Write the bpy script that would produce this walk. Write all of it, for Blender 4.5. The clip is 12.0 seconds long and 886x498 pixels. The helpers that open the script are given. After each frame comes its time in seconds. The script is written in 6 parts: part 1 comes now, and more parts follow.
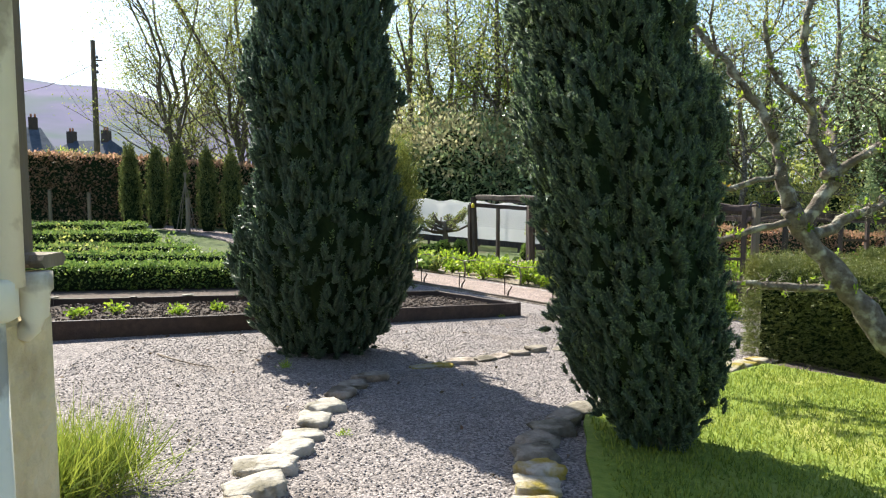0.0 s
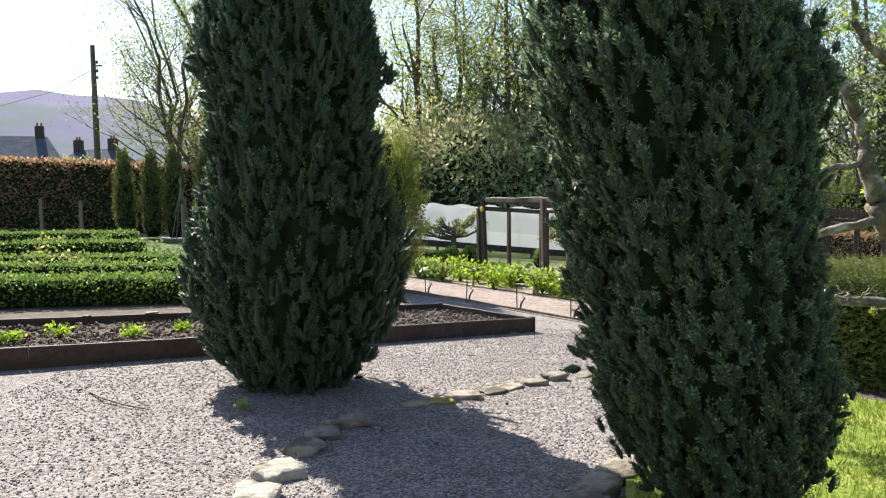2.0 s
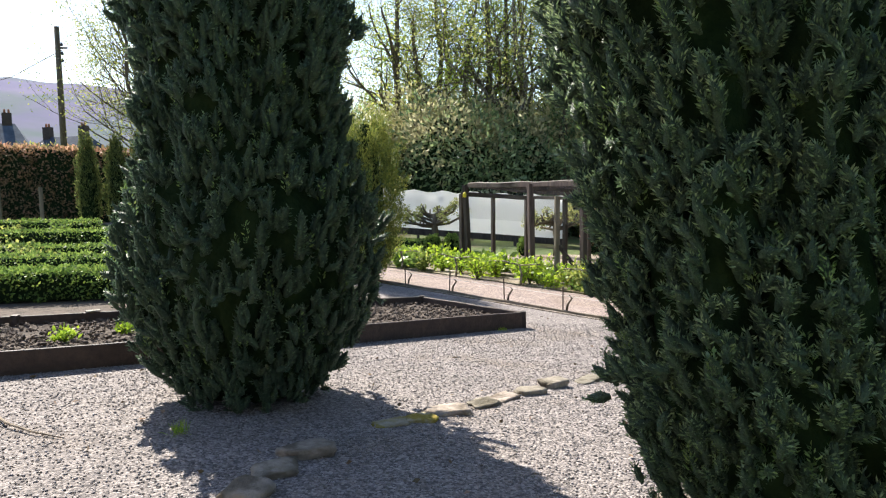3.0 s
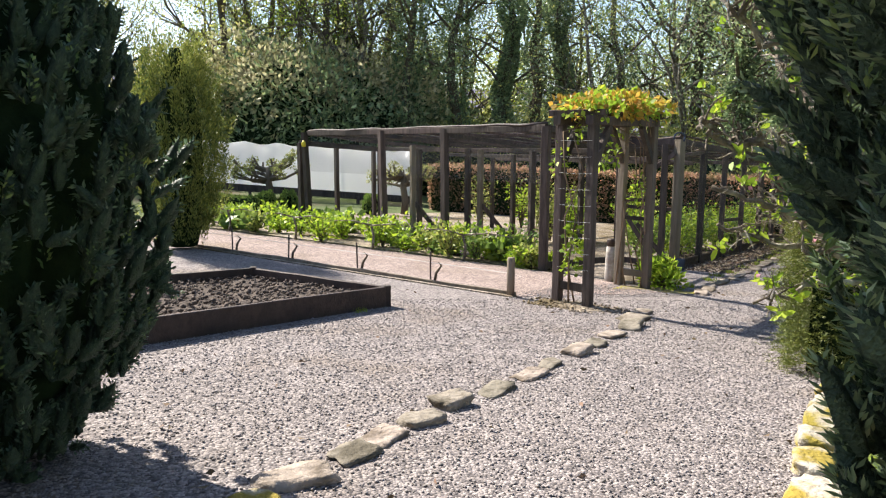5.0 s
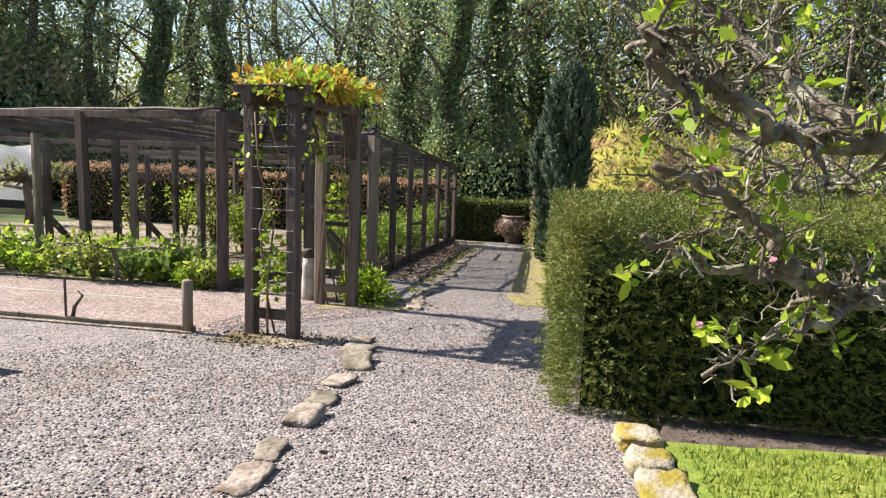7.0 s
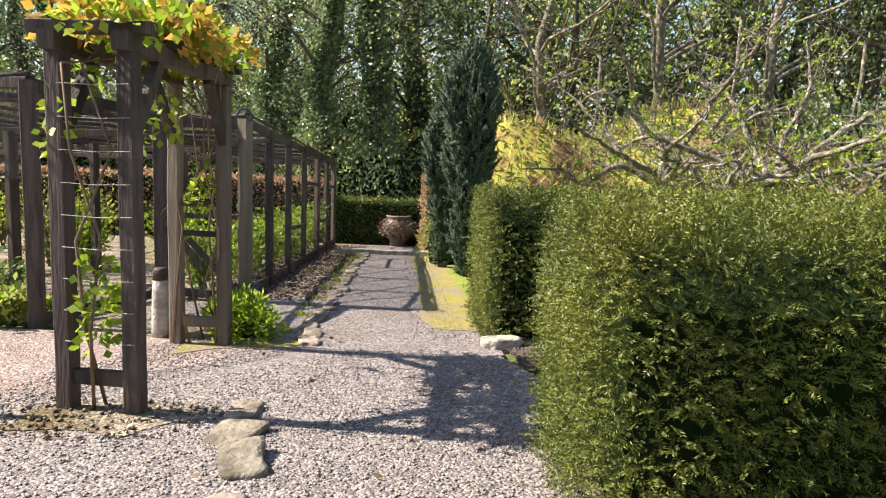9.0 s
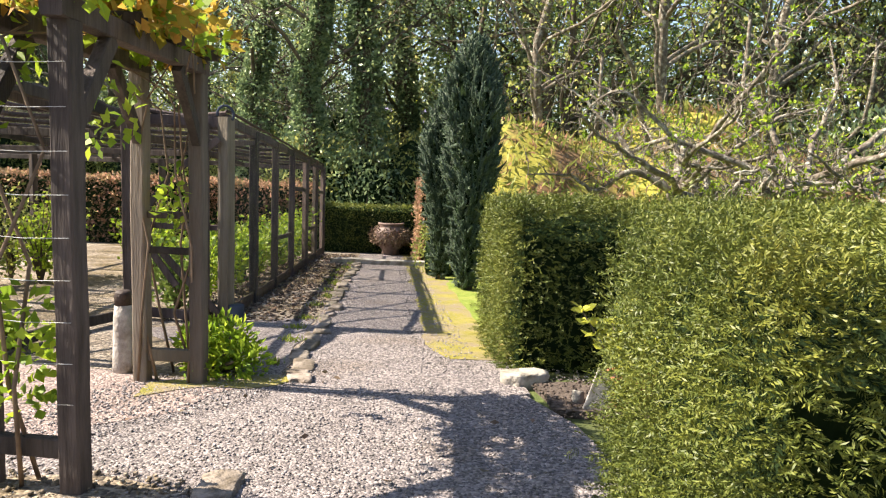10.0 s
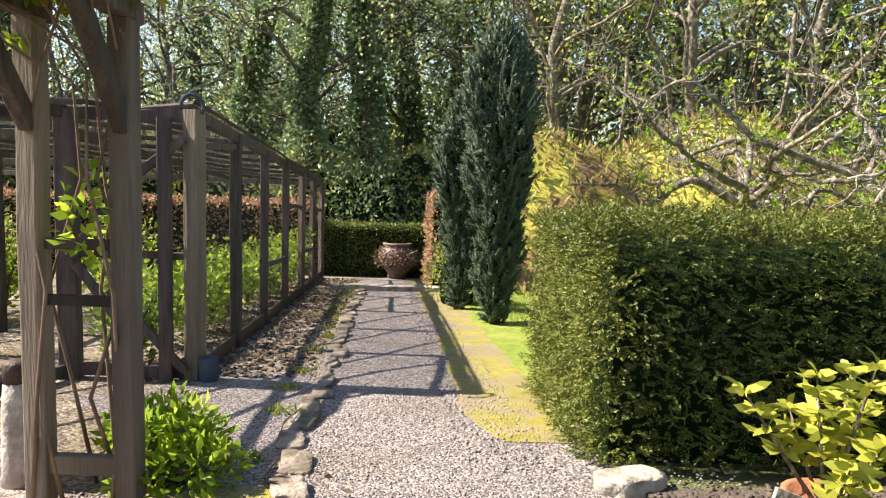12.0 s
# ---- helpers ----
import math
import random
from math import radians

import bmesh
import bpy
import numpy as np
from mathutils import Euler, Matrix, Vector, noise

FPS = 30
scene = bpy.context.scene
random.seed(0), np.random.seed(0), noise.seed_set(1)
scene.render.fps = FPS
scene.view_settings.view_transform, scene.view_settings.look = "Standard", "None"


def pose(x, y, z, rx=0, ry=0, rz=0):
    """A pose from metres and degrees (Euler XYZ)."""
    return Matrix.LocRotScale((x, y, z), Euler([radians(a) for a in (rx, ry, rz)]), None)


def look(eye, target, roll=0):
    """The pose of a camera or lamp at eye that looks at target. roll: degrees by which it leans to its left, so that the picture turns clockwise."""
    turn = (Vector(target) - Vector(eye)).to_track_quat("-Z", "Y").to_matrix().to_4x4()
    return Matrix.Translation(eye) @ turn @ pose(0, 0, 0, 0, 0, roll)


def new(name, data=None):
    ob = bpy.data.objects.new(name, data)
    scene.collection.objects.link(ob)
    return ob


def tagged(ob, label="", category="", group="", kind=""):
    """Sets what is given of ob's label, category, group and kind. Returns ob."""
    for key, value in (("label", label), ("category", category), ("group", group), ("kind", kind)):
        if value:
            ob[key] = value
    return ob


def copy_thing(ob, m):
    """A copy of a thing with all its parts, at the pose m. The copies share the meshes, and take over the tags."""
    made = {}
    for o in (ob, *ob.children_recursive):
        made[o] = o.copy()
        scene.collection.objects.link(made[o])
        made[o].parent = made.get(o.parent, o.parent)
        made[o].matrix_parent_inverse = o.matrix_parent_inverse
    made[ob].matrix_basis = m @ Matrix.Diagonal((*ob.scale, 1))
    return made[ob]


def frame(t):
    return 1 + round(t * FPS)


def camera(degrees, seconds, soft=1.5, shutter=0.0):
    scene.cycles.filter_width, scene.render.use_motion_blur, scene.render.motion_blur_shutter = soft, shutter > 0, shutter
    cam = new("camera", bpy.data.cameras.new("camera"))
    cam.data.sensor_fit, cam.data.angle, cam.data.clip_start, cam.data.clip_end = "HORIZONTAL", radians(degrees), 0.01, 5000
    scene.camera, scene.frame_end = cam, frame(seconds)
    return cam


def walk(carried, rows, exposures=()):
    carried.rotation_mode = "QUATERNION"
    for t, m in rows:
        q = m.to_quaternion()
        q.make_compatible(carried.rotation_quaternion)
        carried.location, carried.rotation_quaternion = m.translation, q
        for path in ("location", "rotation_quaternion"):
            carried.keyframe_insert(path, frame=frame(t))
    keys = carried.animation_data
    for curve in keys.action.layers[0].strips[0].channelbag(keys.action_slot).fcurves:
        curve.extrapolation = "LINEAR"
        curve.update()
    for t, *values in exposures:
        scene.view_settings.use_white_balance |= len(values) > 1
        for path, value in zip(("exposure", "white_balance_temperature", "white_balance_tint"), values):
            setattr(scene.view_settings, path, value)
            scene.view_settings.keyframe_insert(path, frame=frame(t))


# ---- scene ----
cam = camera(63.4, 12.0, 1.2)
PATH = [
    (0, (-0.08, 0.589, 1.484), (-0.067, 2.582, 1.311), 0.0),
    (0.5, (-0.041, 0.857, 1.456), (-0.038, 2.851, 1.292), -0.4),
    (1, (-0.041, 1.217, 1.457), (-0.051, 3.211, 1.3), -0.6),
    (1.5, (0.031, 1.63, 1.406), (0.014, 3.624, 1.256), -0.6),
    (2, (0.06, 2.03, 1.384), (0.04, 4.024, 1.228), -0.6),
    (2.5, (0.042, 2.496, 1.362), (0.036, 4.488, 1.193), -0.7),
    (4.5, (0.105, 4.787, 1.083), (0.421, 6.743, 0.805), -0.3),
    (5, (0.065, 5.257, 1.069), (0.541, 7.175, 0.763), 0.2),
    (5.5, (0.111, 5.753, 1.03), (0.782, 7.61, 0.712), 0.6),
    (6, (0.169, 6.221, 0.993), (1.06, 7.984, 0.678), 1.4),
    (6.5, (0.334, 6.633, 0.926), (1.438, 8.274, 0.633), 1.7),
    (7, (0.524, 7.038, 0.885), (1.816, 8.54, 0.611), 2.0),
    (7.5, (0.735, 7.416, 0.89), (2.159, 8.795, 0.626), 2.4),
    (9.5, (1.836, 9.112, 0.714), (3.395, 10.338, 0.454), 2.1),
    (10, (2.136, 9.456, 0.721), (3.708, 10.667, 0.471), 2.3),
    (10.5, (2.468, 9.77, 0.717), (4.043, 10.98, 0.479), 2.2),
    (11, (2.784, 10.142, 0.673), (4.357, 11.357, 0.449), 2.2),
    (11.5, (3.119, 10.488, 0.633), (4.69, 11.707, 0.422), 2.0),
    (12, (3.398, 10.841, 0.599), (4.976, 12.053, 0.397), 1.7),
]
walk(cam, [(t, look(eye, target, roll)) for t, eye, target, roll in PATH], [(0, 1.38, 6400, 8), (4, 1.35, 6450, 11), (8, 1.25, 6600, 14), (10, 1.58, 6900, 14), (12, 1.58, 6900, 14)])
# ---------- light ----------
SUN_DIR = Vector((-0.548, 0.836, 0.95)).normalized()
world = bpy.data.worlds.new("sky")
scene.world = world
world.use_nodes = True
_nt = world.node_tree
_sky = _nt.nodes.new("ShaderNodeTexSky")
_sky.sky_type = "NISHITA"
_sky.sun_disc = False
_sky.sun_elevation = math.asin(SUN_DIR.z)
_sky.sun_rotation = math.atan2(SUN_DIR.x, SUN_DIR.y) % (2 * math.pi)
_sky.air_density, _sky.dust_density, _sky.ozone_density = 1.0, 0.7, 1.0
_nt.nodes["Background"].inputs["Strength"].default_value = 0.09
_nt.links.new(_sky.outputs[0], _nt.nodes["Background"].inputs["Color"])
sun = new("sun", bpy.data.lights.new("sun", "SUN"))
sun.data.energy, sun.data.angle, sun.data.color = 5.0, radians(0.55), (1.0, 0.94, 0.82)
sun.matrix_world = look(SUN_DIR * 60, (0, 0, 0))


# ---------- ground form ----------
def sstep(a, b, v):
    t = min(1.0, max(0.0, (v - a) / (b - a)))
    return t * t * (3 - 2 * t)


def H(x, y):
    """Height of the garden: a slope falling away along the path, flattening far off."""
    px = 40 * math.tanh(x / 40)
    py = 55 * math.tanh(y / 55)
    return -0.076 - 0.056 * px - 0.0434 * py + 0.4 * sstep(17, 28, y) * sstep(2, 8, -x)


# ---------- mesh helpers ----------
R = np.random.RandomState(7)


def rnd(a=1.0, b=None):
    return R.uniform(0, a) if b is None else R.uniform(a, b)


class Geo:
    """Collects vertices and faces."""

    def __init__(self):
        self.v, self.f, self.n = [], [], 0

    def add(self, V, F):
        V = np.asarray(V, float).reshape(-1, 3)
        self.v.append(V)
        self.f.extend([tuple(i + self.n for i in q) for q in F])
        self.n += len(V)
        return self

    def mesh(self, name, smooth=False):
        me = bpy.data.meshes.new(name)
        me.from_pydata(np.concatenate(self.v).tolist(), [], self.f)
        if smooth:
            me.polygons.foreach_set("use_smooth", np.ones(len(me.polygons), bool))
        me.update()
        return me


def quads_mesh(name, V, k=4):
    """A mesh of separate k-cornered faces, V of shape (n, k, 3)."""
    V = np.asarray(V, np.float32)
    n = len(V)
    me = bpy.data.meshes.new(name)
    me.vertices.add(n * k)
    me.vertices.foreach_set("co", V.reshape(-1))
    me.loops.add(n * k)
    me.loops.foreach_set("vertex_index", np.arange(n * k, dtype=np.int32))
    me.polygons.add(n)
    me.polygons.foreach_set("loop_start", np.arange(0, n * k, k, dtype=np.int32))
    me.polygons.foreach_set("loop_total", np.full(n, k, np.int32))
    me.update(calc_edges=True)
    return me


def unit(a):
    return a / (np.linalg.norm(a, axis=-1, keepdims=True) + 1e-9)


def leaves(P, D, L, W, tilt=0.5):
    """Leaf blades: bases P, directions D, length L, width W. Each a pointed blade."""
    P, D = np.asarray(P, float), unit(np.asarray(D, float))
    n = len(P)
    L = np.broadcast_to(np.asarray(L, float), (n,))[:, None]
    W = np.broadcast_to(np.asarray(W, float), (n,))[:, None]
    S = unit(np.cross(D, R.normal(size=(n, 3))))
    N = np.cross(S, D)
    mid = P + D * L * 0.5
    bend = N * L * 0.12
    return np.stack([P, mid + S * W * 0.5 + bend, P + D * L, mid - S * W * 0.5 + bend], 1)


def broad_leaves(P, D, L, W):
    """Oval leaves of six corners, folded a little along the midrib."""
    Q = leaves(P, D, L, W)
    base, left, tip, right = Q[:, 0], Q[:, 1], Q[:, 2], Q[:, 3]
    axis = tip - base
    return np.stack([base, left - axis * 0.22, left + axis * 0.16, tip, right + axis * 0.16, right - axis * 0.22], 1)


def tube(pts, radii, n=7, cap=True):
    """A round tapering limb along pts."""
    pts = np.asarray(pts, float)
    m = len(pts)
    radii = np.broadcast_to(np.asarray(radii, float), (m,))
    T = unit(np.gradient(pts, axis=0))
    ref = np.array([0.31, 0.17, 0.93]) if abs(T[0][2]) < 0.9 else np.array([0.9, 0.3, 0.1])
    V = []
    for i in range(m):
        a = unit(np.cross(T[i], ref))
        b = np.cross(T[i], a)
        for k in range(n):
            w = 2 * math.pi * k / n
            V.append(pts[i] + radii[i] * (math.cos(w) * a + math.sin(w) * b))
    F = [(i * n + k, i * n + (k + 1) % n, (i + 1) * n + (k + 1) % n, (i + 1) * n + k) for i in range(m - 1) for k in range(n)]
    if cap:
        F.append(tuple(range(n))[::-1])
        F.append(tuple((m - 1) * n + k for k in range(n)))
    return V, F


def beam(p, q, w, h, up=(0, 0, 1), ch=0.006, wob=0.0):
    """A sawn timber from p to q with chamfered edges, w across and h along up."""
    p, q = np.asarray(p, float), np.asarray(q, float)
    d = unit(q - p)
    up = np.asarray(up, float)
    if abs(np.dot(d, up)) > 0.95:
        up = np.array([0, 1.0, 0])
    a = unit(np.cross(d, up))
    b = np.cross(a, d)
    prof = [(w / 2 - ch, h / 2), (w / 2, h / 2 - ch), (w / 2, -h / 2 + ch), (w / 2 - ch, -h / 2), (-w / 2 + ch, -h / 2), (-w / 2, -h / 2 + ch), (-w / 2, h / 2 - ch), (-w / 2 + ch, h / 2)]
    steps = 2 if wob == 0 else 6
    V = []
    for i in range(steps):
        t = i / (steps - 1)
        off = a * rnd(-wob, wob) + b * rnd(-wob, wob) if 0 < i < steps - 1 else 0 * a
        for x, y in prof:
            V.append(p + (q - p) * t + a * x + b * y + off)
    n = 8
    F = [(i * n + k, i * n + (k + 1) % n, (i + 1) * n + (k + 1) % n, (i + 1) * n + k) for i in range(steps - 1) for k in range(n)]
    F += [tuple(range(n))[::-1], tuple((steps - 1) * n + k for k in range(n))]
    return V, F


def post_geo(x, y, z0, z1, w, ang, lean=(0, 0), wob=0.004):
    """An upright timber post with its own heading ang (degrees) and a slight lean."""
    c, s = math.cos(radians(ang)), math.sin(radians(ang))
    return beam((x, y, z0), (x + lean[0], y + lean[1], z1), w, w, (c, s, 0), 0.008, wob)


def rock(sx, sy, sz, seed, sub=3):
    """A weathered stone lying on its base at z = 0."""
    bm = bmesh.new()
    bmesh.ops.create_icosphere(bm, subdivisions=sub, radius=1)
    o = Vector((seed * 3.7, seed * 1.3, seed * 0.7))
    for v in bm.verts:
        c = v.co.copy()
        k = max(abs(c.x), abs(c.y), abs(c.z))
        c = c.lerp(c / k * 0.84, 0.85)
        c *= 1 + 0.34 * noise.noise(c * 1.0 + o) + 0.16 * noise.noise(c * 2.7 + o) + 0.05 * noise.noise(c * 7 + o)
        slope = 0.25 * noise.noise(o * 5) * c.x + 0.25 * noise.noise(o * 9) * c.y
        v.co = Vector((c.x * sx, c.y * sy, (min(max(c.z, -0.5), 0.62) + slope) * sz + sz * 0.35))
    me = bpy.data.meshes.new("stone")
    bm.to_mesh(me)
    bm.free()
    me.polygons.foreach_set("use_smooth", np.ones(len(me.polygons), bool))
    return me


def obj(name, me, material, parent=None, label="", category="", group="", kind=""):
    ob = new(name, me)
    if material is not None and not me.materials:
        me.materials.append(material)
    if parent is not None:
        ob.parent = parent
    return tagged(ob, label, category, group, kind)


JOINED = ("sprays", "branching", "stem_growth", "inner_growth", "foliage", "crown", "ivy", "blossom", "tuft_growth", "young_growth")


def part(name, me, material, parent, label=""):
    return obj(name, me, material, parent, label, kind="stuff" if name in JOINED else "")


def thing(name, label, category, group="", at=(0, 0, 0)):
    ob = new(name)
    ob.location = at
    return tagged(ob, label, category, group)


# ---------- materials ----------
def mat(name, c1, c2, rough=0.8, scale=8.0, bump=0.0, bscale=60.0, vary=0.0, by="object", c3=None, c3scale=0.7, c3edge=(0.5, 0.7), metal=0.0, stretch=(1, 1, 1), spec=0.3, trans=0.0, world_space=True):
    """Two-colour grain with large stains of a third colour, fine relief, and brightness varied piece by piece."""
    m = bpy.data.materials.new(name)
    m.use_nodes = True
    nt = m.node_tree
    N, L = nt.nodes, nt.links
    b = N["Principled BSDF"]
    b.inputs["Roughness"].default_value = rough
    b.inputs["Metallic"].default_value = metal
    b.inputs["Specular IOR Level"].default_value = spec
    geo = N.new("ShaderNodeNewGeometry")
    tc = N.new("ShaderNodeTexCoord")
    mp = N.new("ShaderNodeMapping")
    mp.inputs["Scale"].default_value = stretch
    L.new(geo.outputs["Position"] if world_space else tc.outputs["Object"], mp.inputs["Vector"])
    n1 = N.new("ShaderNodeTexNoise")
    n1.inputs["Scale"].default_value = scale
    n1.inputs["Detail"].default_value = 5
    n1.inputs["Roughness"].default_value = 0.65
    L.new(mp.outputs[0], n1.inputs["Vector"])
    ramp = N.new("ShaderNodeValToRGB")
    ramp.color_ramp.elements[0].position, ramp.color_ramp.elements[1].position = 0.32, 0.68
    ramp.color_ramp.elements[0].color, ramp.color_ramp.elements[1].color = (*c1, 1), (*c2, 1)
    L.new(n1.outputs[0], ramp.inputs[0])
    col = ramp.outputs[0]
    if c3 is not None:
        n3 = N.new("ShaderNodeTexNoise")
        n3.inputs["Scale"].default_value = c3scale
        n3.inputs["Detail"].default_value = 6
        L.new(mp.outputs[0], n3.inputs["Vector"])
        r3 = N.new("ShaderNodeMapRange")
        r3.inputs["From Min"].default_value, r3.inputs["From Max"].default_value = c3edge
        L.new(n3.outputs[0], r3.inputs["Value"])
        mx = N.new("ShaderNodeMix")
        mx.data_type = "RGBA"
        L.new(r3.outputs[0], mx.inputs["Factor"])
        L.new(col, mx.inputs["A"])
        mx.inputs["B"].default_value = (*c3, 1)
        col = mx.outputs["Result"]
    if vary:
        src = N.new("ShaderNodeObjectInfo").outputs["Random"] if by == "object" else geo.outputs["Random Per Island"]
        r = N.new("ShaderNodeMapRange")
        r.inputs["To Min"].default_value, r.inputs["To Max"].default_value = 1 - vary, 1 + vary
        L.new(src, r.inputs["Value"])
        hs = N.new("ShaderNodeHueSaturation")
        L.new(r.outputs[0], hs.inputs["Value"])
        r2 = N.new("ShaderNodeMapRange")
        r2.inputs["To Min"].default_value, r2.inputs["To Max"].default_value = 0.5 + 0.06 * vary, 0.5 - 0.06 * vary
        L.new(src, r2.inputs["Value"])
        L.new(r2.outputs[0], hs.inputs["Hue"])
        L.new(col, hs.inputs["Color"])
        col = hs.outputs[0]
    L.new(col, b.inputs["Base Color"])
    if bump:
        n2 = N.new("ShaderNodeTexNoise")
        n2.inputs["Scale"].default_value = bscale
        n2.inputs["Detail"].default_value = 6
        L.new(mp.outputs[0], n2.inputs["Vector"])
        bp = N.new("ShaderNodeBump")
        bp.inputs["Strength"].default_value = bump
        bp.inputs["Distance"].default_value = 0.02
        L.new(n2.outputs[0], bp.inputs["Height"])
        L.new(bp.outputs[0], b.inputs["Normal"])
    if trans:
        tr = N.new("ShaderNodeBsdfTranslucent")
        L.new(col, tr.inputs["Color"])
        ms = N.new("ShaderNodeMixShader")
        ms.inputs[0].default_value = trans
        L.new(b.outputs[0], ms.inputs[1])
        L.new(tr.outputs[0], ms.inputs[2])
        L.new(ms.outputs[0], N["Material Output"].inputs["Surface"])
    return m


def gravel_mat(name, dark, light, tint, scale, stain=None, stain_edge=(0.55, 0.75)):
    """Crushed stone: cells of many greys with a gap between them, raised by bump."""
    m = mat(name, dark, light, 0.9, 3.0, c3=stain, c3scale=0.9, c3edge=stain_edge)
    nt = m.node_tree
    N, L = nt.nodes, nt.links
    b = N["Principled BSDF"]
    old = b.inputs["Base Color"].links[0].from_socket
    geo = next(n for n in N if n.bl_idname == "ShaderNodeNewGeometry")
    vo = N.new("ShaderNodeTexVoronoi")
    vo.inputs["Scale"].default_value = scale
    L.new(geo.outputs["Position"], vo.inputs["Vector"])
    bw = N.new("ShaderNodeSeparateColor")
    L.new(vo.outputs["Color"], bw.inputs[0])
    rp = N.new("ShaderNodeValToRGB")
    e = rp.color_ramp.elements
    e[0].position, e[1].position = 0.05, 0.95
    e[0].color, e[1].color = (0.42, 0.41, 0.42, 1), (1.55, 1.5, 1.46, 1)
    k = e.new(0.55)
    k.color = (*tint, 1)
    L.new(bw.outputs[0], rp.inputs[0])
    mu = N.new("ShaderNodeMix")
    mu.data_type, mu.blend_type = "RGBA", "MULTIPLY"
    mu.inputs["Factor"].default_value = 1
    L.new(old, mu.inputs["A"])
    L.new(rp.outputs[0], mu.inputs["B"])
    L.new(mu.outputs["Result"], b.inputs["Base Color"])
    bp = N.new("ShaderNodeBump")
    bp.invert = True
    bp.inputs["Strength"].default_value = 0.9
    bp.inputs["Distance"].default_value = 0.012
    L.new(vo.outputs["Distance"], bp.inputs["Height"])
    L.new(bp.outputs[0], b.inputs["Normal"])
    return m


M_SOIL = mat("soil", (0.055, 0.042, 0.034), (0.14, 0.108, 0.088), 0.95, 9, 1.0, 40)
M_FIELD = mat("field", (0.05, 0.075, 0.02), (0.1, 0.13, 0.035), 0.95, 1.5, 0.8, 25, c3=(0.09, 0.07, 0.04), c3scale=0.4)
M_GRAVEL = gravel_mat("gravel", (0.198, 0.178, 0.171), (0.256, 0.232, 0.225), (0.95, 0.91, 0.9), 64, (0.17, 0.135, 0.105), (0.56, 0.85))
M_RED = gravel_mat("red_gravel", (0.235, 0.186, 0.17), (0.31, 0.255, 0.235), (1.0, 0.94, 0.91), 60, (0.19, 0.15, 0.11), (0.55, 0.8))
M_MIX = gravel_mat("earthy_gravel", (0.2, 0.165, 0.125), (0.34, 0.3, 0.25), (0.95, 0.9, 0.85), 45, (0.13, 0.1, 0.05), (0.45, 0.65))
M_LAWN = mat("lawn", (0.13, 0.19, 0.022), (0.24, 0.3, 0.05), 0.9, 14, 0.9, 90, c3=(0.36, 0.36, 0.09), c3scale=1.3, c3edge=(0.48, 0.75))
M_MOSS = mat("moss", (0.2, 0.185, 0.035), (0.35, 0.295, 0.07), 0.95, 6, 1.0, 70, c3=(0.25, 0.2, 0.13), c3scale=3, c3edge=(0.42, 0.62))
M_BLADE = mat("grass_blade", (0.16, 0.225, 0.026), (0.3, 0.355, 0.07), 0.6, 2, vary=0.4, by="island", trans=0.45)
M_PEBBLE = mat("pebble", (0.208, 0.187, 0.18), (0.288, 0.262, 0.254), 0.88, 30, vary=0.36, by="island")
M_STONE = mat("edging_stone", (0.17, 0.142, 0.11), (0.32, 0.275, 0.225), 0.9, 9, 1.0, 28, vary=0.3, c3=(0.11, 0.09, 0.065), c3scale=5, c3edge=(0.48, 0.62))
M_MOSSY = mat("mossy_stone", (0.25, 0.21, 0.15), (0.45, 0.41, 0.34), 0.9, 9, 0.9, 35, vary=0.15, c3=(0.27, 0.205, 0.035), c3scale=5, c3edge=(0.47, 0.6))
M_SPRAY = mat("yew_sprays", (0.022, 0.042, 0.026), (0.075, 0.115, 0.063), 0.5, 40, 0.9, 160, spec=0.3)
M_YEW = mat("yew_needles", (0.05, 0.095, 0.056), (0.14, 0.21, 0.115), 0.36, 3, vary=0.55, by="island", trans=0.3, spec=0.5)
M_GLOSSYEW = mat("glossy_needles", (0.09, 0.15, 0.075), (0.23, 0.31, 0.155), 0.3, 3, vary=0.5, by="island", trans=0.36, spec=0.6)
M_YEWTIP = mat("yew_tips", (0.13, 0.22, 0.07), (0.22, 0.3, 0.1), 0.45, 3, vary=0.4, by="island", trans=0.35)
# near-black green: the shade deep inside foliage is put into this colour
M_INNERSHADE = mat("inner_foliage", (0.009, 0.018, 0.008), (0.023, 0.036, 0.015), 1.0, 6, 1.0, 20, spec=0.0)
M_HEDGE = mat("hedge_leaves", (0.08, 0.108, 0.02), (0.17, 0.195, 0.035), 0.5, 2, vary=0.3, by="island", trans=0.18, c3=(0.2, 0.195, 0.035), c3scale=1.1, c3edge=(0.55, 0.9), spec=0.35)
M_BOX = mat("box_leaves", (0.13, 0.21, 0.045), (0.25, 0.35, 0.08), 0.5, 2, vary=0.4, by="island", trans=0.4)
M_FRESH = mat("fresh_leaves", (0.22, 0.34, 0.025), (0.36, 0.48, 0.05), 0.5, 2, vary=0.35, by="island", trans=0.5)
M_SPRING = mat("spring_leaves", (0.22, 0.265, 0.06), (0.38, 0.41, 0.12), 0.55, 0.2, vary=0.45, by="island", trans=0.5)
M_OLIVE = mat("olive_leaves", (0.25, 0.285, 0.08), (0.45, 0.46, 0.16), 0.55, 0.2, vary=0.5, by="island", trans=0.5)
M_DARKLEAF = mat("dark_leaves", (0.15, 0.225, 0.105), (0.31, 0.4, 0.2), 0.3, 0.3, vary=0.6, by="island", trans=0.4, spec=0.6)
M_PALELEAF = mat("pale_flowers", (0.42, 0.4, 0.2), (0.65, 0.6, 0.38), 0.6, 0.4, vary=0.3, by="island", trans=0.4)
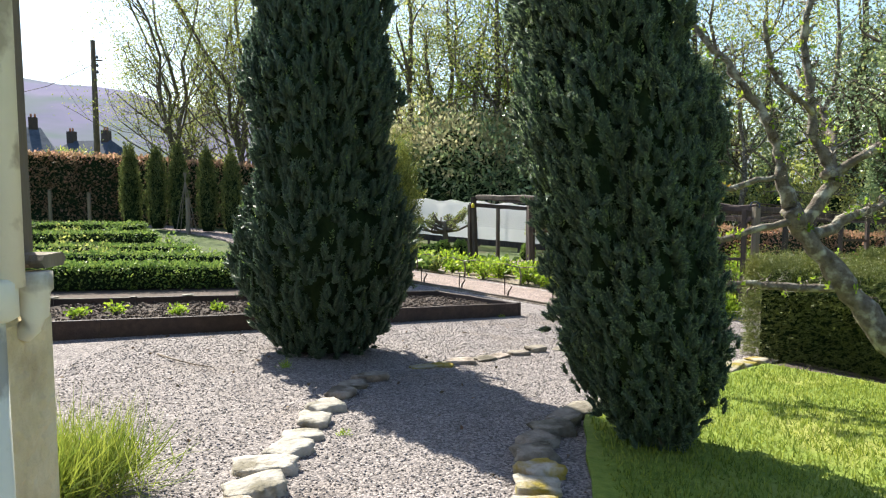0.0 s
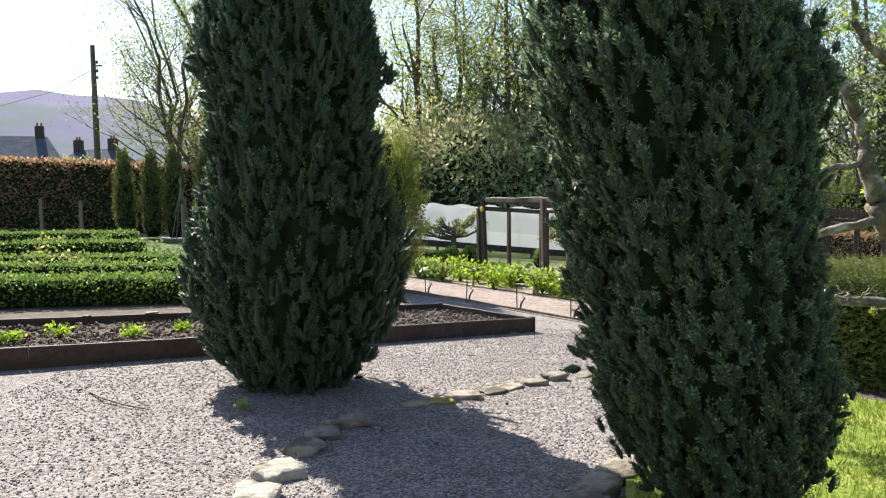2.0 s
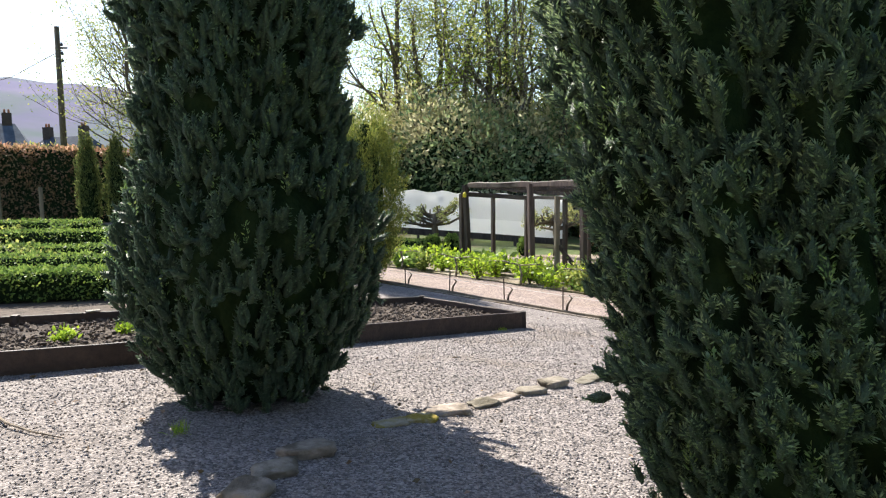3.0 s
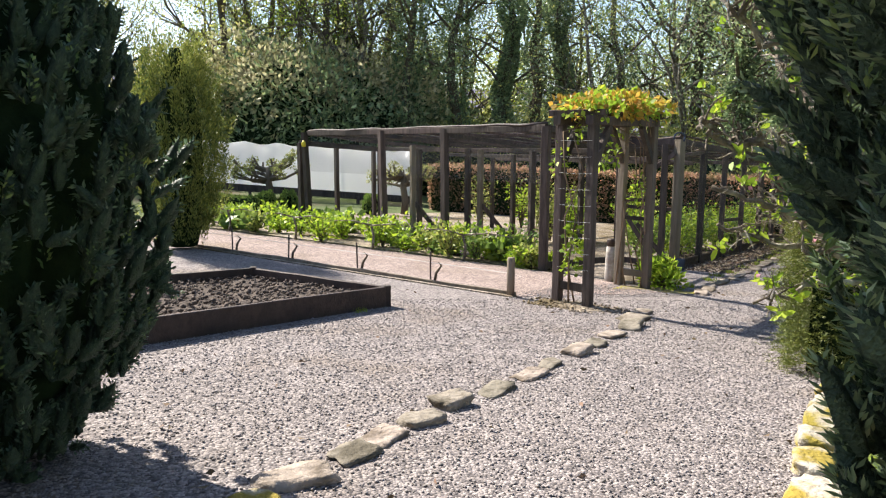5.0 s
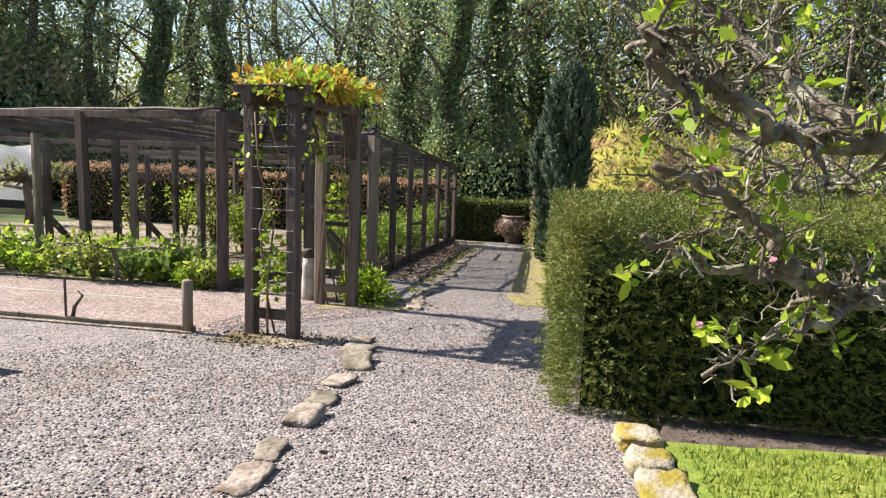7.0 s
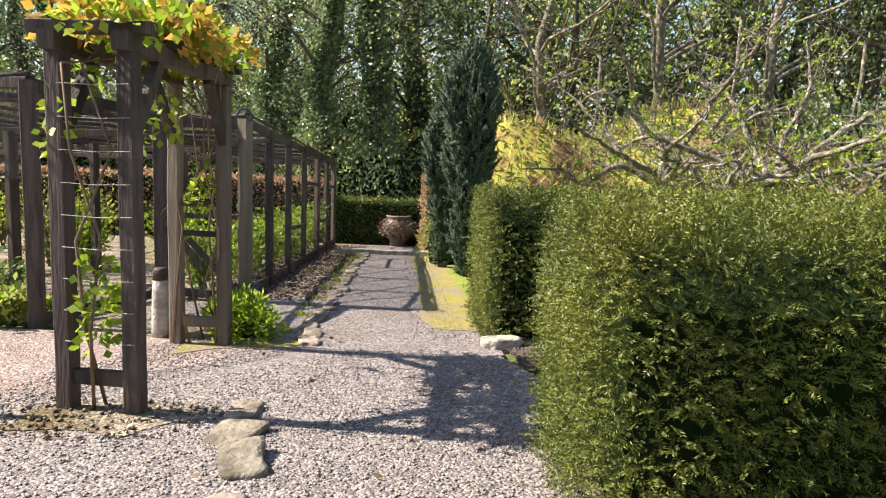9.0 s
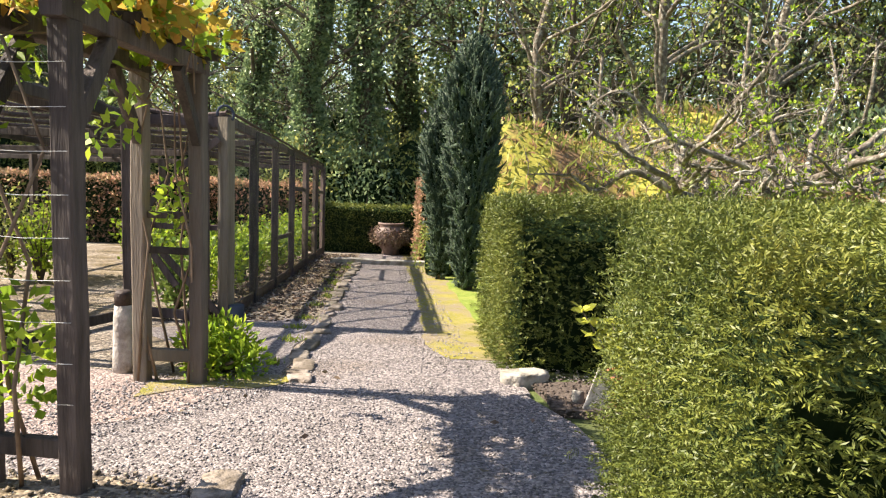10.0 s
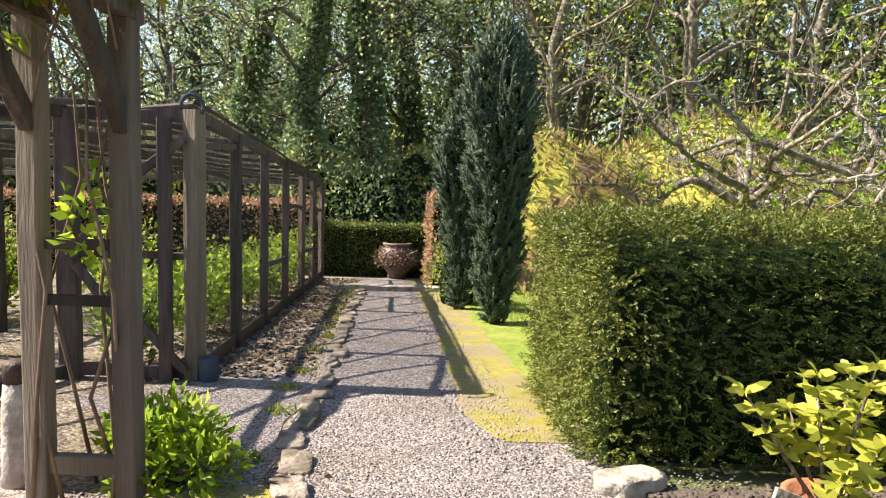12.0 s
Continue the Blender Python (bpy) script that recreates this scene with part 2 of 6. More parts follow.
M_COPPER = mat("copper_leaves", (0.28, 0.17, 0.1), (0.46, 0.31, 0.18), 0.6, 1, vary=0.5, by="island", trans=0.5)
M_GOLD = mat("golden_leaves", (0.36, 0.2, 0.03), (0.47, 0.38, 0.06), 0.5, 5, vary=0.45, by="island", trans=0.5)
M_TIMBER = mat("weathered_timber", (0.048, 0.036, 0.03), (0.125, 0.097, 0.081), 0.85, 20, 0.6, 60, vary=0.35, stretch=(1, 1, 0.12), c3=(0.032, 0.025, 0.022), c3scale=2.5)
M_GREYPOST = mat("grey_timber", (0.16, 0.125, 0.09), (0.27, 0.225, 0.17), 0.85, 20, 0.6, 60, vary=0.12, stretch=(1, 1, 0.1), c3=(0.1, 0.08, 0.06), c3scale=2.5)
M_MIDPOST = mat("brown_timber", (0.1, 0.078, 0.06), (0.19, 0.155, 0.122), 0.85, 20, 0.6, 60, stretch=(1, 1, 0.1), c3=(0.07, 0.055, 0.043), c3scale=2.5)
M_BOARD = mat("dark_board", (0.038, 0.026, 0.021), (0.075, 0.05, 0.04), 0.6, 14, 0.5, 50, vary=0.1, c3=(0.03, 0.022, 0.02), c3scale=2)
M_BARK = mat("bark", (0.07, 0.055, 0.04), (0.17, 0.14, 0.1), 0.95, 6, 1.0, 14, stretch=(1, 1, 0.3))
M_LICHEN = mat("lichen_bark", (0.08, 0.064, 0.048), (0.21, 0.175, 0.135), 0.95, 12, 1.0, 40, c3=(0.38, 0.36, 0.29), c3scale=9, c3edge=(0.5, 0.66))
M_GOLDYEW = mat("golden_needles", (0.13, 0.17, 0.035), (0.27, 0.3, 0.07), 0.5, 2, vary=0.5, by="island", trans=0.35)
M_PLASTIC = mat("polythene", (0.87, 0.87, 0.88), (0.92, 0.92, 0.92), 0.35, 0.6, 0.35, 2.5, trans=0.72)
M_SHADE = mat("shade_netting", (0.085, 0.068, 0.064), (0.17, 0.14, 0.135), 0.9, 9, trans=0.3, vary=0.4)
M_NET = mat("bird_netting", (0.1, 0.1, 0.1), (0.16, 0.16, 0.15), 0.8, 5)
M_WIRE = mat("galvanised_wire", (0.5, 0.5, 0.48), (0.65, 0.65, 0.62), 0.5, 20)
M_RUBBLE = mat("pale_stone", (0.28, 0.25, 0.21), (0.46, 0.43, 0.38), 0.9, 7, 1.0, 24, vary=0.18, c3=(0.17, 0.15, 0.11), c3scale=6, c3edge=(0.52, 0.66))
M_TERRA = mat("terracotta", (0.3, 0.12, 0.06), (0.42, 0.18, 0.1), 0.85, 7, 0.3, 30)
M_RENDER = mat("cream_render", (0.58, 0.48, 0.29), (0.7, 0.6, 0.4), 0.9, 9, 1.0, 22, c3=(0.42, 0.33, 0.2), c3scale=6)
M_WHITE = mat("cream_paint", (0.72, 0.69, 0.56), (0.8, 0.77, 0.65), 0.5, 3, 0.15, 30, c3=(0.42, 0.38, 0.3), c3scale=7, c3edge=(0.52, 0.6))
M_SLATE = mat("slate", (0.05, 0.06, 0.08), (0.095, 0.107, 0.135), 0.95, 1.2, vary=0.2, spec=0.1)
# hill colours shifted to blue, with the haze of distance painted in
M_HAZEHILL = mat("hill", (0.15, 0.15, 0.22), (0.22, 0.2, 0.27), 1.0, 0.006, c3=(0.15, 0.18, 0.17), c3scale=0.008, c3edge=(0.45, 0.6), spec=0)
M_SLEEVE = mat("stained_concrete", (0.3, 0.27, 0.24), (0.5, 0.47, 0.43), 0.9, 14, 0.6, 40, c3=(0.2, 0.16, 0.12), c3scale=5)
M_LIME = mat("lime_leaves", (0.32, 0.36, 0.04), (0.5, 0.5, 0.09), 0.5, 4, vary=0.3, by="island", trans=0.45)
M_URN = mat("brown_glaze", (0.12, 0.075, 0.06), (0.24, 0.17, 0.14), 0.6, 6, 0.4, 20)
M_DRY = mat("dry_stems", (0.12, 0.085, 0.055), (0.24, 0.17, 0.11), 0.9, 6, vary=0.4, by="island")
M_CONE = mat("clipped_needles", (0.085, 0.115, 0.035), (0.19, 0.215, 0.07), 0.5, 3, vary=0.5, by="island", trans=0.35)
M_YELLOW = mat("yellow_plastic", (0.6, 0.5, 0.03), (0.7, 0.6, 0.05), 0.4, 5)
M_PINK = mat("blossom", (0.6, 0.2, 0.3), (0.75, 0.4, 0.45), 0.6, 9, vary=0.2, by="island")


def see_through(m, keep):
    """Open weave: a share of the surface is holes."""
    nt = m.node_tree
    N, L = nt.nodes, nt.links
    out = N["Material Output"]
    src = out.inputs["Surface"].links[0].from_socket
    tr = N.new("ShaderNodeBsdfTransparent")
    ms = N.new("ShaderNodeMixShader")
    ms.inputs[0].default_value = keep
    L.new(tr.outputs[0], ms.inputs[1])
    L.new(src, ms.inputs[2])
    L.new(ms.outputs[0], out.inputs["Surface"])


see_through(M_NET, 0.16)

# ---------- ground ----------


def sheet(name, poly, lift, material, label, category, step=0.0):
    """A surface laid on the slope inside a polygon, gridded so that it follows the ground."""
    bm = bmesh.new()
    vs = [bm.verts.new((x, y, 0)) for x, y in poly]
    bm.faces.new(vs)
    xs, ys = [p[0] for p in poly], [p[1] for p in poly]
    g = 1.0 if not step else step
    for k in range(math.ceil(min(xs) / g), math.floor(max(xs) / g) + 1):
        bmesh.ops.bisect_plane(bm, geom=bm.verts[:] + bm.edges[:] + bm.faces[:], plane_co=(k * g, 0, 0), plane_no=(1, 0, 0))
    for k in range(math.ceil(min(ys) / g), math.floor(max(ys) / g) + 1):
        bmesh.ops.bisect_plane(bm, geom=bm.verts[:] + bm.edges[:] + bm.faces[:], plane_co=(0, k * g, 0), plane_no=(0, 1, 0))
    for v in bm.verts:
        v.co.z = H(v.co.x, v.co.y) + lift
    bmesh.ops.recalc_face_normals(bm, faces=bm.faces)
    if bm.faces[0:1] and sum(f.normal.z for f in bm.faces) < 0:
        bmesh.ops.reverse_faces(bm, faces=bm.faces)
    rim = [e for e in bm.edges if e.is_boundary]
    low = bmesh.ops.extrude_edge_only(bm, edges=rim)["geom"]
    for v in low:
        if isinstance(v, bmesh.types.BMVert):
            v.co.z -= 0.06
    me = bpy.data.meshes.new(name)
    bm.to_mesh(me)
    bm.free()
    return obj(name, me, material, label=label, category=category, kind="structure")


def ragged(poly, amp, step=0.35):
    """The same outline with an uneven natural edge."""
    out = []
    for (x1, y1), (x2, y2) in zip(poly, poly[1:] + poly[:1]):
        n = max(1, min(60, int(math.hypot(x2 - x1, y2 - y1) / step)))
        for k in range(n):
            x, y = x1 + (x2 - x1) * k / n, y1 + (y2 - y1) * k / n
            out.append((x + amp * 2 * noise.noise(Vector((x * 2.3, y * 2.3, 1))), y + amp * 2 * noise.noise(Vector((x * 2.3, y * 2.3, 7)))))
    return out


def grid_ground():
    a = [-1500, -900, -500, -300, -200, -140, -100, -80] + list(range(-60, 61, 2)) + [80, 100, 140, 200, 300, 500, 900, 1500]
    b = [-1500, -900, -500, -200, -100, -50, -30] + list(range(-20, 81, 2)) + [100, 140, 200, 300, 500, 900, 1500]
    V = [(x, y, H(x, y) - 0.03) for y in b for x in a]
    w = len(a)
    F = [(j * w + i, j * w + i + 1, (j + 1) * w + i + 1, (j + 1) * w + i) for j in range(len(b) - 1) for i in range(w - 1)]
    return Geo().add(V, F).mesh("ground", True)


obj("ground", grid_ground(), M_FIELD, label="rough grassy garden ground falling gently away", category="ground", kind="structure")

# directions of the second leg (along the cage) and across it
A = np.array([0.745, 0.667])
B = np.array([0.667, -0.745])


def leg(s, w):
    """A place s metres along the second path from its corner and w metres to its right-hand side."""
    p = np.array([5.52, 13.43]) + A * s + B * w
    return float(p[0]), float(p[1])


GRAVEL_POLY = [(-14, -6), (5, -6), (1.6, 4.0), (1.0, 4.8), (1.25, 6.3), (2.4, 7.6), (4.3, 9.6), (6.1, 11.4), leg(0.2, 1.6), leg(1.0, 1.2), leg(0.8, -0.6), (5.0, 15.3), (4.0, 15.3), (-2.0, 21.5), (-14, 16)]
sheet("gravel_path", GRAVEL_POLY, 0.0, M_GRAVEL, "pale grey crushed stone covering path and court", "gravel")
sheet("path", [leg(-0.3, -0.3), leg(-0.2, 1.75), leg(14, 1.6), leg(14, -0.3)], 0.002, M_GRAVEL, "straight grey gravel path beside the fruit cage", "path")
RED = [(2.98, 13.12), (5.3, 13.55), (4.25, 15.5), (-14.5, 36.3), (-16.5, 36.3), (-2.7, 19.6)]
sheet("red_path", ragged(RED, 0.1), 0.004, M_RED, "reddish fine gravel path edged with boards", "path")
sheet("side_strip", ragged([leg(0.0, -0.1), leg(14, -0.1), leg(14, -1.9), leg(1.6, -1.9), (4.4, 15.4), (5.1, 13.9)], 0.05), 0.006, M_MIX, "earthy gravel strip between path edge and cage", "strip")
sheet("gravel_patch", ragged([leg(0.15, -0.14), leg(2.9, -0.14), leg(2.6, -0.9), leg(1.9, -1.75), (5.6, 14.9), (5.2, 14.2)], 0.06), 0.011, M_GRAVEL, "grey gravel spilling beside the cage corner", "gravel")
sheet("moss_strip", ragged([leg(0.9, 1.25), leg(1.6, 1.06), leg(6, 1.1), leg(14, 1.0), leg(14, 2.6), leg(0.8, 2.6)], 0.07), 0.008, M_MOSS, "yellow-green moss verge along the path", "verge")
sheet("lawn_strip", ragged([leg(2.3, 1.75), leg(13.5, 1.65), leg(13.5, 7), leg(2.5, 7)], 0.06), 0.012, M_LAWN, "mown grass verge behind the moss", "lawn")
sheet("hedge_soil", ragged([(3.55, 8.85), (5.8, 5.8), (9.4, 1.8), (10.3, 3.2), (6.9, 7.3), (4.75, 9.7), (4.2, 9.3)], 0.05), 0.018, M_SOIL, "bare dark soil along the foot of the hedge", "soil")
sheet("lawn", ragged([(0.75, 3.6), (0.85, 4.9), (1.15, 6.4), (2.75, 7.95), (3.85, 9.02), (4.68, 8.24), (6.28, 6.22), (9.55, 2.3), (13.6, -2.3), (14, -8), (4.6, -8)], 0.03), 0.05, M_LAWN, "bright short lawn in sun and tree shade", "lawn")
sheet("border_soil", [(4.4, 15.7), (6.7, 15.9), leg(14, -1.95), (12, 34), (1.2, 27.5), (-3, 23.8)], 0.006, M_MIX, "earthy ground under the fruit cage and border", "soil")
sheet("bed_ground", ragged([(-1.9, 12.8), (-11, 6.0), (-40, 4), (-30, 36), (-4.6, 18.6), (-2.6, 16.2)], 0.05), 0.006, M_SOIL, "dark soil between the box hedges", "soil")


# ---------- plants ----------
def core_mesh(name, prof, seg=28, amp=0.08, radius=None):
    """A lumpy body of revolution. prof: (height, radius) pairs."""
    V, n = [], seg
    for i, (z, r) in enumerate(prof):
        for k in range(n):
            a = 2 * math.pi * k / n
            rr = radius(z, a) if radius else r * (1 + amp * noise.noise(Vector((math.cos(a) * 1.9, math.sin(a) * 1.9, z * 1.3))) * 2)
            V.append((rr * math.cos(a), rr * math.sin(a), z))
    m = len(prof)
    F = [(i * n + k, i * n + (k + 1) % n, (i + 1) * n + (k + 1) % n, (i + 1) * n + k) for i in range(m - 1) for k in range(n)]
    F += [tuple(range(n))[::-1], tuple((m - 1) * n + k for k in range(n))]
    return Geo().add(V, F).mesh(name, True)


def plumes(count, radius_at, z0, z1, per, plen, thick, leaf, width, splay=0.25, cx=0.0, cy=0.0):
    """Upright shoots standing all over a column, each clothed in needles. Returns needle quads."""
    out = []
    for k in range(count):
        z = z0 + (z1 - z0) * (k * 0.7548776662 % 1) ** 0.9
        a = (k * 0.569840291 % 1) * 2 * math.pi + R.normal() * 0.09
        r = radius_at(z, a) * R.uniform(0.78, 1.03)
        base = np.array([cx + r * math.cos(a), cy + r * math.sin(a), z])
        out_dir = np.array([math.cos(a), math.sin(a), 0])
        axis = unit(np.array([0, 0, 1]) + out_dir * R.uniform(-0.05, splay) + R.normal(size=3) * 0.08)
        ln = plen * R.uniform(0.6, 1.3)
        t = R.rand(per)
        w = thick * np.sin(np.pi * np.clip(t * 0.85 + 0.12, 0, 1)) * R.uniform(0.5, 1.0, per)
        side = unit(R.normal(size=(per, 3)))
        P = base + axis * (t * ln)[:, None] + side * w[:, None]
        D = side * 0.55 + axis * 0.9
        out.append(leaves(P, D, leaf * R.uniform(0.6, 1.2, per), width))
    return np.concatenate(out)


def interp(prof):
    zs, rs = [p[0] for p in prof], [p[1] for p in prof]
    return lambda z: float(np.interp(z, zs, rs))


def brushes(count, radius_at, z0, z1, shoots, needles, reach, leaf, width, thick, lift=0.8, dense=(0, 360), rest=1.0, spread=0.4):
    """Tufts all over a column. Each is a handful of tapering plumes, clothed in needles. Returns the plume bodies (a Geo) and the needle quads."""
    body, out = Geo(), []
    ring = np.array([(math.cos(w), math.sin(w)) for w in (0.3, 1.87, 3.44, 5.01)])
    levels = ((0.0, 0.45), (0.35, 1.0), (0.72, 0.72), (1.0, 0.1))
    faces = [(i * 4 + k, i * 4 + (k + 1) % 4, i * 4 + 4 + (k + 1) % 4, i * 4 + 4 + k) for i in range(3) for k in range(4)]
    for k in range(count):
        z = z0 + (z1 - z0) * (k * 0.7548776662 % 1) ** 0.92
        a = ((k * 0.569840291 % 1) * 2 * math.pi + R.normal() * 0.09) % (2 * math.pi)
        if (math.degrees(a) - dense[0]) % 360 > dense[1] - dense[0] and R.rand() > rest:
            continue
        r = radius_at(z, a)
        clot = noise.noise(Vector((r * math.cos(a) * 4.5, r * math.sin(a) * 4.5, z * 2.4)))
        r = r * (1.0 + 0.13 * clot) * R.uniform(0.95, 1.03) - reach * 0.35
        out_dir = np.array([math.cos(a), math.sin(a), 0])
        base = out_dir * r + np.array([0, 0, z - reach * 0.4])
        axis = unit(np.array([0, 0, lift]) + out_dir * R.uniform(0.15, 0.5))
        for j in range(shoots):
            d = unit(axis + R.normal(size=3) * spread * (0.4 if j == 0 else 1))
            ln = reach * R.uniform(0.8, 1.25) * (1.0 if j == 0 else 0.7)
            p = base + R.normal(size=3) * np.array([0.03, 0.03, 0.04]) * (j > 0)
            u = unit(np.cross(d, [0.31, 0.77, 0.1]))
            v = np.cross(d, u)
            w = thick * R.uniform(0.75, 1.2)
            body.add(np.concatenate([p + d * ln * t + (ring[:, :1] * u + ring[:, 1:] * v) * w * f for t, f in levels]), faces)
            t = R.uniform(0.1, 1.0, needles)
            ang = R.uniform(0, 2 * math.pi, needles)
            side = np.cos(ang)[:, None] * u + np.sin(ang)[:, None] * v
            f = np.interp(t, [0, 0.35, 0.72, 1.0], [0.45, 1.0, 0.72, 0.1])
            P = p + d * (t * ln)[:, None] + side * (w * f * 0.75)[:, None]
            out.append(leaves(P, side * 0.8 + d * 0.75, leaf * R.uniform(0.7, 1.15, needles), width))
    return body, np.concatenate(out)


def irish_yew(x, y, prof, tufts, label, seed, trunk_h, shoots, needles, reach, length, width, thick, dense, needle_mat, lobes=(), lean=(0.0, 0.0)):
    """A fastigiate yew: a core coloured as inner shade, brush-like shoots outside. lobes: extra leaders (dx, dy, z0,
    z1, r).
    """
    t = thing("irish_yew", label, "yew", "pair of Irish yews", (x, y, H(x, y)))
    rad = interp(prof)
    g = Geo()
    for k in range(5):
        a = k * 1.3 + seed
        g.add(*tube([(0.1 * math.cos(a), 0.1 * math.sin(a), -0.05), (0.13 * math.cos(a), 0.13 * math.sin(a), trunk_h), (0.25 * math.cos(a), 0.25 * math.sin(a), trunk_h + 0.5)], [0.06, 0.05, 0.04]))
    part("trunk", g.mesh("trunk", True), M_BARK, t)

    def wob(z, a):
        c, d = math.cos(a), math.sin(a)
        broad = 0.1 * noise.noise(Vector((c * 2.2 + seed, d * 2.2, z * 0.9)))
        rib = noise.noise(Vector((c * 4.5, d * 4.5 + seed, z * 0.75 + seed)))
        lobe = 0.06 * noise.noise(Vector((c * 7, d * 7 + seed, z * 2.6)))
        return rad(z) * (0.98 + broad + lobe - 0.17 * math.exp(-((rib / 0.13) ** 2)))

    zs = np.linspace(prof[0][0] + 0.02, prof[-1][0] - 0.1, 44)
    # solid core whose dark colour stands for shade between the shoots
    part("inner_foliage", core_mesh("inner_foliage", [(z, 1) for z in zs], 56, 0, lambda z, a: max(0.02, wob(z, a) * 0.9 - 0.06)), M_INNERSHADE, t)
    body, q = brushes(tufts, wob, prof[0][0], prof[-1][0], shoots, needles, reach, length, width, thick, dense=dense, rest=0.3)
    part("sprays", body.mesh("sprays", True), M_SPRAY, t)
    q = [q]
    for dx, dy, z0, z1, r in lobes:
        body, b = brushes(int(tufts * 0.09), lambda z, a: r * math.sin(math.pi * min(1, 0.25 + 0.75 * (z1 - z) / (z1 - z0))) + reach * 0.35, z0, z1, shoots, needles, reach, length, width, thick, 1.2)
        q.append(b + np.array([dx, dy, 0]))
        me = body.mesh("sprays", True)
        me.transform(Matrix.Translation((dx, dy, 0)))
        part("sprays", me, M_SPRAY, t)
    part("foliage", quads_mesh("foliage", np.concatenate(q)), needle_mat, t)
    part("young_growth", quads_mesh("young_growth", brushes(tufts // 6, lambda z, a: wob(z, a) + 0.03, prof[0][0] + 0.3, prof[-1][0], 1, needles, reach, length * 0.9, width, thick * 0.7, 2.2, dense, 0.3, 0.2)[1]), M_YEWTIP, t, "paler green young shoots")
    if lean[0]:
        for piece in t.children:
            co = np.empty(len(piece.data.vertices) * 3, np.float32)
            piece.data.vertices.foreach_get("co", co)
            co = co.reshape(-1, 3)
            co[:, 0] += lean[0] * co[:, 2]
            co[:, 1] += lean[1] * co[:, 2]
            piece.data.vertices.foreach_set("co", co.ravel())
            piece.data.update()
    return t


YEW1 = [(0.03, 0.5), (0.1, 0.56), (0.43, 0.78), (0.72, 0.92), (1.05, 1.02), (1.4, 1.02), (1.65, 0.93), (1.9, 0.82), (2.1, 0.78), (2.3, 0.8), (2.55, 0.72), (2.9, 0.83), (3.2, 0.74), (3.8, 0.68), (4.4, 0.5), (4.9, 0.25)]
irish_yew(-1.36, 8.64, YEW1, 1650, "tall dark green Irish yew standing on gravel", 1.0, 0.1, 3, 22, 0.18, 0.034, 0.0105, 0.03, (160, 405), M_YEW, [(0.5, 0.0, 2.3, 3.1, 0.24), (-0.55, 0.0, 2.5, 3.5, 0.27), (0.5, -0.15, 3.1, 4.6, 0.26), (-0.4, 0, 3.3, 4.7, 0.28)])
YEW2 = [(0.03, 0.12), (0.16, 0.27), (0.4, 0.46), (0.64, 0.56), (0.97, 0.62), (1.29, 0.64), (1.6, 0.66), (1.9, 0.66), (2.16, 0.72), (2.4, 0.72), (2.8, 0.62), (3.1, 0.66), (3.6, 0.5), (4.2, 0.2)]
irish_yew(1.5, 5.6, YEW2, 1700, "tall glossy dark green Irish yew beside the lawn", 2.0, 0.3, 4, 34, 0.125, 0.027, 0.0062, 0.02, (80, 355), M_GLOSSYEW, [(0.5, 0.1, 1.9, 2.7, 0.26)], (-0.13, 0.11))


def hedge_sprays(xy, zz, nrm, leaf, lw, needles=12):
    """Clipped yew shoots standing out of a hedge face: flat two-ranked sprays with hollows between them."""
    m = len(xy)
    hollow = np.array([0.05 * noise.noise(Vector((a[0] * 1.7, a[1] * 1.7, b * 1.7))) + 0.06 * min(0.0, noise.noise(Vector((a[0] * 5, a[1] * 5, b * 7)))) + 0.05 * min(0.0, noise.noise(Vector((a[0] * 13, a[1] * 13, b * 17)))) for a, b in zip(xy, zz)])
    n = unit(nrm)
    gz = np.array([H(a[0], a[1]) for a in xy])
    ln = 0.09 * R.uniform(0.6, 1.3, m)
    base = np.column_stack([xy, gz + zz]) + n * (hollow - ln * 0.75 - 0.04 * R.rand(m) ** 2)[:, None]
    D = unit(n + np.array([0, 0, -0.22]) + R.normal(size=(m, 3)) * np.array([0.36, 0.36, 0.3]))
    S = unit(np.cross(D, R.normal(size=(m, 3)) * 0.7 + np.array([0, 0, 1.0])))
    t = np.linspace(0.25, 1.0, needles)
    sg = np.where(np.arange(needles) % 2, 1.0, -1.0)
    sg[-1] = 0.15
    P = base[:, None, :] + D[:, None, :] * (ln[:, None] * t)[:, :, None]
    W = D[:, None, :] * 0.55 + S[:, None, :] * sg[None, :, None] * 0.9 + R.normal(size=(m, needles, 3)) * 0.14
    size = leaf * (1.12 - 0.4 * t)[None, :] * R.uniform(0.8, 1.2, (m, needles))
    return leaves(P.reshape(-1, 3), W.reshape(-1, 3), size.reshape(-1), lw)


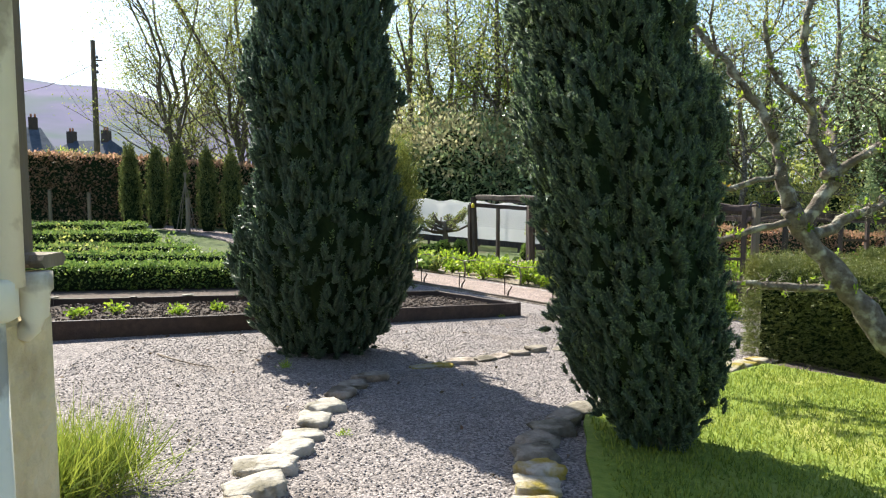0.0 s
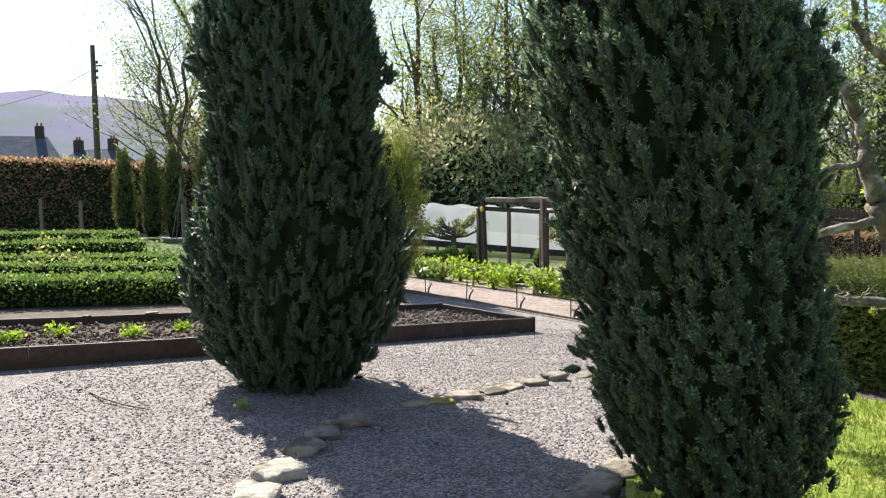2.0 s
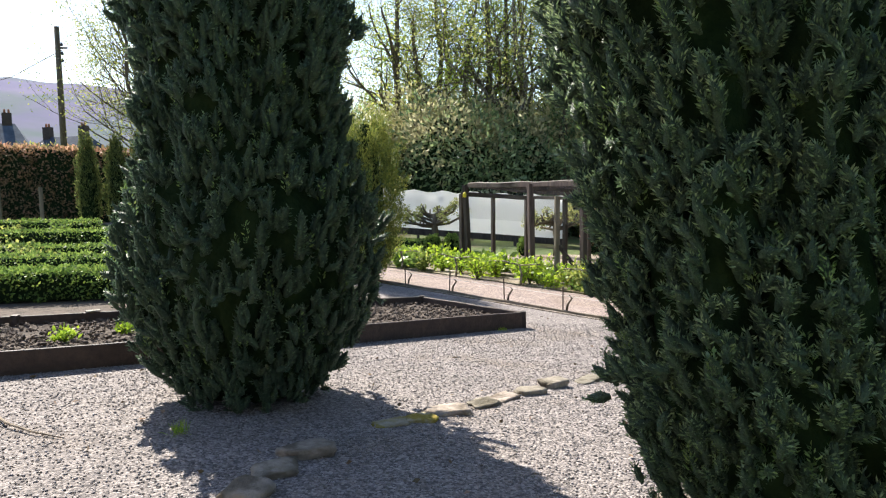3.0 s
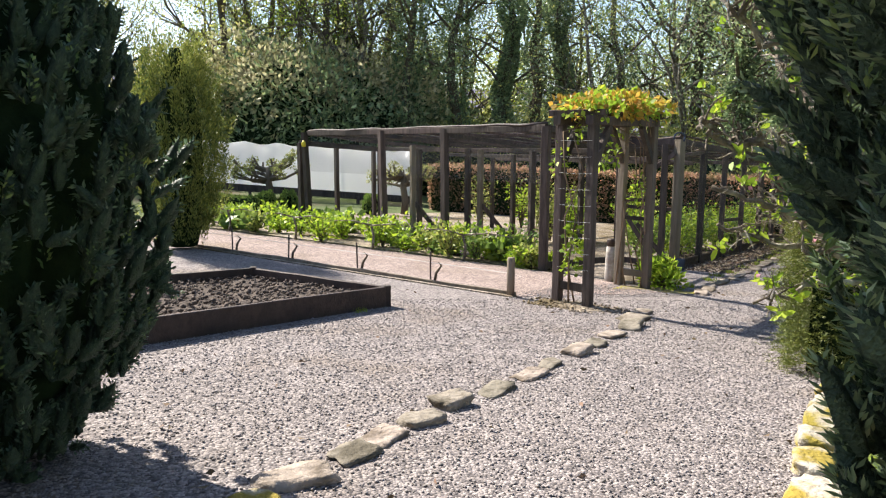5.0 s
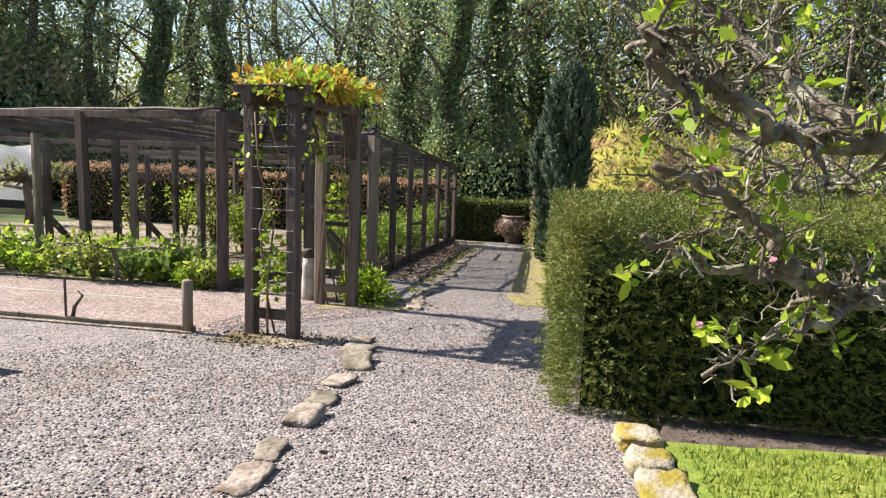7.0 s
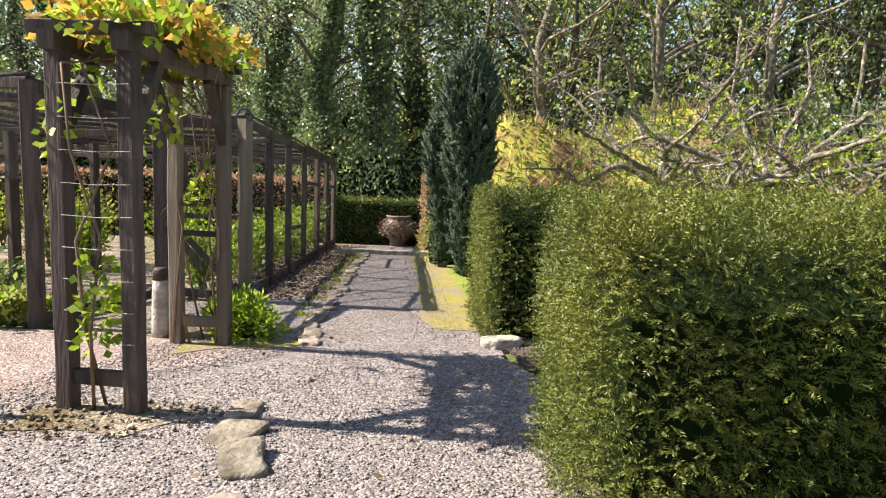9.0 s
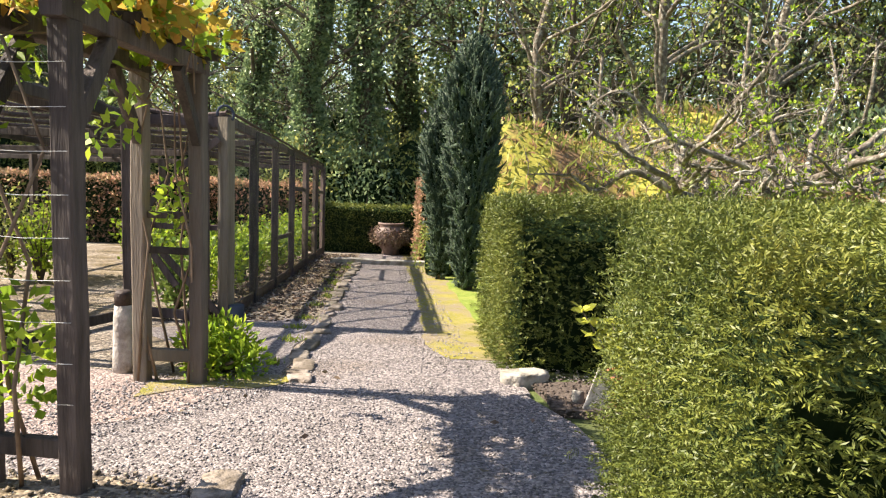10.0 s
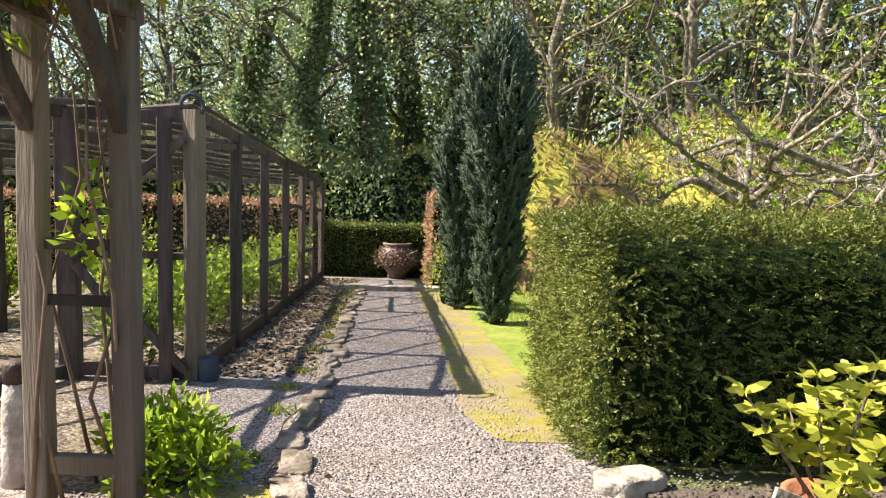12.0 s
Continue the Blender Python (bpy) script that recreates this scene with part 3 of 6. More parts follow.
def hedge(name, pts, width, height, label, leafmat, per_m2, leaf=0.045, lw=0.016, rounded=0.1, thin=1.0, category="hedge", base_gap=0.03, shaggy=0.04, core=M_INNERSHADE, sprays=0):
    """A clipped hedge along a line of points on the ground: dark core standing for inner shade, and leaf-covered faces.
    """
    t = thing(name, label, category)
    pts = [np.array(p, float) for p in pts]
    cg, qs = Geo(), []
    for step, (p, q) in enumerate(zip(pts[:-1], pts[1:])):
        rare = 1.0 if step == 0 else thin
        grown = 1.0 / math.sqrt(rare)
        d = unit(q - p)
        s = np.array([d[1], -d[0]])
        ln = float(np.linalg.norm(q - p))
        n = max(2, int(ln / 0.5))
        hw = width / 2
        deepest = 0.2 if sprays else 0.07
        cw, ch = hw - (0.22 if sprays else min(0.08, width * 0.12)), height - (0.17 if sprays else 0.06)
        prof = [(-cw, base_gap), (-cw, height * 0.5), (-cw, ch - rounded), (-cw + rounded, ch), (cw - rounded, ch), (cw, ch - rounded), (cw, height * 0.5), (cw, base_gap)]
        V = []
        for i in range(n + 1):
            c = p + d * min(max(ln * i / n, deepest), ln - 0.07)
            for u, z in prof:
                xy = c + s * u
                V.append((xy[0], xy[1], H(c[0], c[1]) + z))
        k = len(prof)
        F = [(i * k + j, i * k + j + 1, (i + 1) * k + j + 1, (i + 1) * k + j) for i in range(n) for j in range(k - 1)]
        F += [tuple(range(k)), tuple(n * k + j for j in range(k))[::-1]]
        cg.add(V, F)
        faces = [(ln, height, "l"), (ln, height, "r"), (ln, width, "t"), (width, height, "a"), (width, height, "b")]
        for du, dv, which in faces:
            twigs = sprays if step == 0 and which != "l" else 0
            m = int(du * dv * (twigs or per_m2 * rare))
            if which == "a" and step > 0 or which == "b" and step < len(pts) - 2:
                m = 0
            u, v = R.rand(m), R.rand(m)
            bumpy = R.normal(size=m) * shaggy * 0.4
            if which in "lr":
                sg = -1 if which == "l" else 1
                zz = base_gap + v * (height - base_gap)
                inset = np.where(zz > height - rounded, rounded * (1 - np.sqrt(np.clip(1 - ((zz - height + rounded) / rounded) ** 2, 0, 1))), 0)
                if sprays and step == 0:
                    back = np.clip(1 - u * ln / 0.3, 0, 1)
                    inset = inset + 0.3 * (1 - np.sqrt(1 - back ** 2)) * 0.6
                off = sg * (hw - inset + bumpy)
                xy = p + np.outer(u * ln, d) + np.outer(off, s)
                nrm = np.tile([s[0] * sg, s[1] * sg, 0.25], (m, 1))
                if sprays and step == 0:
                    nrm[:, 2] += 1.2 * np.clip((zz - height + rounded) / rounded, 0, 1)
                    nrm[:, :2] -= np.outer(back, d)
            elif which == "t":
                off = (v - 0.5) * width
                zz = height + bumpy - np.where(np.abs(off) > hw - rounded, rounded * (1 - np.sqrt(np.clip(1 - ((np.abs(off) - hw + rounded) / rounded) ** 2, 0, 1))), 0)
                xy = p + np.outer(u * ln, d) + np.outer(off, s)
                nrm = np.tile([0, 0, 1.0], (m, 1))
            else:
                e = 0 if which == "a" else ln
                sg = -1 if which == "a" else 1
                off = (u - 0.5) * width
                zz = base_gap + v * (height - base_gap)
                back = np.clip((np.abs(off) - hw + 0.3) / 0.3, 0, 1) if sprays else 0 * off
                over = np.clip((zz - height + rounded) / rounded, 0, 1) if sprays else 0 * zz
                xy = p + np.outer(e + sg * (bumpy - 0.18 * (1 - np.sqrt(1 - back ** 2)) - rounded * (1 - np.sqrt(1 - over ** 2))), d) + np.outer(off, s)
                nrm = np.tile([d[0] * sg, d[1] * sg, 0.25], (m, 1))
                nrm[:, 2] += 1.2 * over
                nrm[:, :2] += np.outer(back * np.sign(off), s)
            if m == 0:
                continue
            if twigs:
                qs.append(hedge_sprays(xy, zz, nrm, leaf, lw))
                continue
            lump = np.array([noise.noise(Vector((a[0] * 1.6, a[1] * 1.6, b * 1.6))) for a, b in zip(xy, zz)]) * shaggy
            gz = np.array([H(a[0], a[1]) for a in xy])
            P = np.column_stack([xy, gz + zz]) + nrm * lump[:, None]
            clump_dir = np.array([noise.noise_vector(Vector((a[0] * 9, a[1] * 9, c * 9))) for a, c in zip(xy, zz)])
            fine = np.array([noise.noise(Vector((a[0] * 8, a[1] * 8, c * 8))) for a, c in zip(xy, zz)])
            lump = lump + np.clip(fine, -0.5, 0.5) * 0.07 * min(1, shaggy * 9)
            P = P + nrm * (np.clip(fine, -0.5, 0.5) * 0.07 * min(1, shaggy * 9))[:, None]
            D = nrm + clump_dir * 0.9 + R.normal(size=(m, 3)) * 0.75
            deep = (R.rand(m) ** 1.6 * 0.085 * (0.4 + 0.6 * min(1, shaggy * 9)))[:, None]
            qs.append(leaves(P - unit(nrm) * (deep + leaf * 0.3), D, leaf * min(1.8, grown) * R.uniform(0.6, 1.3, m), lw * min(2.2, grown)))
    # solid filling, painted as dark as the shade within the hedge
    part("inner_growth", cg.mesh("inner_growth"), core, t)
    part("foliage", quads_mesh("foliage", np.concatenate(qs)), leafmat, t)
    return t



# two clipped yew hedges on the path's right-hand side
hedge("yew_hedge", [(4.46, 10.33), (5.76, 8.63), (7.22, 6.85), (10.3, 3.02)], 1.56, 1.3, "thick clipped yew hedge with golden sunlit top", M_HEDGE, 11500, 0.026, 0.0058, 0.2, 0.24, shaggy=0.13, sprays=1500)
hedge("yew_hedge", [(7.68, 13.17), (10.0, 10.4), (15, 5)], 2.0, 1.45, "broad square-cut yew hedge with a sunlit end", M_HEDGE, 3000, 0.032, 0.0085, 0.13, 0.24, shaggy=0.09, sprays=800)


# ---------- more plant makers ----------
def blob_leaves(n, centre, radii, leaf, width, up=0.3, shell=0.5, lumps=0, seed=0.0):
    """Leaves scattered through an ellipsoid, denser towards its skin, with hollows between clumps."""
    U = unit(R.normal(size=(n * 2, 3)))
    rr = shell + (1 - shell) * R.rand(n * 2) ** 0.5
    if lumps:
        keep = np.array([noise.noise(Vector(tuple(u * lumps)) + Vector((seed, seed * 2, 0))) for u in U]) + R.normal(size=n * 2) * 0.16
        sel = np.argsort(-keep)[:n]
        rr = rr * (0.82 + 0.4 * np.clip(keep, -0.5, 0.6))
    else:
        sel = np.arange(n)
    U, rr = U[sel], rr[sel]
    P = np.asarray(centre, float) + U * rr[:, None] * np.asarray(radii, float)
    D = U + R.normal(size=(n, 3)) * 0.7 + np.array([0, 0, up])
    return leaves(P, D, leaf * R.uniform(0.6, 1.3, n), width * R.uniform(0.7, 1.2, n))


def clump(name, x, y, h, r, n, leaf, width, material, label, category, group="", stems=5, lift=0.0, stem_mat=None):
    """A leafy plant: arching stems with leaves along them."""
    t = thing(name, label, category, group, (x, y, H(x, y) + lift))
    g, q = Geo(), []
    for k in range(stems):
        a = 2 * math.pi * (k + rnd(0.7)) / stems
        rr = r * rnd(0.25, 0.9)
        hh = h * rnd(0.6, 1.0)
        pts = [(0, 0, -0.02), (rr * 0.3 * math.cos(a), rr * 0.3 * math.sin(a), hh * 0.5), (rr * math.cos(a), rr * math.sin(a), hh)]
        g.add(*tube(pts, [0.008 + h * 0.008, 0.006 + h * 0.005, 0.003], 5))
        m = max(6, n // stems)
        tt = R.uniform(0.25, 1.05, m)
        P = np.column_stack([np.interp(tt, [0, 0.5, 1.1], [p[i] for p in pts]) for i in range(3)]) + R.normal(size=(m, 3)) * r * 0.22
        P[:, 2] = np.abs(P[:, 2])
        D = unit(R.normal(size=(m, 3))) + np.array([math.cos(a), math.sin(a), 0.6])
        q.append(leaves(P, D, leaf * R.uniform(0.6, 1.2, m), width))
    part("stem_growth", g.mesh("stem_growth", True), stem_mat or M_BARK, t)
    part("foliage", quads_mesh("foliage", np.concatenate(q)), material, t)
    return t


def grow(g, tips, p, d, ln, r, depth, gnarl, up, split=(2, 3), shrink=0.68):
    """A limb that wanders, tapers and forks. Tip places are gathered in tips."""
    n = 5 if r > 0.03 else 4
    pts, rad = [p], [r]
    for i in range(n):
        d = unit(d + R.normal(size=3) * gnarl + np.array([0, 0, up]))
        p = p + d * ln / n
        pts.append(p)
        rad.append(r * (1 - 0.42 * (i + 1) / n))
    g.add(*tube(pts, rad, 6 if r > 0.05 else 3, cap=False))
    if depth == 0:
        tips.extend(pts[2:])
        return
    tips.extend(pts[-1:])
    for _ in range(R.randint(split[0], split[1] + 1)):
        i = R.randint(2, n + 1)
        grow(g, tips, pts[i], unit(d + R.normal(size=3) * 0.75), ln * shrink * rnd(0.7, 1.2), rad[i] * 0.66, depth - 1, gnarl, up, split, shrink)


def tree(name, x, y, h, r, label, category, group, bark, leafmat, per_tip, leaf, depth=3, gnarl=0.16, up=0.06, limbs=9, low=0.3, spread=0.75, ivy=0, clusters=0.5, stems=1, top=1.0):
    """A tree with tapered trunk, limbs leaving it all the way up, and leaves in clusters round the twigs."""
    t = thing(name, label, category, group, (x, y, H(x, y) - 0.1))
    tips, iv = [], []
    gt, gl = Geo(), Geo()
    for s in range(stems):
        lean = R.normal(size=2) * (0.03 if stems == 1 else 0.16) * h
        base = np.array([R.normal() * 0.25, R.normal() * 0.25, 0]) if stems > 1 else np.zeros(3)
        ts = np.linspace(0, 1, 9)
        pts = [base + np.array([lean[0] * k * k + R.normal() * 0.012 * h * (k > 0), lean[1] * k * k + R.normal() * 0.012 * h * (k > 0), h * k * 0.96]) for k in ts]
        gt.add(*tube(pts, [r * (1.25 if i == 0 else 1) * (1 - 0.85 * k) + 0.015 for i, k in enumerate(ts)], 9))
        for _ in range(limbs):
            k = low + (0.97 - low) * R.rand()
            p = np.array([np.interp(k, ts, [q[i] for q in pts]) for i in range(3)])
            a = R.rand() * 2 * math.pi
            ln = spread * h * 0.34 * (1.15 - k * 0.75 * top)
            grow(gl, tips, p, unit(np.array([math.cos(a), math.sin(a), 0.35 + 0.6 * k])), ln, r * (1 - 0.85 * k) * 0.42 + 0.012, depth - 1, gnarl, up)
        if ivy:
            m = ivy // stems
            kk = R.rand(m) ** 0.8 * 0.72
            C = np.column_stack([np.interp(kk, ts, [q[i] for q in pts]) for i in range(3)])
            lump = np.array([0.6 + 1.3 * noise.noise(Vector((c[0] * 0.4 + x, c[1] * 0.4, c[2] * 0.55))) for c in C])
            O = unit(R.normal(size=(m, 3)) * np.array([1, 1, 0.3]))
            P = C + O * (r * 1.1 + np.clip(lump, 0.05, 2.2) * 0.95 * R.rand(m) ** 0.6)[:, None]
            iv.append(leaves(P, O + R.normal(size=(m, 3)) * 0.5 + np.array([0, 0, -0.3]), leaf * R.uniform(0.6, 1.2, m), leaf * 0.75))
    part("trunk", gt.mesh("trunk", True), bark, t)
    part("branching", gl.mesh("branching", True), bark, t)
    T = np.repeat(np.array(tips), per_tip, 0)
    P = T + R.normal(size=T.shape) * clusters
    part("crown", quads_mesh("crown", leaves(P, R.normal(size=P.shape) + np.array([0, 0, -0.2]), leaf * R.uniform(0.5, 1.3, len(P)), leaf * 0.62)), leafmat, t)
    if ivy:
        part("ivy", quads_mesh("ivy", np.concatenate(iv)), M_DARKLEAF, t, "dark glossy ivy climbing the trunk")
    return t


def bush(name, x, y, h, r, n, leaf, material, label, category, group="", second=None, lift=0.0, core=True, squash=1.0, lump_count=14):
    """A rounded shrub made of many overlapping leafy lumps, with dark gaps and an uneven outline."""
    t = thing(name, label, category, group, (x, y, H(x, y) + lift))
    q, q2, g = [], [], Geo()
    for k in range(lump_count):
        a, z = (k * 0.569840291 % 1 + R.normal() * 0.03) * 2 * math.pi, k * 0.7548776662 % 1
        rr = r * (0.4 + 0.45 * R.rand()) * math.sqrt(max(0.1, 1 - (z * 0.9) ** 2))
        c = (rr * math.cos(a), rr * math.sin(a) * squash, h * (0.18 + 0.64 * z))
        s = r * rnd(0.3, 0.48)
        lst = q2 if second is not None and z > 0.55 and R.rand() < 0.7 else q
        lst.append(blob_leaves(n // lump_count, c, (s, s, min(s, h * 0.3)), leaf, leaf * 0.45, 0.4, 0.55))
        g.add(*tube([(0, 0, 0), (c[0] * 0.5, c[1] * 0.5, c[2] * 0.6), c], [0.03 + h * 0.012, 0.02 + h * 0.007, 0.01], 5))
    if core:
        # solid core; its near-black colour paints the shade in the gaps
        part("inner_foliage", core_mesh("inner_foliage", [(0.02 * h, r * 0.5), (0.3 * h, r * 0.54), (0.55 * h, r * 0.46), (0.75 * h, r * 0.25), (0.85 * h, 0.05)], 16, 0.2), M_INNERSHADE, t)
    part("stem_growth", g.mesh("stem_growth", True), M_BARK, t)
    part("foliage", quads_mesh("foliage", np.concatenate(q)), material, t)
    if q2:
        part("blossom", quads_mesh("blossom", np.concatenate(q2)), second, t, "cream flower clusters over the leaves")
    return t


def again(src, x, y, turn, size=1.0, group="", lift=0.0):
    """Another plant of the same kind, turned and scaled."""
    ob = copy_thing(src, pose(0, 0, 0))
    ob.matrix_basis = Matrix.Translation((x, y, H(x, y) + lift - 0.05)) @ Matrix.Rotation(radians(turn), 4, "Z") @ Matrix.Diagonal((size, size, size * rnd(0.92, 1.12), 1))
    return ob


# ---------- raised bed ----------
BED = [np.array(p) for p in ((1.27, 12.55), (-9.13, 4.75), (-10.36, 6.35), (-0.1, 13.85))]


def raised_bed():
    t = thing("raised_bed", "long low raised bed of dark stained boards filled with soil", "raised bed")
    a, b, c, d = BED
    for p, q, n in ((a, b, 4), (a, d, 1), (d, c, 4), (b, c, 1)):
        for k in range(n):
            u, v = p + (q - p) * k / n, p + (q - p) * (k + 0.998) / n
            part("board", Geo().add(*beam((*u, H(*u) + 0.085), (*v, H(*v) + 0.085), 0.045, 0.25, wob=0.004)).mesh("board"), M_BOARD, t)
    for p in (a, d, d + (c - d) * 0.27, d + (c - d) * 0.42, d + (c - d) * 0.6):
        part("bracket", Geo().add(*beam((*p, H(*p)), (*p, H(*p) + 0.222), 0.075, 0.075)).mesh("bracket"), M_BOARD, t)
    # lumpy soil inside
    n, m = 90, 22
    V = []
    for j in range(m + 1):
        for i in range(n + 1):
            u, v = i / n, 0.015 + 0.97 * j / m
            p = (a + (b - a) * u) * (1 - v) + (d + (c - d) * u) * v
            z = H(*p) + 0.1 + 0.045 * noise.noise(Vector((p[0] * 3, p[1] * 3, 0))) + 0.05 * noise.noise(Vector((p[0] * 9, p[1] * 9, 3)))
            V.append((p[0], p[1], z))
    w = n + 1
    F = [(j * w + i, j * w + i + 1, (j + 1) * w + i + 1, (j + 1) * w + i) for j in range(m) for i in range(n)]
    part("soil", Geo().add(V, F).mesh("soil"), M_SOIL, t, "dark crumbly soil with clods")
    return t


raised_bed()


def chips(n, place, s0, s1, lift=0.004, flat=0.6):
    """Angular crushed stone, n loose chips of eight faces. place(n) gives their x, y."""
    XY = place(n)
    base = np.array([(1, 0, 0), (0, 0.8, 0), (-1, 0, 0), (0, -0.8, 0), (0, 0, 0.75), (0, 0, -0.75)])
    q = R.normal(size=(n, 4))
    q /= np.linalg.norm(q, axis=1, keepdims=True)
    w, x, y, z = q.T
    Rm = np.stack([1 - 2 * (y * y + z * z), 2 * (x * y - z * w), 2 * (x * z + y * w), 2 * (x * y + z * w), 1 - 2 * (x * x + z * z), 2 * (y * z - x * w), 2 * (x * z - y * w), 2 * (y * z + x * w), 1 - 2 * (x * x + y * y)], 1).reshape(n, 3, 3)
    V = np.einsum("nij,nkj->nki", Rm, base * R.uniform(0.7, 1.3, (n, 6, 1))) * (s0 + (s1 - s0) * R.rand(n) ** 2)[:, None, None]
    V[:, :, 2] *= flat
    V += np.column_stack([XY, np.array([H(a, b) for a, b in XY]) + lift])[:, None, :]
    F = np.array([(0, 1, 4), (1, 2, 4), (2, 3, 4), (3, 0, 4), (1, 0, 5), (2, 1, 5), (3, 2, 5), (0, 3, 5)])
    me = bpy.data.meshes.new("chips")
    me.vertices.add(n * 6)
    me.vertices.foreach_set("co", V.astype(np.float32).reshape(-1))
    idx = (F[None] + 6 * np.arange(n)[:, None, None]).reshape(-1).astype(np.int32)
    me.loops.add(len(idx))
    me.loops.foreach_set("vertex_index", idx)
    me.polygons.add(n * 8)
    me.polygons.foreach_set("loop_start", np.arange(0, len(idx), 3, dtype=np.int32))
    me.polygons.foreach_set("loop_total", np.full(n * 8, 3, np.int32))
    me.update(calc_edges=True)
    return me


def inside(poly, P):
    P = np.asarray(P)
    c = np.zeros(len(P), bool)
    for (x1, y1), (x2, y2) in zip(poly, poly[1:] + poly[:1]):
        k = (y1 > P[:, 1]) != (y2 > P[:, 1])
        xx = (x2 - x1) * (P[:, 1] - y1) / (y2 - y1 + 1e-12) + x1
        c ^= k & (P[:, 0] < xx)
    return c


def within(poly, window, holes=()):
    def place(n):
        out = np.zeros((0, 2))
        while len(out) < n:
            P = np.column_stack([R.uniform(window[0], window[1], n), R.uniform(window[2], window[3], n)])
            k = inside(poly, P)
            for h in holes:
                k &= ~inside(h, P)
            out = np.concatenate([out, P[k]])
        return out[:n]
    return place


BEDP = [tuple(p) for p in BED]
obj("loose_gravel", chips(36000, within(GRAVEL_POLY, (-3.6, 6.3, 3.4, 13.0), [BEDP]), 0.007, 0.015), M_PEBBLE, label="loose angular grey stone chips lying on the path", category="gravel", kind="stuff")
obj("loose_gravel", chips(9000, within([leg(0, 0), leg(0, 2.5), leg(7, 2.3), leg(7, 0)], (4, 14, 9, 20)), 0.008, 0.016), M_PEBBLE, label="loose angular grey stone chips on the straight path", category="gravel", kind="stuff")
obj("stray_gravel", chips(2000, within([leg(0.4, 0.95), leg(0.4, 1.5), leg(13, 1.3), leg(13, 0.85)], (4, 18, 9, 26)), 0.008, 0.018, 0.01), M_PEBBLE, label="grey chips scattered along the moss edge", category="gravel", kind="stuff")
obj("stray_gravel", chips(2600, within([(2.7, 13.0), (5.2, 13.2), (6.0, 13.6), (5.4, 14.3), (4.6, 14.2), (3.4, 13.7)], (2.6, 6.2, 12.9, 14.4)), 0.007, 0.016, 0.008), M_PEBBLE, label="grey chips strewn across the path junction", category="gravel", kind="stuff")
obj("soil_clods", chips(5000, within(BEDP, (-7, 1.5, 6, 14)), 0.012, 0.04, 0.13, 0.9), M_SOIL, label="dark clods and stones on the bed's soil", category="soil", kind="stuff")

# plants and slate labels in the bed
for u, v in ((0.32, 0.45), (0.36, 0.5), (0.41, 0.4), (0.46, 0.55), (0.5, 0.45), (0.56, 0.6), (0.6, 0.5), (0.64, 0.35)):
    a, b, c, d = BED
    p = (a + (b - a) * u) * (1 - v) + (d + (c - d) * u) * v
    clump("seedling", p[0], p[1], 0.12, 0.14, 130, 0.06, 0.03, M_FRESH, "small yellow-green vegetable plant in the raised bed", "plant", "seedlings in the bed", 7, 0.1)


for f in (0.27, 0.36, 0.5):
    p = BED[3] + (BED[2] - BED[3]) * f
    obj("slate_label", Geo().add(*beam((p[0] - 0.06, p[1] - 0.045, H(*p) + 0.228), (p[0] + 0.06, p[1] + 0.045, H(*p) + 0.228), 0.09, 0.016, ch=0.003)).mesh("slate_label"), M_RUBBLE, label="pale blank stone label lying on the bed's board", category="label", group="bed labels")
obj("fallen_twig", Geo().add(*tube([(-2.98, 7.9, H(-2.98, 7.9) + 0.012), (-2.72, 7.62, H(-2.7, 7.6) + 0.03), (-2.5, 7.5, H(-2.5, 7.5) + 0.02), (-2.25, 7.42, H(-2.25, 7.42) + 0.01)], [0.01, 0.009, 0.007, 0.004], 6)).mesh("fallen_twig", True), M_GREYPOST, label="bare crooked twig lying on the gravel", category="twig")
XY = within(GRAVEL_POLY, (-3.5, 6, 4, 13.5), [BEDP])(170)
obj("leaf_litter", quads_mesh("leaf_litter", leaves(np.column_stack([XY, [H(a, c) + 0.02 for a, c in XY]]), R.normal(size=(170, 3)) * np.array([1, 1, 0.15]), R.uniform(0.03, 0.07, 170), 0.03)), M_DRY, label="scattered dry brown leaves on the gravel", category="leaves", kind="stuff")


# ---------- edging stones ----------
def stones(rows, material, label, group, seed):
    for i, (x, y, sx, sy, sz, turn) in enumerate(rows):
        ob = obj("edging_stone", rock(sx * 0.9, sy * 0.84, sz * 0.68, seed + i * 1.7), material, label=label, category="stone", group=group)
        ob.location, ob.rotation_euler = (x, y, H(x, y) - 0.02), (0, 0, radians(turn))


stones([(-1.13, 4.1, 0.2, 0.17, 0.13, 20), (-1.1, 4.45, 0.21, 0.17, 0.12, 30), (-1.12, 4.8, 0.23, 0.16, 0.11, 10), (-1.04, 5.12, 0.17, 0.16, 0.12, 60), (-1.03, 5.45, 0.18, 0.14, 0.08, 20), (-1.0, 5.8, 0.15, 0.17, 0.12, 0), (-0.98, 6.18, 0.17, 0.15, 0.12, 40)], M_RUBBLE, "pale rounded boulder edging the gravel path", "stones along the path", 1)
stones([(-0.93, 6.65, 0.16, 0.16, 0.11, 70), (-0.86, 6.98, 0.17, 0.13, 0.09, 20), (-0.74, 7.3, 0.2, 0.15, 0.12, 30)], M_STONE, "grey boulder in the yew's shade edging the path", "stones along the path", 20)
stones([(-0.26, 8.0, 0.17, 0.12, 0.05, 20), (-0.05, 8.1, 0.15, 0.11, 0.07, 10)], M_MOSSY, "low stone cushioned with yellow moss", "stones along the path", 30)
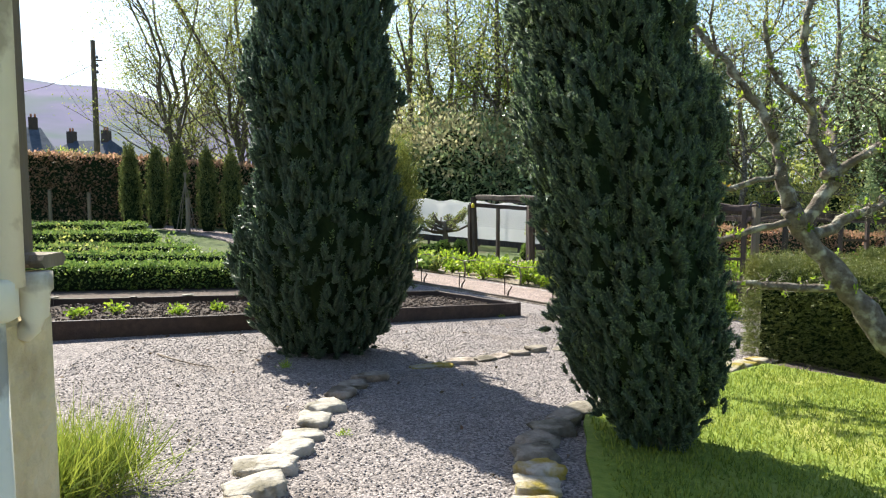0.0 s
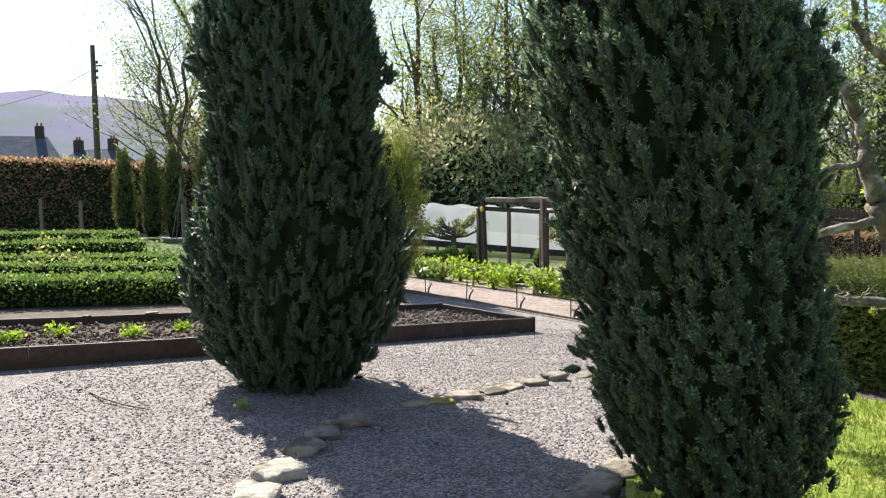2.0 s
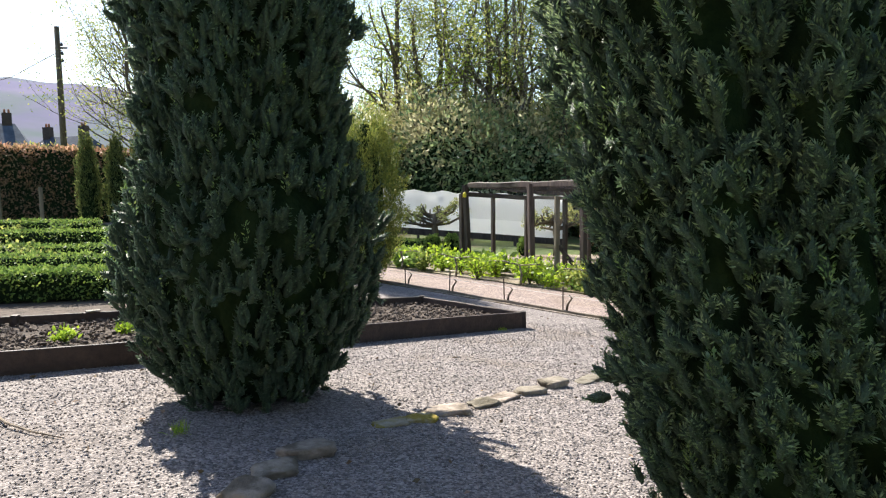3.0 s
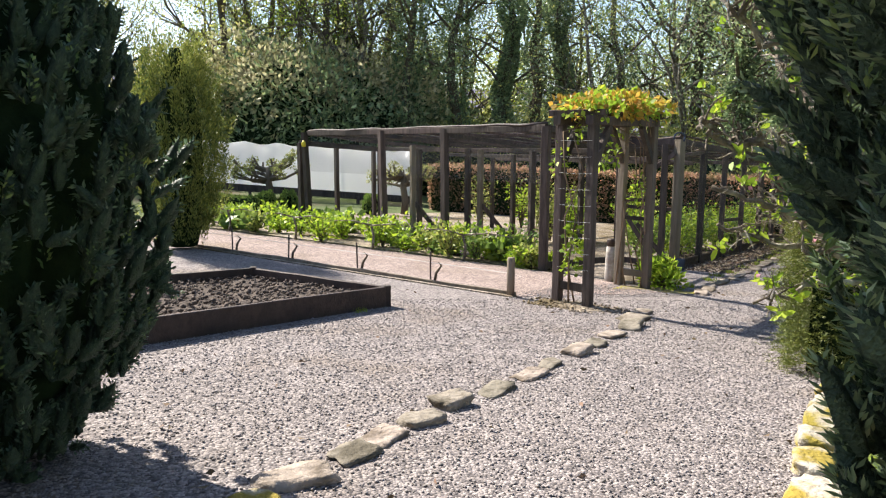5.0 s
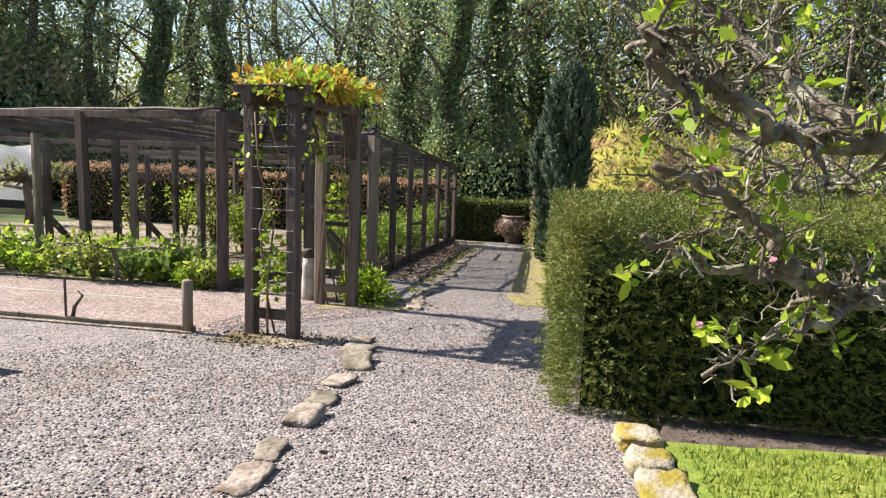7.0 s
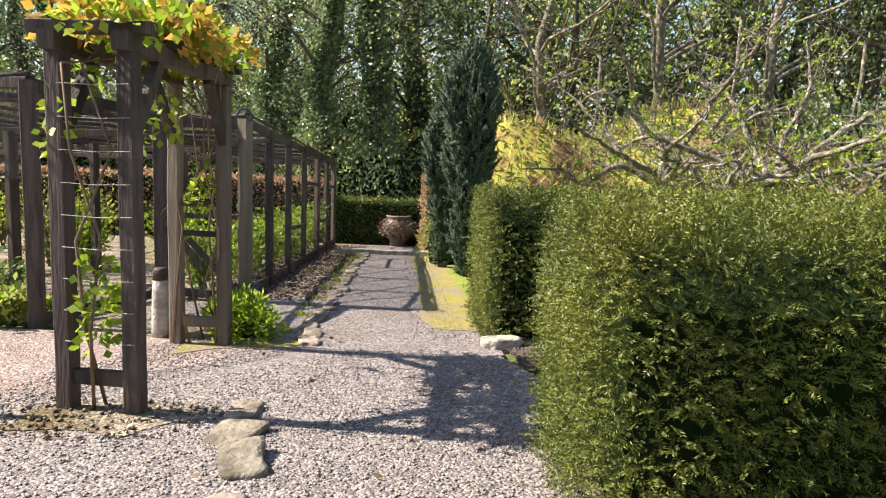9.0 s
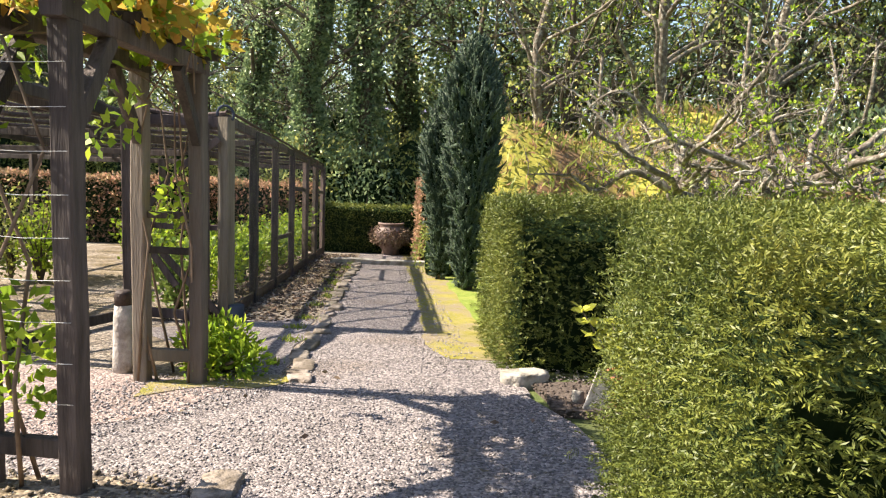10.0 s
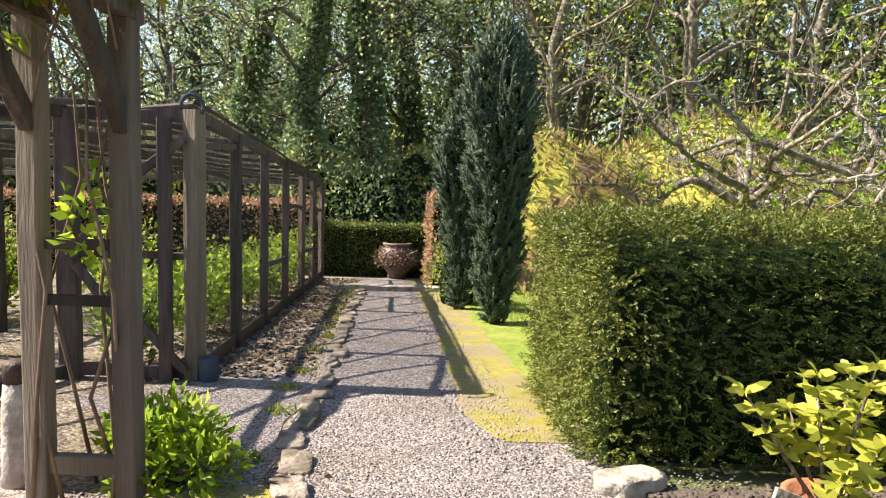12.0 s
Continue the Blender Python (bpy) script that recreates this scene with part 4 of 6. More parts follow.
stones([(0.14, 8.32, 0.23, 0.13, 0.09, 10), (0.44, 8.6, 0.17, 0.12, 0.07, 40), (0.62, 8.79, 0.19, 0.13, 0.06, 50), (0.88, 9.02, 0.17, 0.12, 0.09, 20), (1.13, 9.3, 0.17, 0.12, 0.12, 30), (1.5, 9.56, 0.22, 0.12, 0.06, 45), (1.86, 9.88, 0.2, 0.11, 0.07, 40), (2.1, 10.13, 0.17, 0.1, 0.06, 45), (2.5, 10.5, 0.19, 0.13, 0.11, 40), (2.8, 10.78, 0.18, 0.12, 0.07, 45), (3.1, 11.08, 0.16, 0.12, 0.08, 30), (3.5, 11.45, 0.22, 0.14, 0.1, 60), (3.72, 11.82, 0.2, 0.15, 0.09, 20), (3.98, 12.12, 0.2, 0.13, 0.08, 40)], M_STONE, "flat weathered stone half sunk along the path's edge", "stones along the path", 40)
stones([(0.47, 4.35, 0.17, 0.16, 0.12, 10), (0.5, 4.66, 0.17, 0.15, 0.13, 0), (0.56, 4.95, 0.16, 0.15, 0.14, 30)], M_MOSSY, "mossy stone edging the lawn", "stones beside the lawn", 60)
stones([(0.56, 5.26, 0.18, 0.15, 0.14, 10), (0.62, 5.55, 0.18, 0.14, 0.14, 30), (0.78, 5.86, 0.19, 0.14, 0.15, 20), (0.92, 6.14, 0.18, 0.14, 0.16, 50), (1.1, 6.4, 0.18, 0.15, 0.15, 40), (1.32, 6.65, 0.17, 0.14, 0.13, 45)], M_STONE, "dark grey boulder under the yew edging the path", "stones beside the lawn", 70)
stones([(1.75, 7.1, 0.2, 0.14, 0.12, 45), (2.1, 7.45, 0.2, 0.15, 0.12, 45), (2.42, 7.78, 0.2, 0.15, 0.13, 40), (2.7, 8.1, 0.19, 0.15, 0.14, 42), (2.98, 8.38, 0.19, 0.16, 0.14, 50), (3.27, 8.66, 0.19, 0.15, 0.14, 45), (3.55, 8.92, 0.18, 0.16, 0.14, 40), (3.82, 9.18, 0.2, 0.16, 0.15, 42)], M_MOSSY, "squared kerb stone thick with orange-yellow moss", "mossy kerb", 90)
stones([leg(0.1 + k * 0.4, rnd(-0.05, 0.05)) + (0.19 * rnd(0.8, 1.25), 0.1 * rnd(0.8, 1.2), 0.09 * rnd(0.7, 1.3), 42 + rnd(-10, 10)) for k in range(27)], M_STONE, "low rough stone edging the straight path", "stones along the straight path", 120)
stones([(6.8, 12.2, 0.2, 0.13, 0.17, -20), (6.55, 11.62, 0.07, 0.05, 0.18, 40)], M_RUBBLE, "pale stone at the foot of the hedge", "stones at the hedge", 150)


# ---------- boarded edge and stakes of the red path ----------
def edge_board():
    p, q = np.array([2.92, 13.16]), np.array([-2.75, 19.75])
    for k in range(5):
        u, v = p + (q - p) * k / 5, p + (q - p) * (k + 0.99) / 5
        obj("edging_board", Geo().add(*beam((*u, H(*u) + 0.02), (*v, H(*v) + 0.02), 0.03, 0.08, wob=0.008)).mesh("edging_board"), M_GREYPOST, label="thin weathered board edging the red gravel path", category="edging", group="edging boards")
    # soil strip beside the board
    n = np.array([-0.755, -0.65])
    sheet("border_strip", [tuple(p), tuple(q), tuple(q + n * 0.09), tuple(p + n * 0.09)], 0.016, M_MIX, "narrow dark strip of leaf litter beside the board", "soil")
    for x, y, h, lean in ((-0.47, 17.1, 0.42, 0.0), (0.37, 16.12, 0.4, 0.02), (1.28, 15.08, 0.42, -0.01), (2.1, 14.12, 0.42, 0.0), (-1.4, 18.1, 0.4, 0.0)):
        t = thing("vine_stake", "thin rusty stake with a young tied vine", "stake", "stakes along the path")
        part("stake", Geo().add(*tube([(x, y, H(x, y) - 0.05), (x + lean, y, H(x, y) + h)], 0.012, 5)).mesh("stake"), M_TIMBER, t)
        part("vine", Geo().add(*tube([(x + 0.05, y, H(x, y)), (x + 0.07, y - 0.02, H(x, y) + 0.14), (x + 0.13, y - 0.06, H(x, y) + 0.24), (x + 0.08, y - 0.1, H(x, y) + 0.3)], [0.02, 0.018, 0.014, 0.006], 6)).mesh("vine", True), M_BARK, t)
    st = [(-1.4, 18.1), (-0.47, 17.1), (0.37, 16.12), (1.28, 15.08), (2.1, 14.12), (2.86, 13.2)]
    for k, (u, v) in enumerate(zip(st[:-1], st[1:])):
        obj("training_wire", Geo().add(*tube([(*u, H(*u) + 0.28), (*v, H(*v) + 0.28)], 0.003, 4)).mesh("training_wire"), M_WIRE, label="thin wire stretched between the stakes", category="wire", group="training wires")
    x, y = 2.87, 13.2
    obj("stub_post", Geo().add(*tube([(x, y, H(x, y) - 0.05), (x, y, H(x, y) + 0.46), (x, y, H(x, y) + 0.47)], [0.047, 0.047, 0.04], 12)).mesh("stub_post", True), M_GREYPOST, label="short round wooden post at the path corner", category="post")


edge_board()

# ---------- fruit cage ----------
def cage():
    t = thing("fruit_cage", "large timber fruit cage with netted sides and sagging shade roof", "fruit cage")
    r, nw, ne = np.array([4.25, 15.62]), np.array([1.04, 21.9]), np.array([6.72, 15.9])
    door = ne - B * 0.98
    far = ne + A * 10.6
    farl = nw + A * 9.0

    def post(p, h, w=0.1, m=M_TIMBER, lean=(0, 0)):
        part("post", Geo().add(*post_geo(p[0], p[1], H(*p) - 0.05, H(*p) + h, w, rnd(10, 50), lean)).mesh("post"), m, t)

    front = [r + (nw - r) * k for k in (0, 0.33, 0.59, 1.0)]
    for k, p in enumerate(front):
        post(p, 2.22, 0.12, M_TIMBER, (-0.05 * k / 2, 0))
    side = [ne + (far - ne) * k for k in (0, 0.145, 0.3, 0.47, 0.66, 0.83, 1.0)]
    for k, p in enumerate(side):
        post(p, 2.18, 0.13 if k == 0 else 0.1, M_GREYPOST if k == 0 else M_TIMBER)
    post(side[0] + np.array([-0.2, 0.1]), 2.1, 0.1)
    post(door, 2.15, 0.15)
    # inner rows
    inner = [(3.92, 18.8, 1), (2.85, 18.9, 2), (4.3, 19.2, 2), (5.1, 18.4, 1), (5.35, 19.0, 1), (3.4, 20.9, 1), (1.8, 23.2, 1), (6.6, 19.4, 0), (5.6, 20.9, 0), (4.4, 22.7, 0), (2.9, 24.4, 0), (8.8, 20.6, 0), (7.6, 22.6, 0), (6.2, 24.3, 0)]
    for x, y, kind in inner:
        p = np.array([x, y])
        post(p, 1.95, 0.1, M_GREYPOST if kind == 2 else M_TIMBER)
        if kind == 2:
            part("brace", Geo().add(*beam((x + 0.03, y, H(x, y) + 0.85), (x + 0.6, y - 0.25, H(x, y) + 0.1), 0.08, 0.08)).mesh("brace"), M_TIMBER, t)
    post(nw + np.array([-0.16, 0.2]), 1.98, 0.12)
    post(nw + np.array([1.9, 1.6]), 1.98, 0.12)

    def rail(p, q, h0, h1, w=0.06, hh=0.1, n=1):
        for k in range(n):
            u, v = p + (q - p) * k / n, p + (q - p) * (k + 1) / n
            z0, z1 = h0 + (h1 - h0) * k / n, h0 + (h1 - h0) * (k + 1) / n
            part("rail", Geo().add(*beam((*u, H(*u) + z0), (*v, H(*v) + z1), w, hh, wob=0.012)).mesh("rail"), M_TIMBER, t)

    rail(r, nw, 2.2, 2.2, n=3)
    rail(r, door, 2.2, 2.12)
    rail(door, ne, 2.12, 2.12)
    rail(r, door, 0.08, 0.08, 0.05, 0.1)
    rail(door, ne, 0.08, 0.08, 0.05, 0.1)
    rail(door, ne, 1.02, 1.02, 0.04, 0.06)
    rail(ne, far, 2.16, 2.16, n=5)
    rail(nw, farl, 2.2, 2.1, n=2)
    rail(farl, far, 2.1, 2.16, n=2)
    for d in (2.4, 5.4, 8.2):
        rail(r + A * d, nw + A * d, 1.98, 1.98, 0.05, 0.09, 3)
    for k in (0.0, 0.33, 0.59):
        p = front[0] + (nw - r) * k
        rail(p, p + A * 10, 2.12, 2.05, 0.05, 0.08, 2)
    rail(nw + np.array([-0.16, 0.2]), nw + np.array([1.9, 1.6]), 1.98, 1.98, 0.12, 0.12)
    # mid rails of the long side
    for k in range(2, 6):
        rail(side[k], side[k + 1], 1.55 if k % 2 else 0.75, 1.55 if k % 2 else 0.75, 0.03, 0.07)
    rail(side[0] + B * -0.03, side[1], 1.9, 2.05, 0.04, 0.06)
    # braces at the near corner
    for f0, h0, f1, h1 in ((0.45, 1.55, 0.05, 1.0), (0.1, 0.95, 0.5, 0.4), (0.35, 0.75, 0.95, 0.1), (0.95, 1.95, 0.5, 1.6)):
        u, v = door + (ne - door) * f0, door + (ne - door) * f1
        part("brace", Geo().add(*beam((*(u - A * 0.1), H(*u) + h0), (*(v - A * 0.1), H(*v) + h1), 0.04, 0.07)).mesh("brace"), M_TIMBER, t)
    # base boards
    for k in range(6):
        u, v = side[k], side[k + 1]
        part("base_board", Geo().add(*beam((*u, H(*u) + 0.07), (*v, H(*v) + 0.07), 0.03, 0.16, wob=0.006)).mesh("base_board"), M_BOARD, t)
    # roof: widths of woven netting made of strands, sagging between the rafters
    def roof_at(f, s):
        edge = r + (door - r) * s / 0.7 if s < 0.7 else door + (ne - door) * (s - 0.7) / 0.3
        p = (r + (nw - r) * f) * (1 - s) + (ne + A * (10.6 * f)) * s + (edge - r * (1 - s) - ne * s) * max(0.0, 1 - 4 * f)
        return np.array([p[0], p[1], H(*p) + 2.235 - 0.05 * abs(math.sin(math.pi * s * 4)) - 0.02 * abs(math.sin(math.pi * f * 8))])

    for k in range(8):
        g = Geo()
        for i in range(30):
            f = (k + 0.02 + 0.96 * i / 29) / 8
            w = rnd(0.0008, 0.0013)
            V = [roof_at(f + e, s) for s in np.linspace(0, 1, 9) for e in (-w * 0.5, w * 0.5)]
            g.add(V, [(2 * m, 2 * m + 1, 2 * m + 3, 2 * m + 2) for m in range(8)])
        for i in range(60):
            s = (i + 0.5) / 60
            V = [roof_at((k + 0.02 + 0.96 * u) / 8, s + e) + np.array([0, 0, 0.003]) for u in (0, 0.5, 1) for e in (-0.0006, 0.0006)]
            g.add(V, [(0, 1, 3, 2), (2, 3, 5, 4)])
        tagged(part("roof_net", g.mesh("roof_net"), M_SHADE, t, "grey-brown woven shade netting"), kind="stuff")
    for k in range(9):
        f = k / 8
        pts = [roof_at(f, s) + np.array([0, 0, -0.02]) for s in np.linspace(0, 1, 9)]
        part("rafter", Geo().add(*tube(pts, 0.028, 6)).mesh("rafter"), M_TIMBER, t)
    # side nets
    for k in range(6):
        u, v = side[k] + B * 0.06, side[k + 1] + B * 0.06
        part("side_net", Geo().add([(*u, H(*u) + 0.1), (*v, H(*v) + 0.1), (*v, H(*v) + 2.15), (*u, H(*u) + 2.15)], [(0, 1, 2, 3)]).mesh("side_net"), M_NET, t, "fine dark bird netting")
    for u, v in zip(front[:-1], front[1:]):
        part("side_net", Geo().add([(*u, H(*u) + 1.35), (*v, H(*v) + 1.35), (*v, H(*v) + 2.2), (*u, H(*u) + 2.2)], [(0, 1, 2, 3)]).mesh("side_net"), M_NET, t, "fine dark bird netting")
    # rolled netting along the eaves
    for p, q in ((r, nw), (ne, far)):
        pts = [p + (q - p) * k / 14 for k in range(15)]
        part("net_roll", Geo().add(*tube([(a[0] + rnd(-0.02, 0.02), a[1], H(*a) + 2.255 + rnd(-0.012, 0.012)) for a in pts], [rnd(0.014, 0.032) for _ in pts], 6)).mesh("net_roll", True), M_BOARD, t, "dark bundled netting along the eaves")
    p = side[0]
    part("hose", Geo().add(*tube([(p[0] - 0.06 + 0.1 * math.cos(w), p[1] - 0.07, H(*p) + 2.2 + 0.09 * math.sin(w)) for w in np.linspace(-0.6, 3.4, 9)], 0.016, 6)).mesh("hose", True), M_SLATE, t, "blue-grey loop of hose over the corner post")
    mx, my, mz = nw[0] - 0.1, nw[1] - 0.1, H(*nw) + 1.9
    part("marker", Geo().add(*tube([(mx, my, mz), (mx, my, mz + 0.08), (mx, my, mz + 0.14)], [0.045, 0.05, 0.02], 10)).mesh("marker", True), M_YELLOW, t, "small yellow plastic marker hung on the corner")
    return side, front


SIDE, FRONT = cage()
x, y = SIDE[0] + B * 0.12 + A * -0.05
obj("drain_pot", Geo().add(*tube([(x, y, H(x, y) - 0.02), (x, y, H(x, y) + 0.02), (x, y, H(x, y) + 0.19), (x, y, H(x, y) + 0.2)], [0.06, 0.075, 0.085, 0.08], 14)).mesh("drain_pot", True), M_SLATE, label="small dark pot at the cage corner post", category="pot")

STRIP = [leg(2.7, -0.15), leg(13, -0.15), leg(13, -1.75), leg(2.3, -1.75)]
XY = within(STRIP, (4, 16, 12, 25))(2200)
obj("strip_litter", quads_mesh("strip_litter", leaves(np.column_stack([XY, [H(a, c) + 0.015 for a, c in XY]]), R.normal(size=(2200, 3)) * np.array([1, 1, 0.3]), R.uniform(0.03, 0.09, 2200), 0.03)), M_DRY, label="dry leaves and stems littering the strip", category="leaves", kind="stuff")
obj("strip_crumbs", chips(3500, within(STRIP, (4, 16, 12, 25)), 0.01, 0.045, 0.012, 0.6), M_SOIL, label="dark crumbs of soil on the strip", category="soil", kind="stuff")
for k in range(14):
    x, y = leg(0.6 + k * 0.8 + rnd(-0.2, 0.2), rnd(-0.3, -0.1))
    t = thing("edge_weed", "small green weed growing at the path edge", "weed", "weeds at the path edge", (x, y, H(x, y)))
    part("tuft_growth", quads_mesh("tuft_growth", leaves(np.column_stack([R.normal(size=(60, 2)) * 0.05, np.zeros(60)]), R.normal(size=(60, 3)) * 0.5 + np.array([0, 0, 0.7]), R.uniform(0.04, 0.09, 60), 0.014)), M_BLADE, t)

# fruit bushes inside the cage, seen through the net
for k in range(11):
    s = 0.6 + k * 0.93
    p = SIDE[0] + A * s - B * rnd(0.45, 0.75)
    clump("currant_bush", p[0], p[1], rnd(0.85, 1.2), 0.55, 800, 0.085, 0.05, M_FRESH if k % 3 else M_BOX, "leafy green currant bush inside the netting", "bush", "currant bushes", 9)
for k in range(12):
    p = FRONT[0] + (FRONT[3] - FRONT[0]) * rnd(0.02, 0.95) + A * rnd(2.0, 7.5)
    clump("fruit_cane", p[0], p[1], rnd(1.1, 1.6), 0.55, 420, 0.09, 0.05, M_SPRING if k % 2 else M_FRESH, "tall light green fruit canes inside the cage", "bush", "fruit canes", 10)

# ---------- border in front of the cage ----------
for k in range(56):
    f = k / 55
    w = R.rand()
    p0 = np.array([4.1, 15.55]) + (np.array([-2.9, 23.4]) - np.array([4.1, 15.55])) * f
    wide = 0.5 + 2.0 * min(1, f * 1.6)
    p = p0 + np.array([0.73, 0.68]) * (0.12 + w * wide)
    kind = R.randint(0, 4)
    if kind == 0:
        clump("cabbage", p[0], p[1], 0.32, 0.3, 60, 0.26, 0.18, M_BOX, "broad blue-green cabbage leaves in the border", "vegetable", "border vegetables", 8)
    else:
        clump("border_plant", p[0], p[1], rnd(0.2, 0.66), rnd(0.25, 0.42), 200, 0.1, 0.062, M_FRESH if kind == 1 else M_BOX if kind == 2 else M_SPRING, "fresh yellow-green leafy plant in the border", "plant", "border plants", 8)

for k in range(5):
    f = 0.12 + 0.19 * k
    p = np.array([4.0, 15.6]) + (np.array([-2.9, 23.4]) - np.array([4.0, 15.6])) * f + np.array([0.06, 0.05])
    t = thing("cordon_tree", "knotted low cordon fruit tree trained on wire", "tree", "cordons")
    g, z = Geo(), H(*p)
    g.add(*tube([(p[0], p[1], z - 0.03), (p[0] + 0.03, p[1], z + 0.25), (p[0] - 0.02, p[1] + 0.02, z + 0.46)], [0.028, 0.022, 0.02], 6))
    for s in (-1, 1):
        g.add(*tube([(p[0], p[1], z + 0.44), (p[0] + s * 0.3, p[1] - s * 0.34, z + 0.5), (p[0] + s * 0.62, p[1] - s * 0.7, z + 0.47)], [0.018, 0.014, 0.006], 5))
    part("stem", g.mesh("stem", True), M_LICHEN, t)
    P = np.array([(p[0] + u * 0.6, p[1] - u * 0.66, z + 0.52) for u in R.uniform(-1, 1, 90)]) + R.normal(size=(90, 3)) * 0.06
    part("foliage", quads_mesh("foliage", leaves(P, R.normal(size=(90, 3)) + np.array([0, 0, 0.8]), 0.09, 0.055)), M_FRESH, t)

# ---------- timber arch with climber ----------
def arch():
    t = thing("rose_arch", "square dark timber arch with golden climber over the path", "arch")
    P = {"a": (3.34, 12.91), "b": (3.56, 12.55), "c": (4.79, 14.17), "d": (5.03, 13.84)}
    top = H(4.2, 13.4) + 2.13

    def Z(k):
        return H(*P[k])

    for k, m in (("a", M_TIMBER), ("b", M_TIMBER), ("c", M_GREYPOST), ("d", M_MIDPOST)):
        x, y = P[k]
        part("post", Geo().add(*post_geo(x, y, Z(k) - 0.08, top - 0.03, 0.1, 30, (0.0, 0.0), 0.005)).mesh("post"), m, t)
    d = unit(np.array([1.45, 1.28]))
    n = np.array([d[1], -d[0]])
    for u, v in (("a", "c"), ("b", "d")):
        p, q = np.array(P[u]) - d * 0.12, np.array(P[v]) + d * 0.12
        part("top_beam", Geo().add(*beam((*p, top + 0.02), (*q, top + 0.02), 0.09, 0.1, wob=0.006)).mesh("top_beam"), M_TIMBER, t)
    for u, v in (("a", "b"), ("c", "d")):
        p, q = np.array(P[u]) - n * 0.14, np.array(P[v]) + n * 0.14
        part("cross_beam", Geo().add(*beam((*p, top + 0.1), (*q, top + 0.1), 0.08, 0.07)).mesh("cross_beam"), M_TIMBER, t)
        p, q = np.array(P[u]), np.array(P[v])
        part("bottom_rail", Geo().add(*beam((*p, H(*p) + 0.2), (*q, H(*q) + 0.2), 0.05, 0.09)).mesh("bottom_rail"), M_TIMBER if u == "a" else M_GREYPOST, t)
    for k in (0.33, 0.66):
        p = np.array(P["a"]) + (np.array(P["c"]) - np.array(P["a"])) * k - n * 0.1
        q = np.array(P["b"]) + (np.array(P["d"]) - np.array(P["b"])) * k + n * 0.1
        part("cross_beam", Geo().add(*beam((*p, top + 0.1), (*q, top + 0.1), 0.07, 0.06)).mesh("cross_beam"), M_TIMBER, t)
    for u, s in (("c", -1), ("d", -1), ("a", 1), ("b", 1)):
        p = np.array(P[u])
        part("bracket", Geo().add(*beam((*(p + d * s * 0.03), top - 0.48), (*(p + d * s * 0.46), top - 0.03), 0.06, 0.09)).mesh("bracket"), M_TIMBER, t)
    for k in range(9):
        z = 0.42 + k * 0.18
        for u, v in (("a", "b"),):
            p, q = np.array(P[u]), np.array(P[v])
            off = np.array([-0.03, -0.055])
            part("wire", Geo().add(*tube([(*(p + off), H(*p) + z), (*((p + q) / 2 + off * 1.1), H(*p) + z - 0.006), (*(q + off), H(*q) + z)], 0.0014, 4)).mesh("wire"), M_WIRE, t)
    for z in (0.95, 1.2):
        p, q = np.array(P["c"]), np.array(P["d"])
        part("lath", Geo().add(*beam((*p, H(*p) + z), (*q, H(*q) + z), 0.025, 0.05)).mesh("lath"), M_TIMBER, t)
    # climber
    v = thing("golden_climber", "golden-leaved vine sprawling over the timber arch", "climber")
    c = np.array([4.25, 13.4])
    for k in range(9):
        b = np.array(P["c"] if k % 2 else P["d"]) + R.normal(size=2) * 0.1 if k < 7 else np.array(P["a"]) * 0.5 + np.array(P["b"]) * 0.5 + R.normal(size=2) * 0.06
        p = np.array([b[0], b[1], H(*b)])
        e = c + R.uniform(-0.45, 0.45, 2)
        pts = [p + np.array([R.normal() * 0.07, R.normal() * 0.07, top_z]) for top_z in (0, 0.5, 1.0, 1.5, 1.95)]
        pts.append(np.array([e[0], e[1], top + 0.15]))
        part("stem", Geo().add(*tube(pts, [0.011, 0.01, 0.009, 0.008, 0.007, 0.004], 5)).mesh("stem", True), M_DRY, v)
    q, q2 = [], []
    for k in range(46):
        s, w = R.rand(), R.uniform(-0.5, 0.5)
        p = np.array(P["a"]) * 0.5 + np.array(P["b"]) * 0.5 + np.array([1.46, 1.28]) * (s * 1.12 - 0.06) + n * w * 0.75
        cc = (p[0], p[1], top + 0.14 + 0.16 * R.rand() * math.sin(math.pi * min(1, max(0, s))))
        (q if R.rand() < 0.52 else q2).append(blob_leaves(60, cc, (0.2, 0.2, 0.12), 0.085, 0.06, 0.3, 0.3))
    for k in range(7):
        s, w = R.rand(), R.choice([-0.5, 0.5]) * rnd(0.7, 1.2)
        p = np.array(P["a"]) * 0.5 + np.array(P["b"]) * 0.5 + np.array([1.46, 1.28]) * s + n * w * 0.5
        q2.append(blob_leaves(26, (p[0], p[1], top - rnd(0, 0.45)), (0.1, 0.1, 0.2), 0.075, 0.05, -0.5, 0.2))
    for k, z in enumerate((0.45, 0.55, 0.65, 0.8, 1.25, 1.4)):
        b = np.array(P["a"]) * 0.5 + np.array(P["b"]) * 0.5 if z < 0.9 else np.array(P["c"]) * 0.4 + np.array(P["d"]) * 0.6
        q2.append(blob_leaves(34, (b[0], b[1], H(*b) + z), (0.12, 0.12, 0.13), 0.07, 0.05, 0.2, 0.2))
    part("golden_foliage", quads_mesh("golden_foliage", np.concatenate(q)), M_GOLD, v, "golden orange young leaves")
    part("green_foliage", quads_mesh("green_foliage", np.concatenate(q2)), M_FRESH, v, "yellow-green hanging leaves")


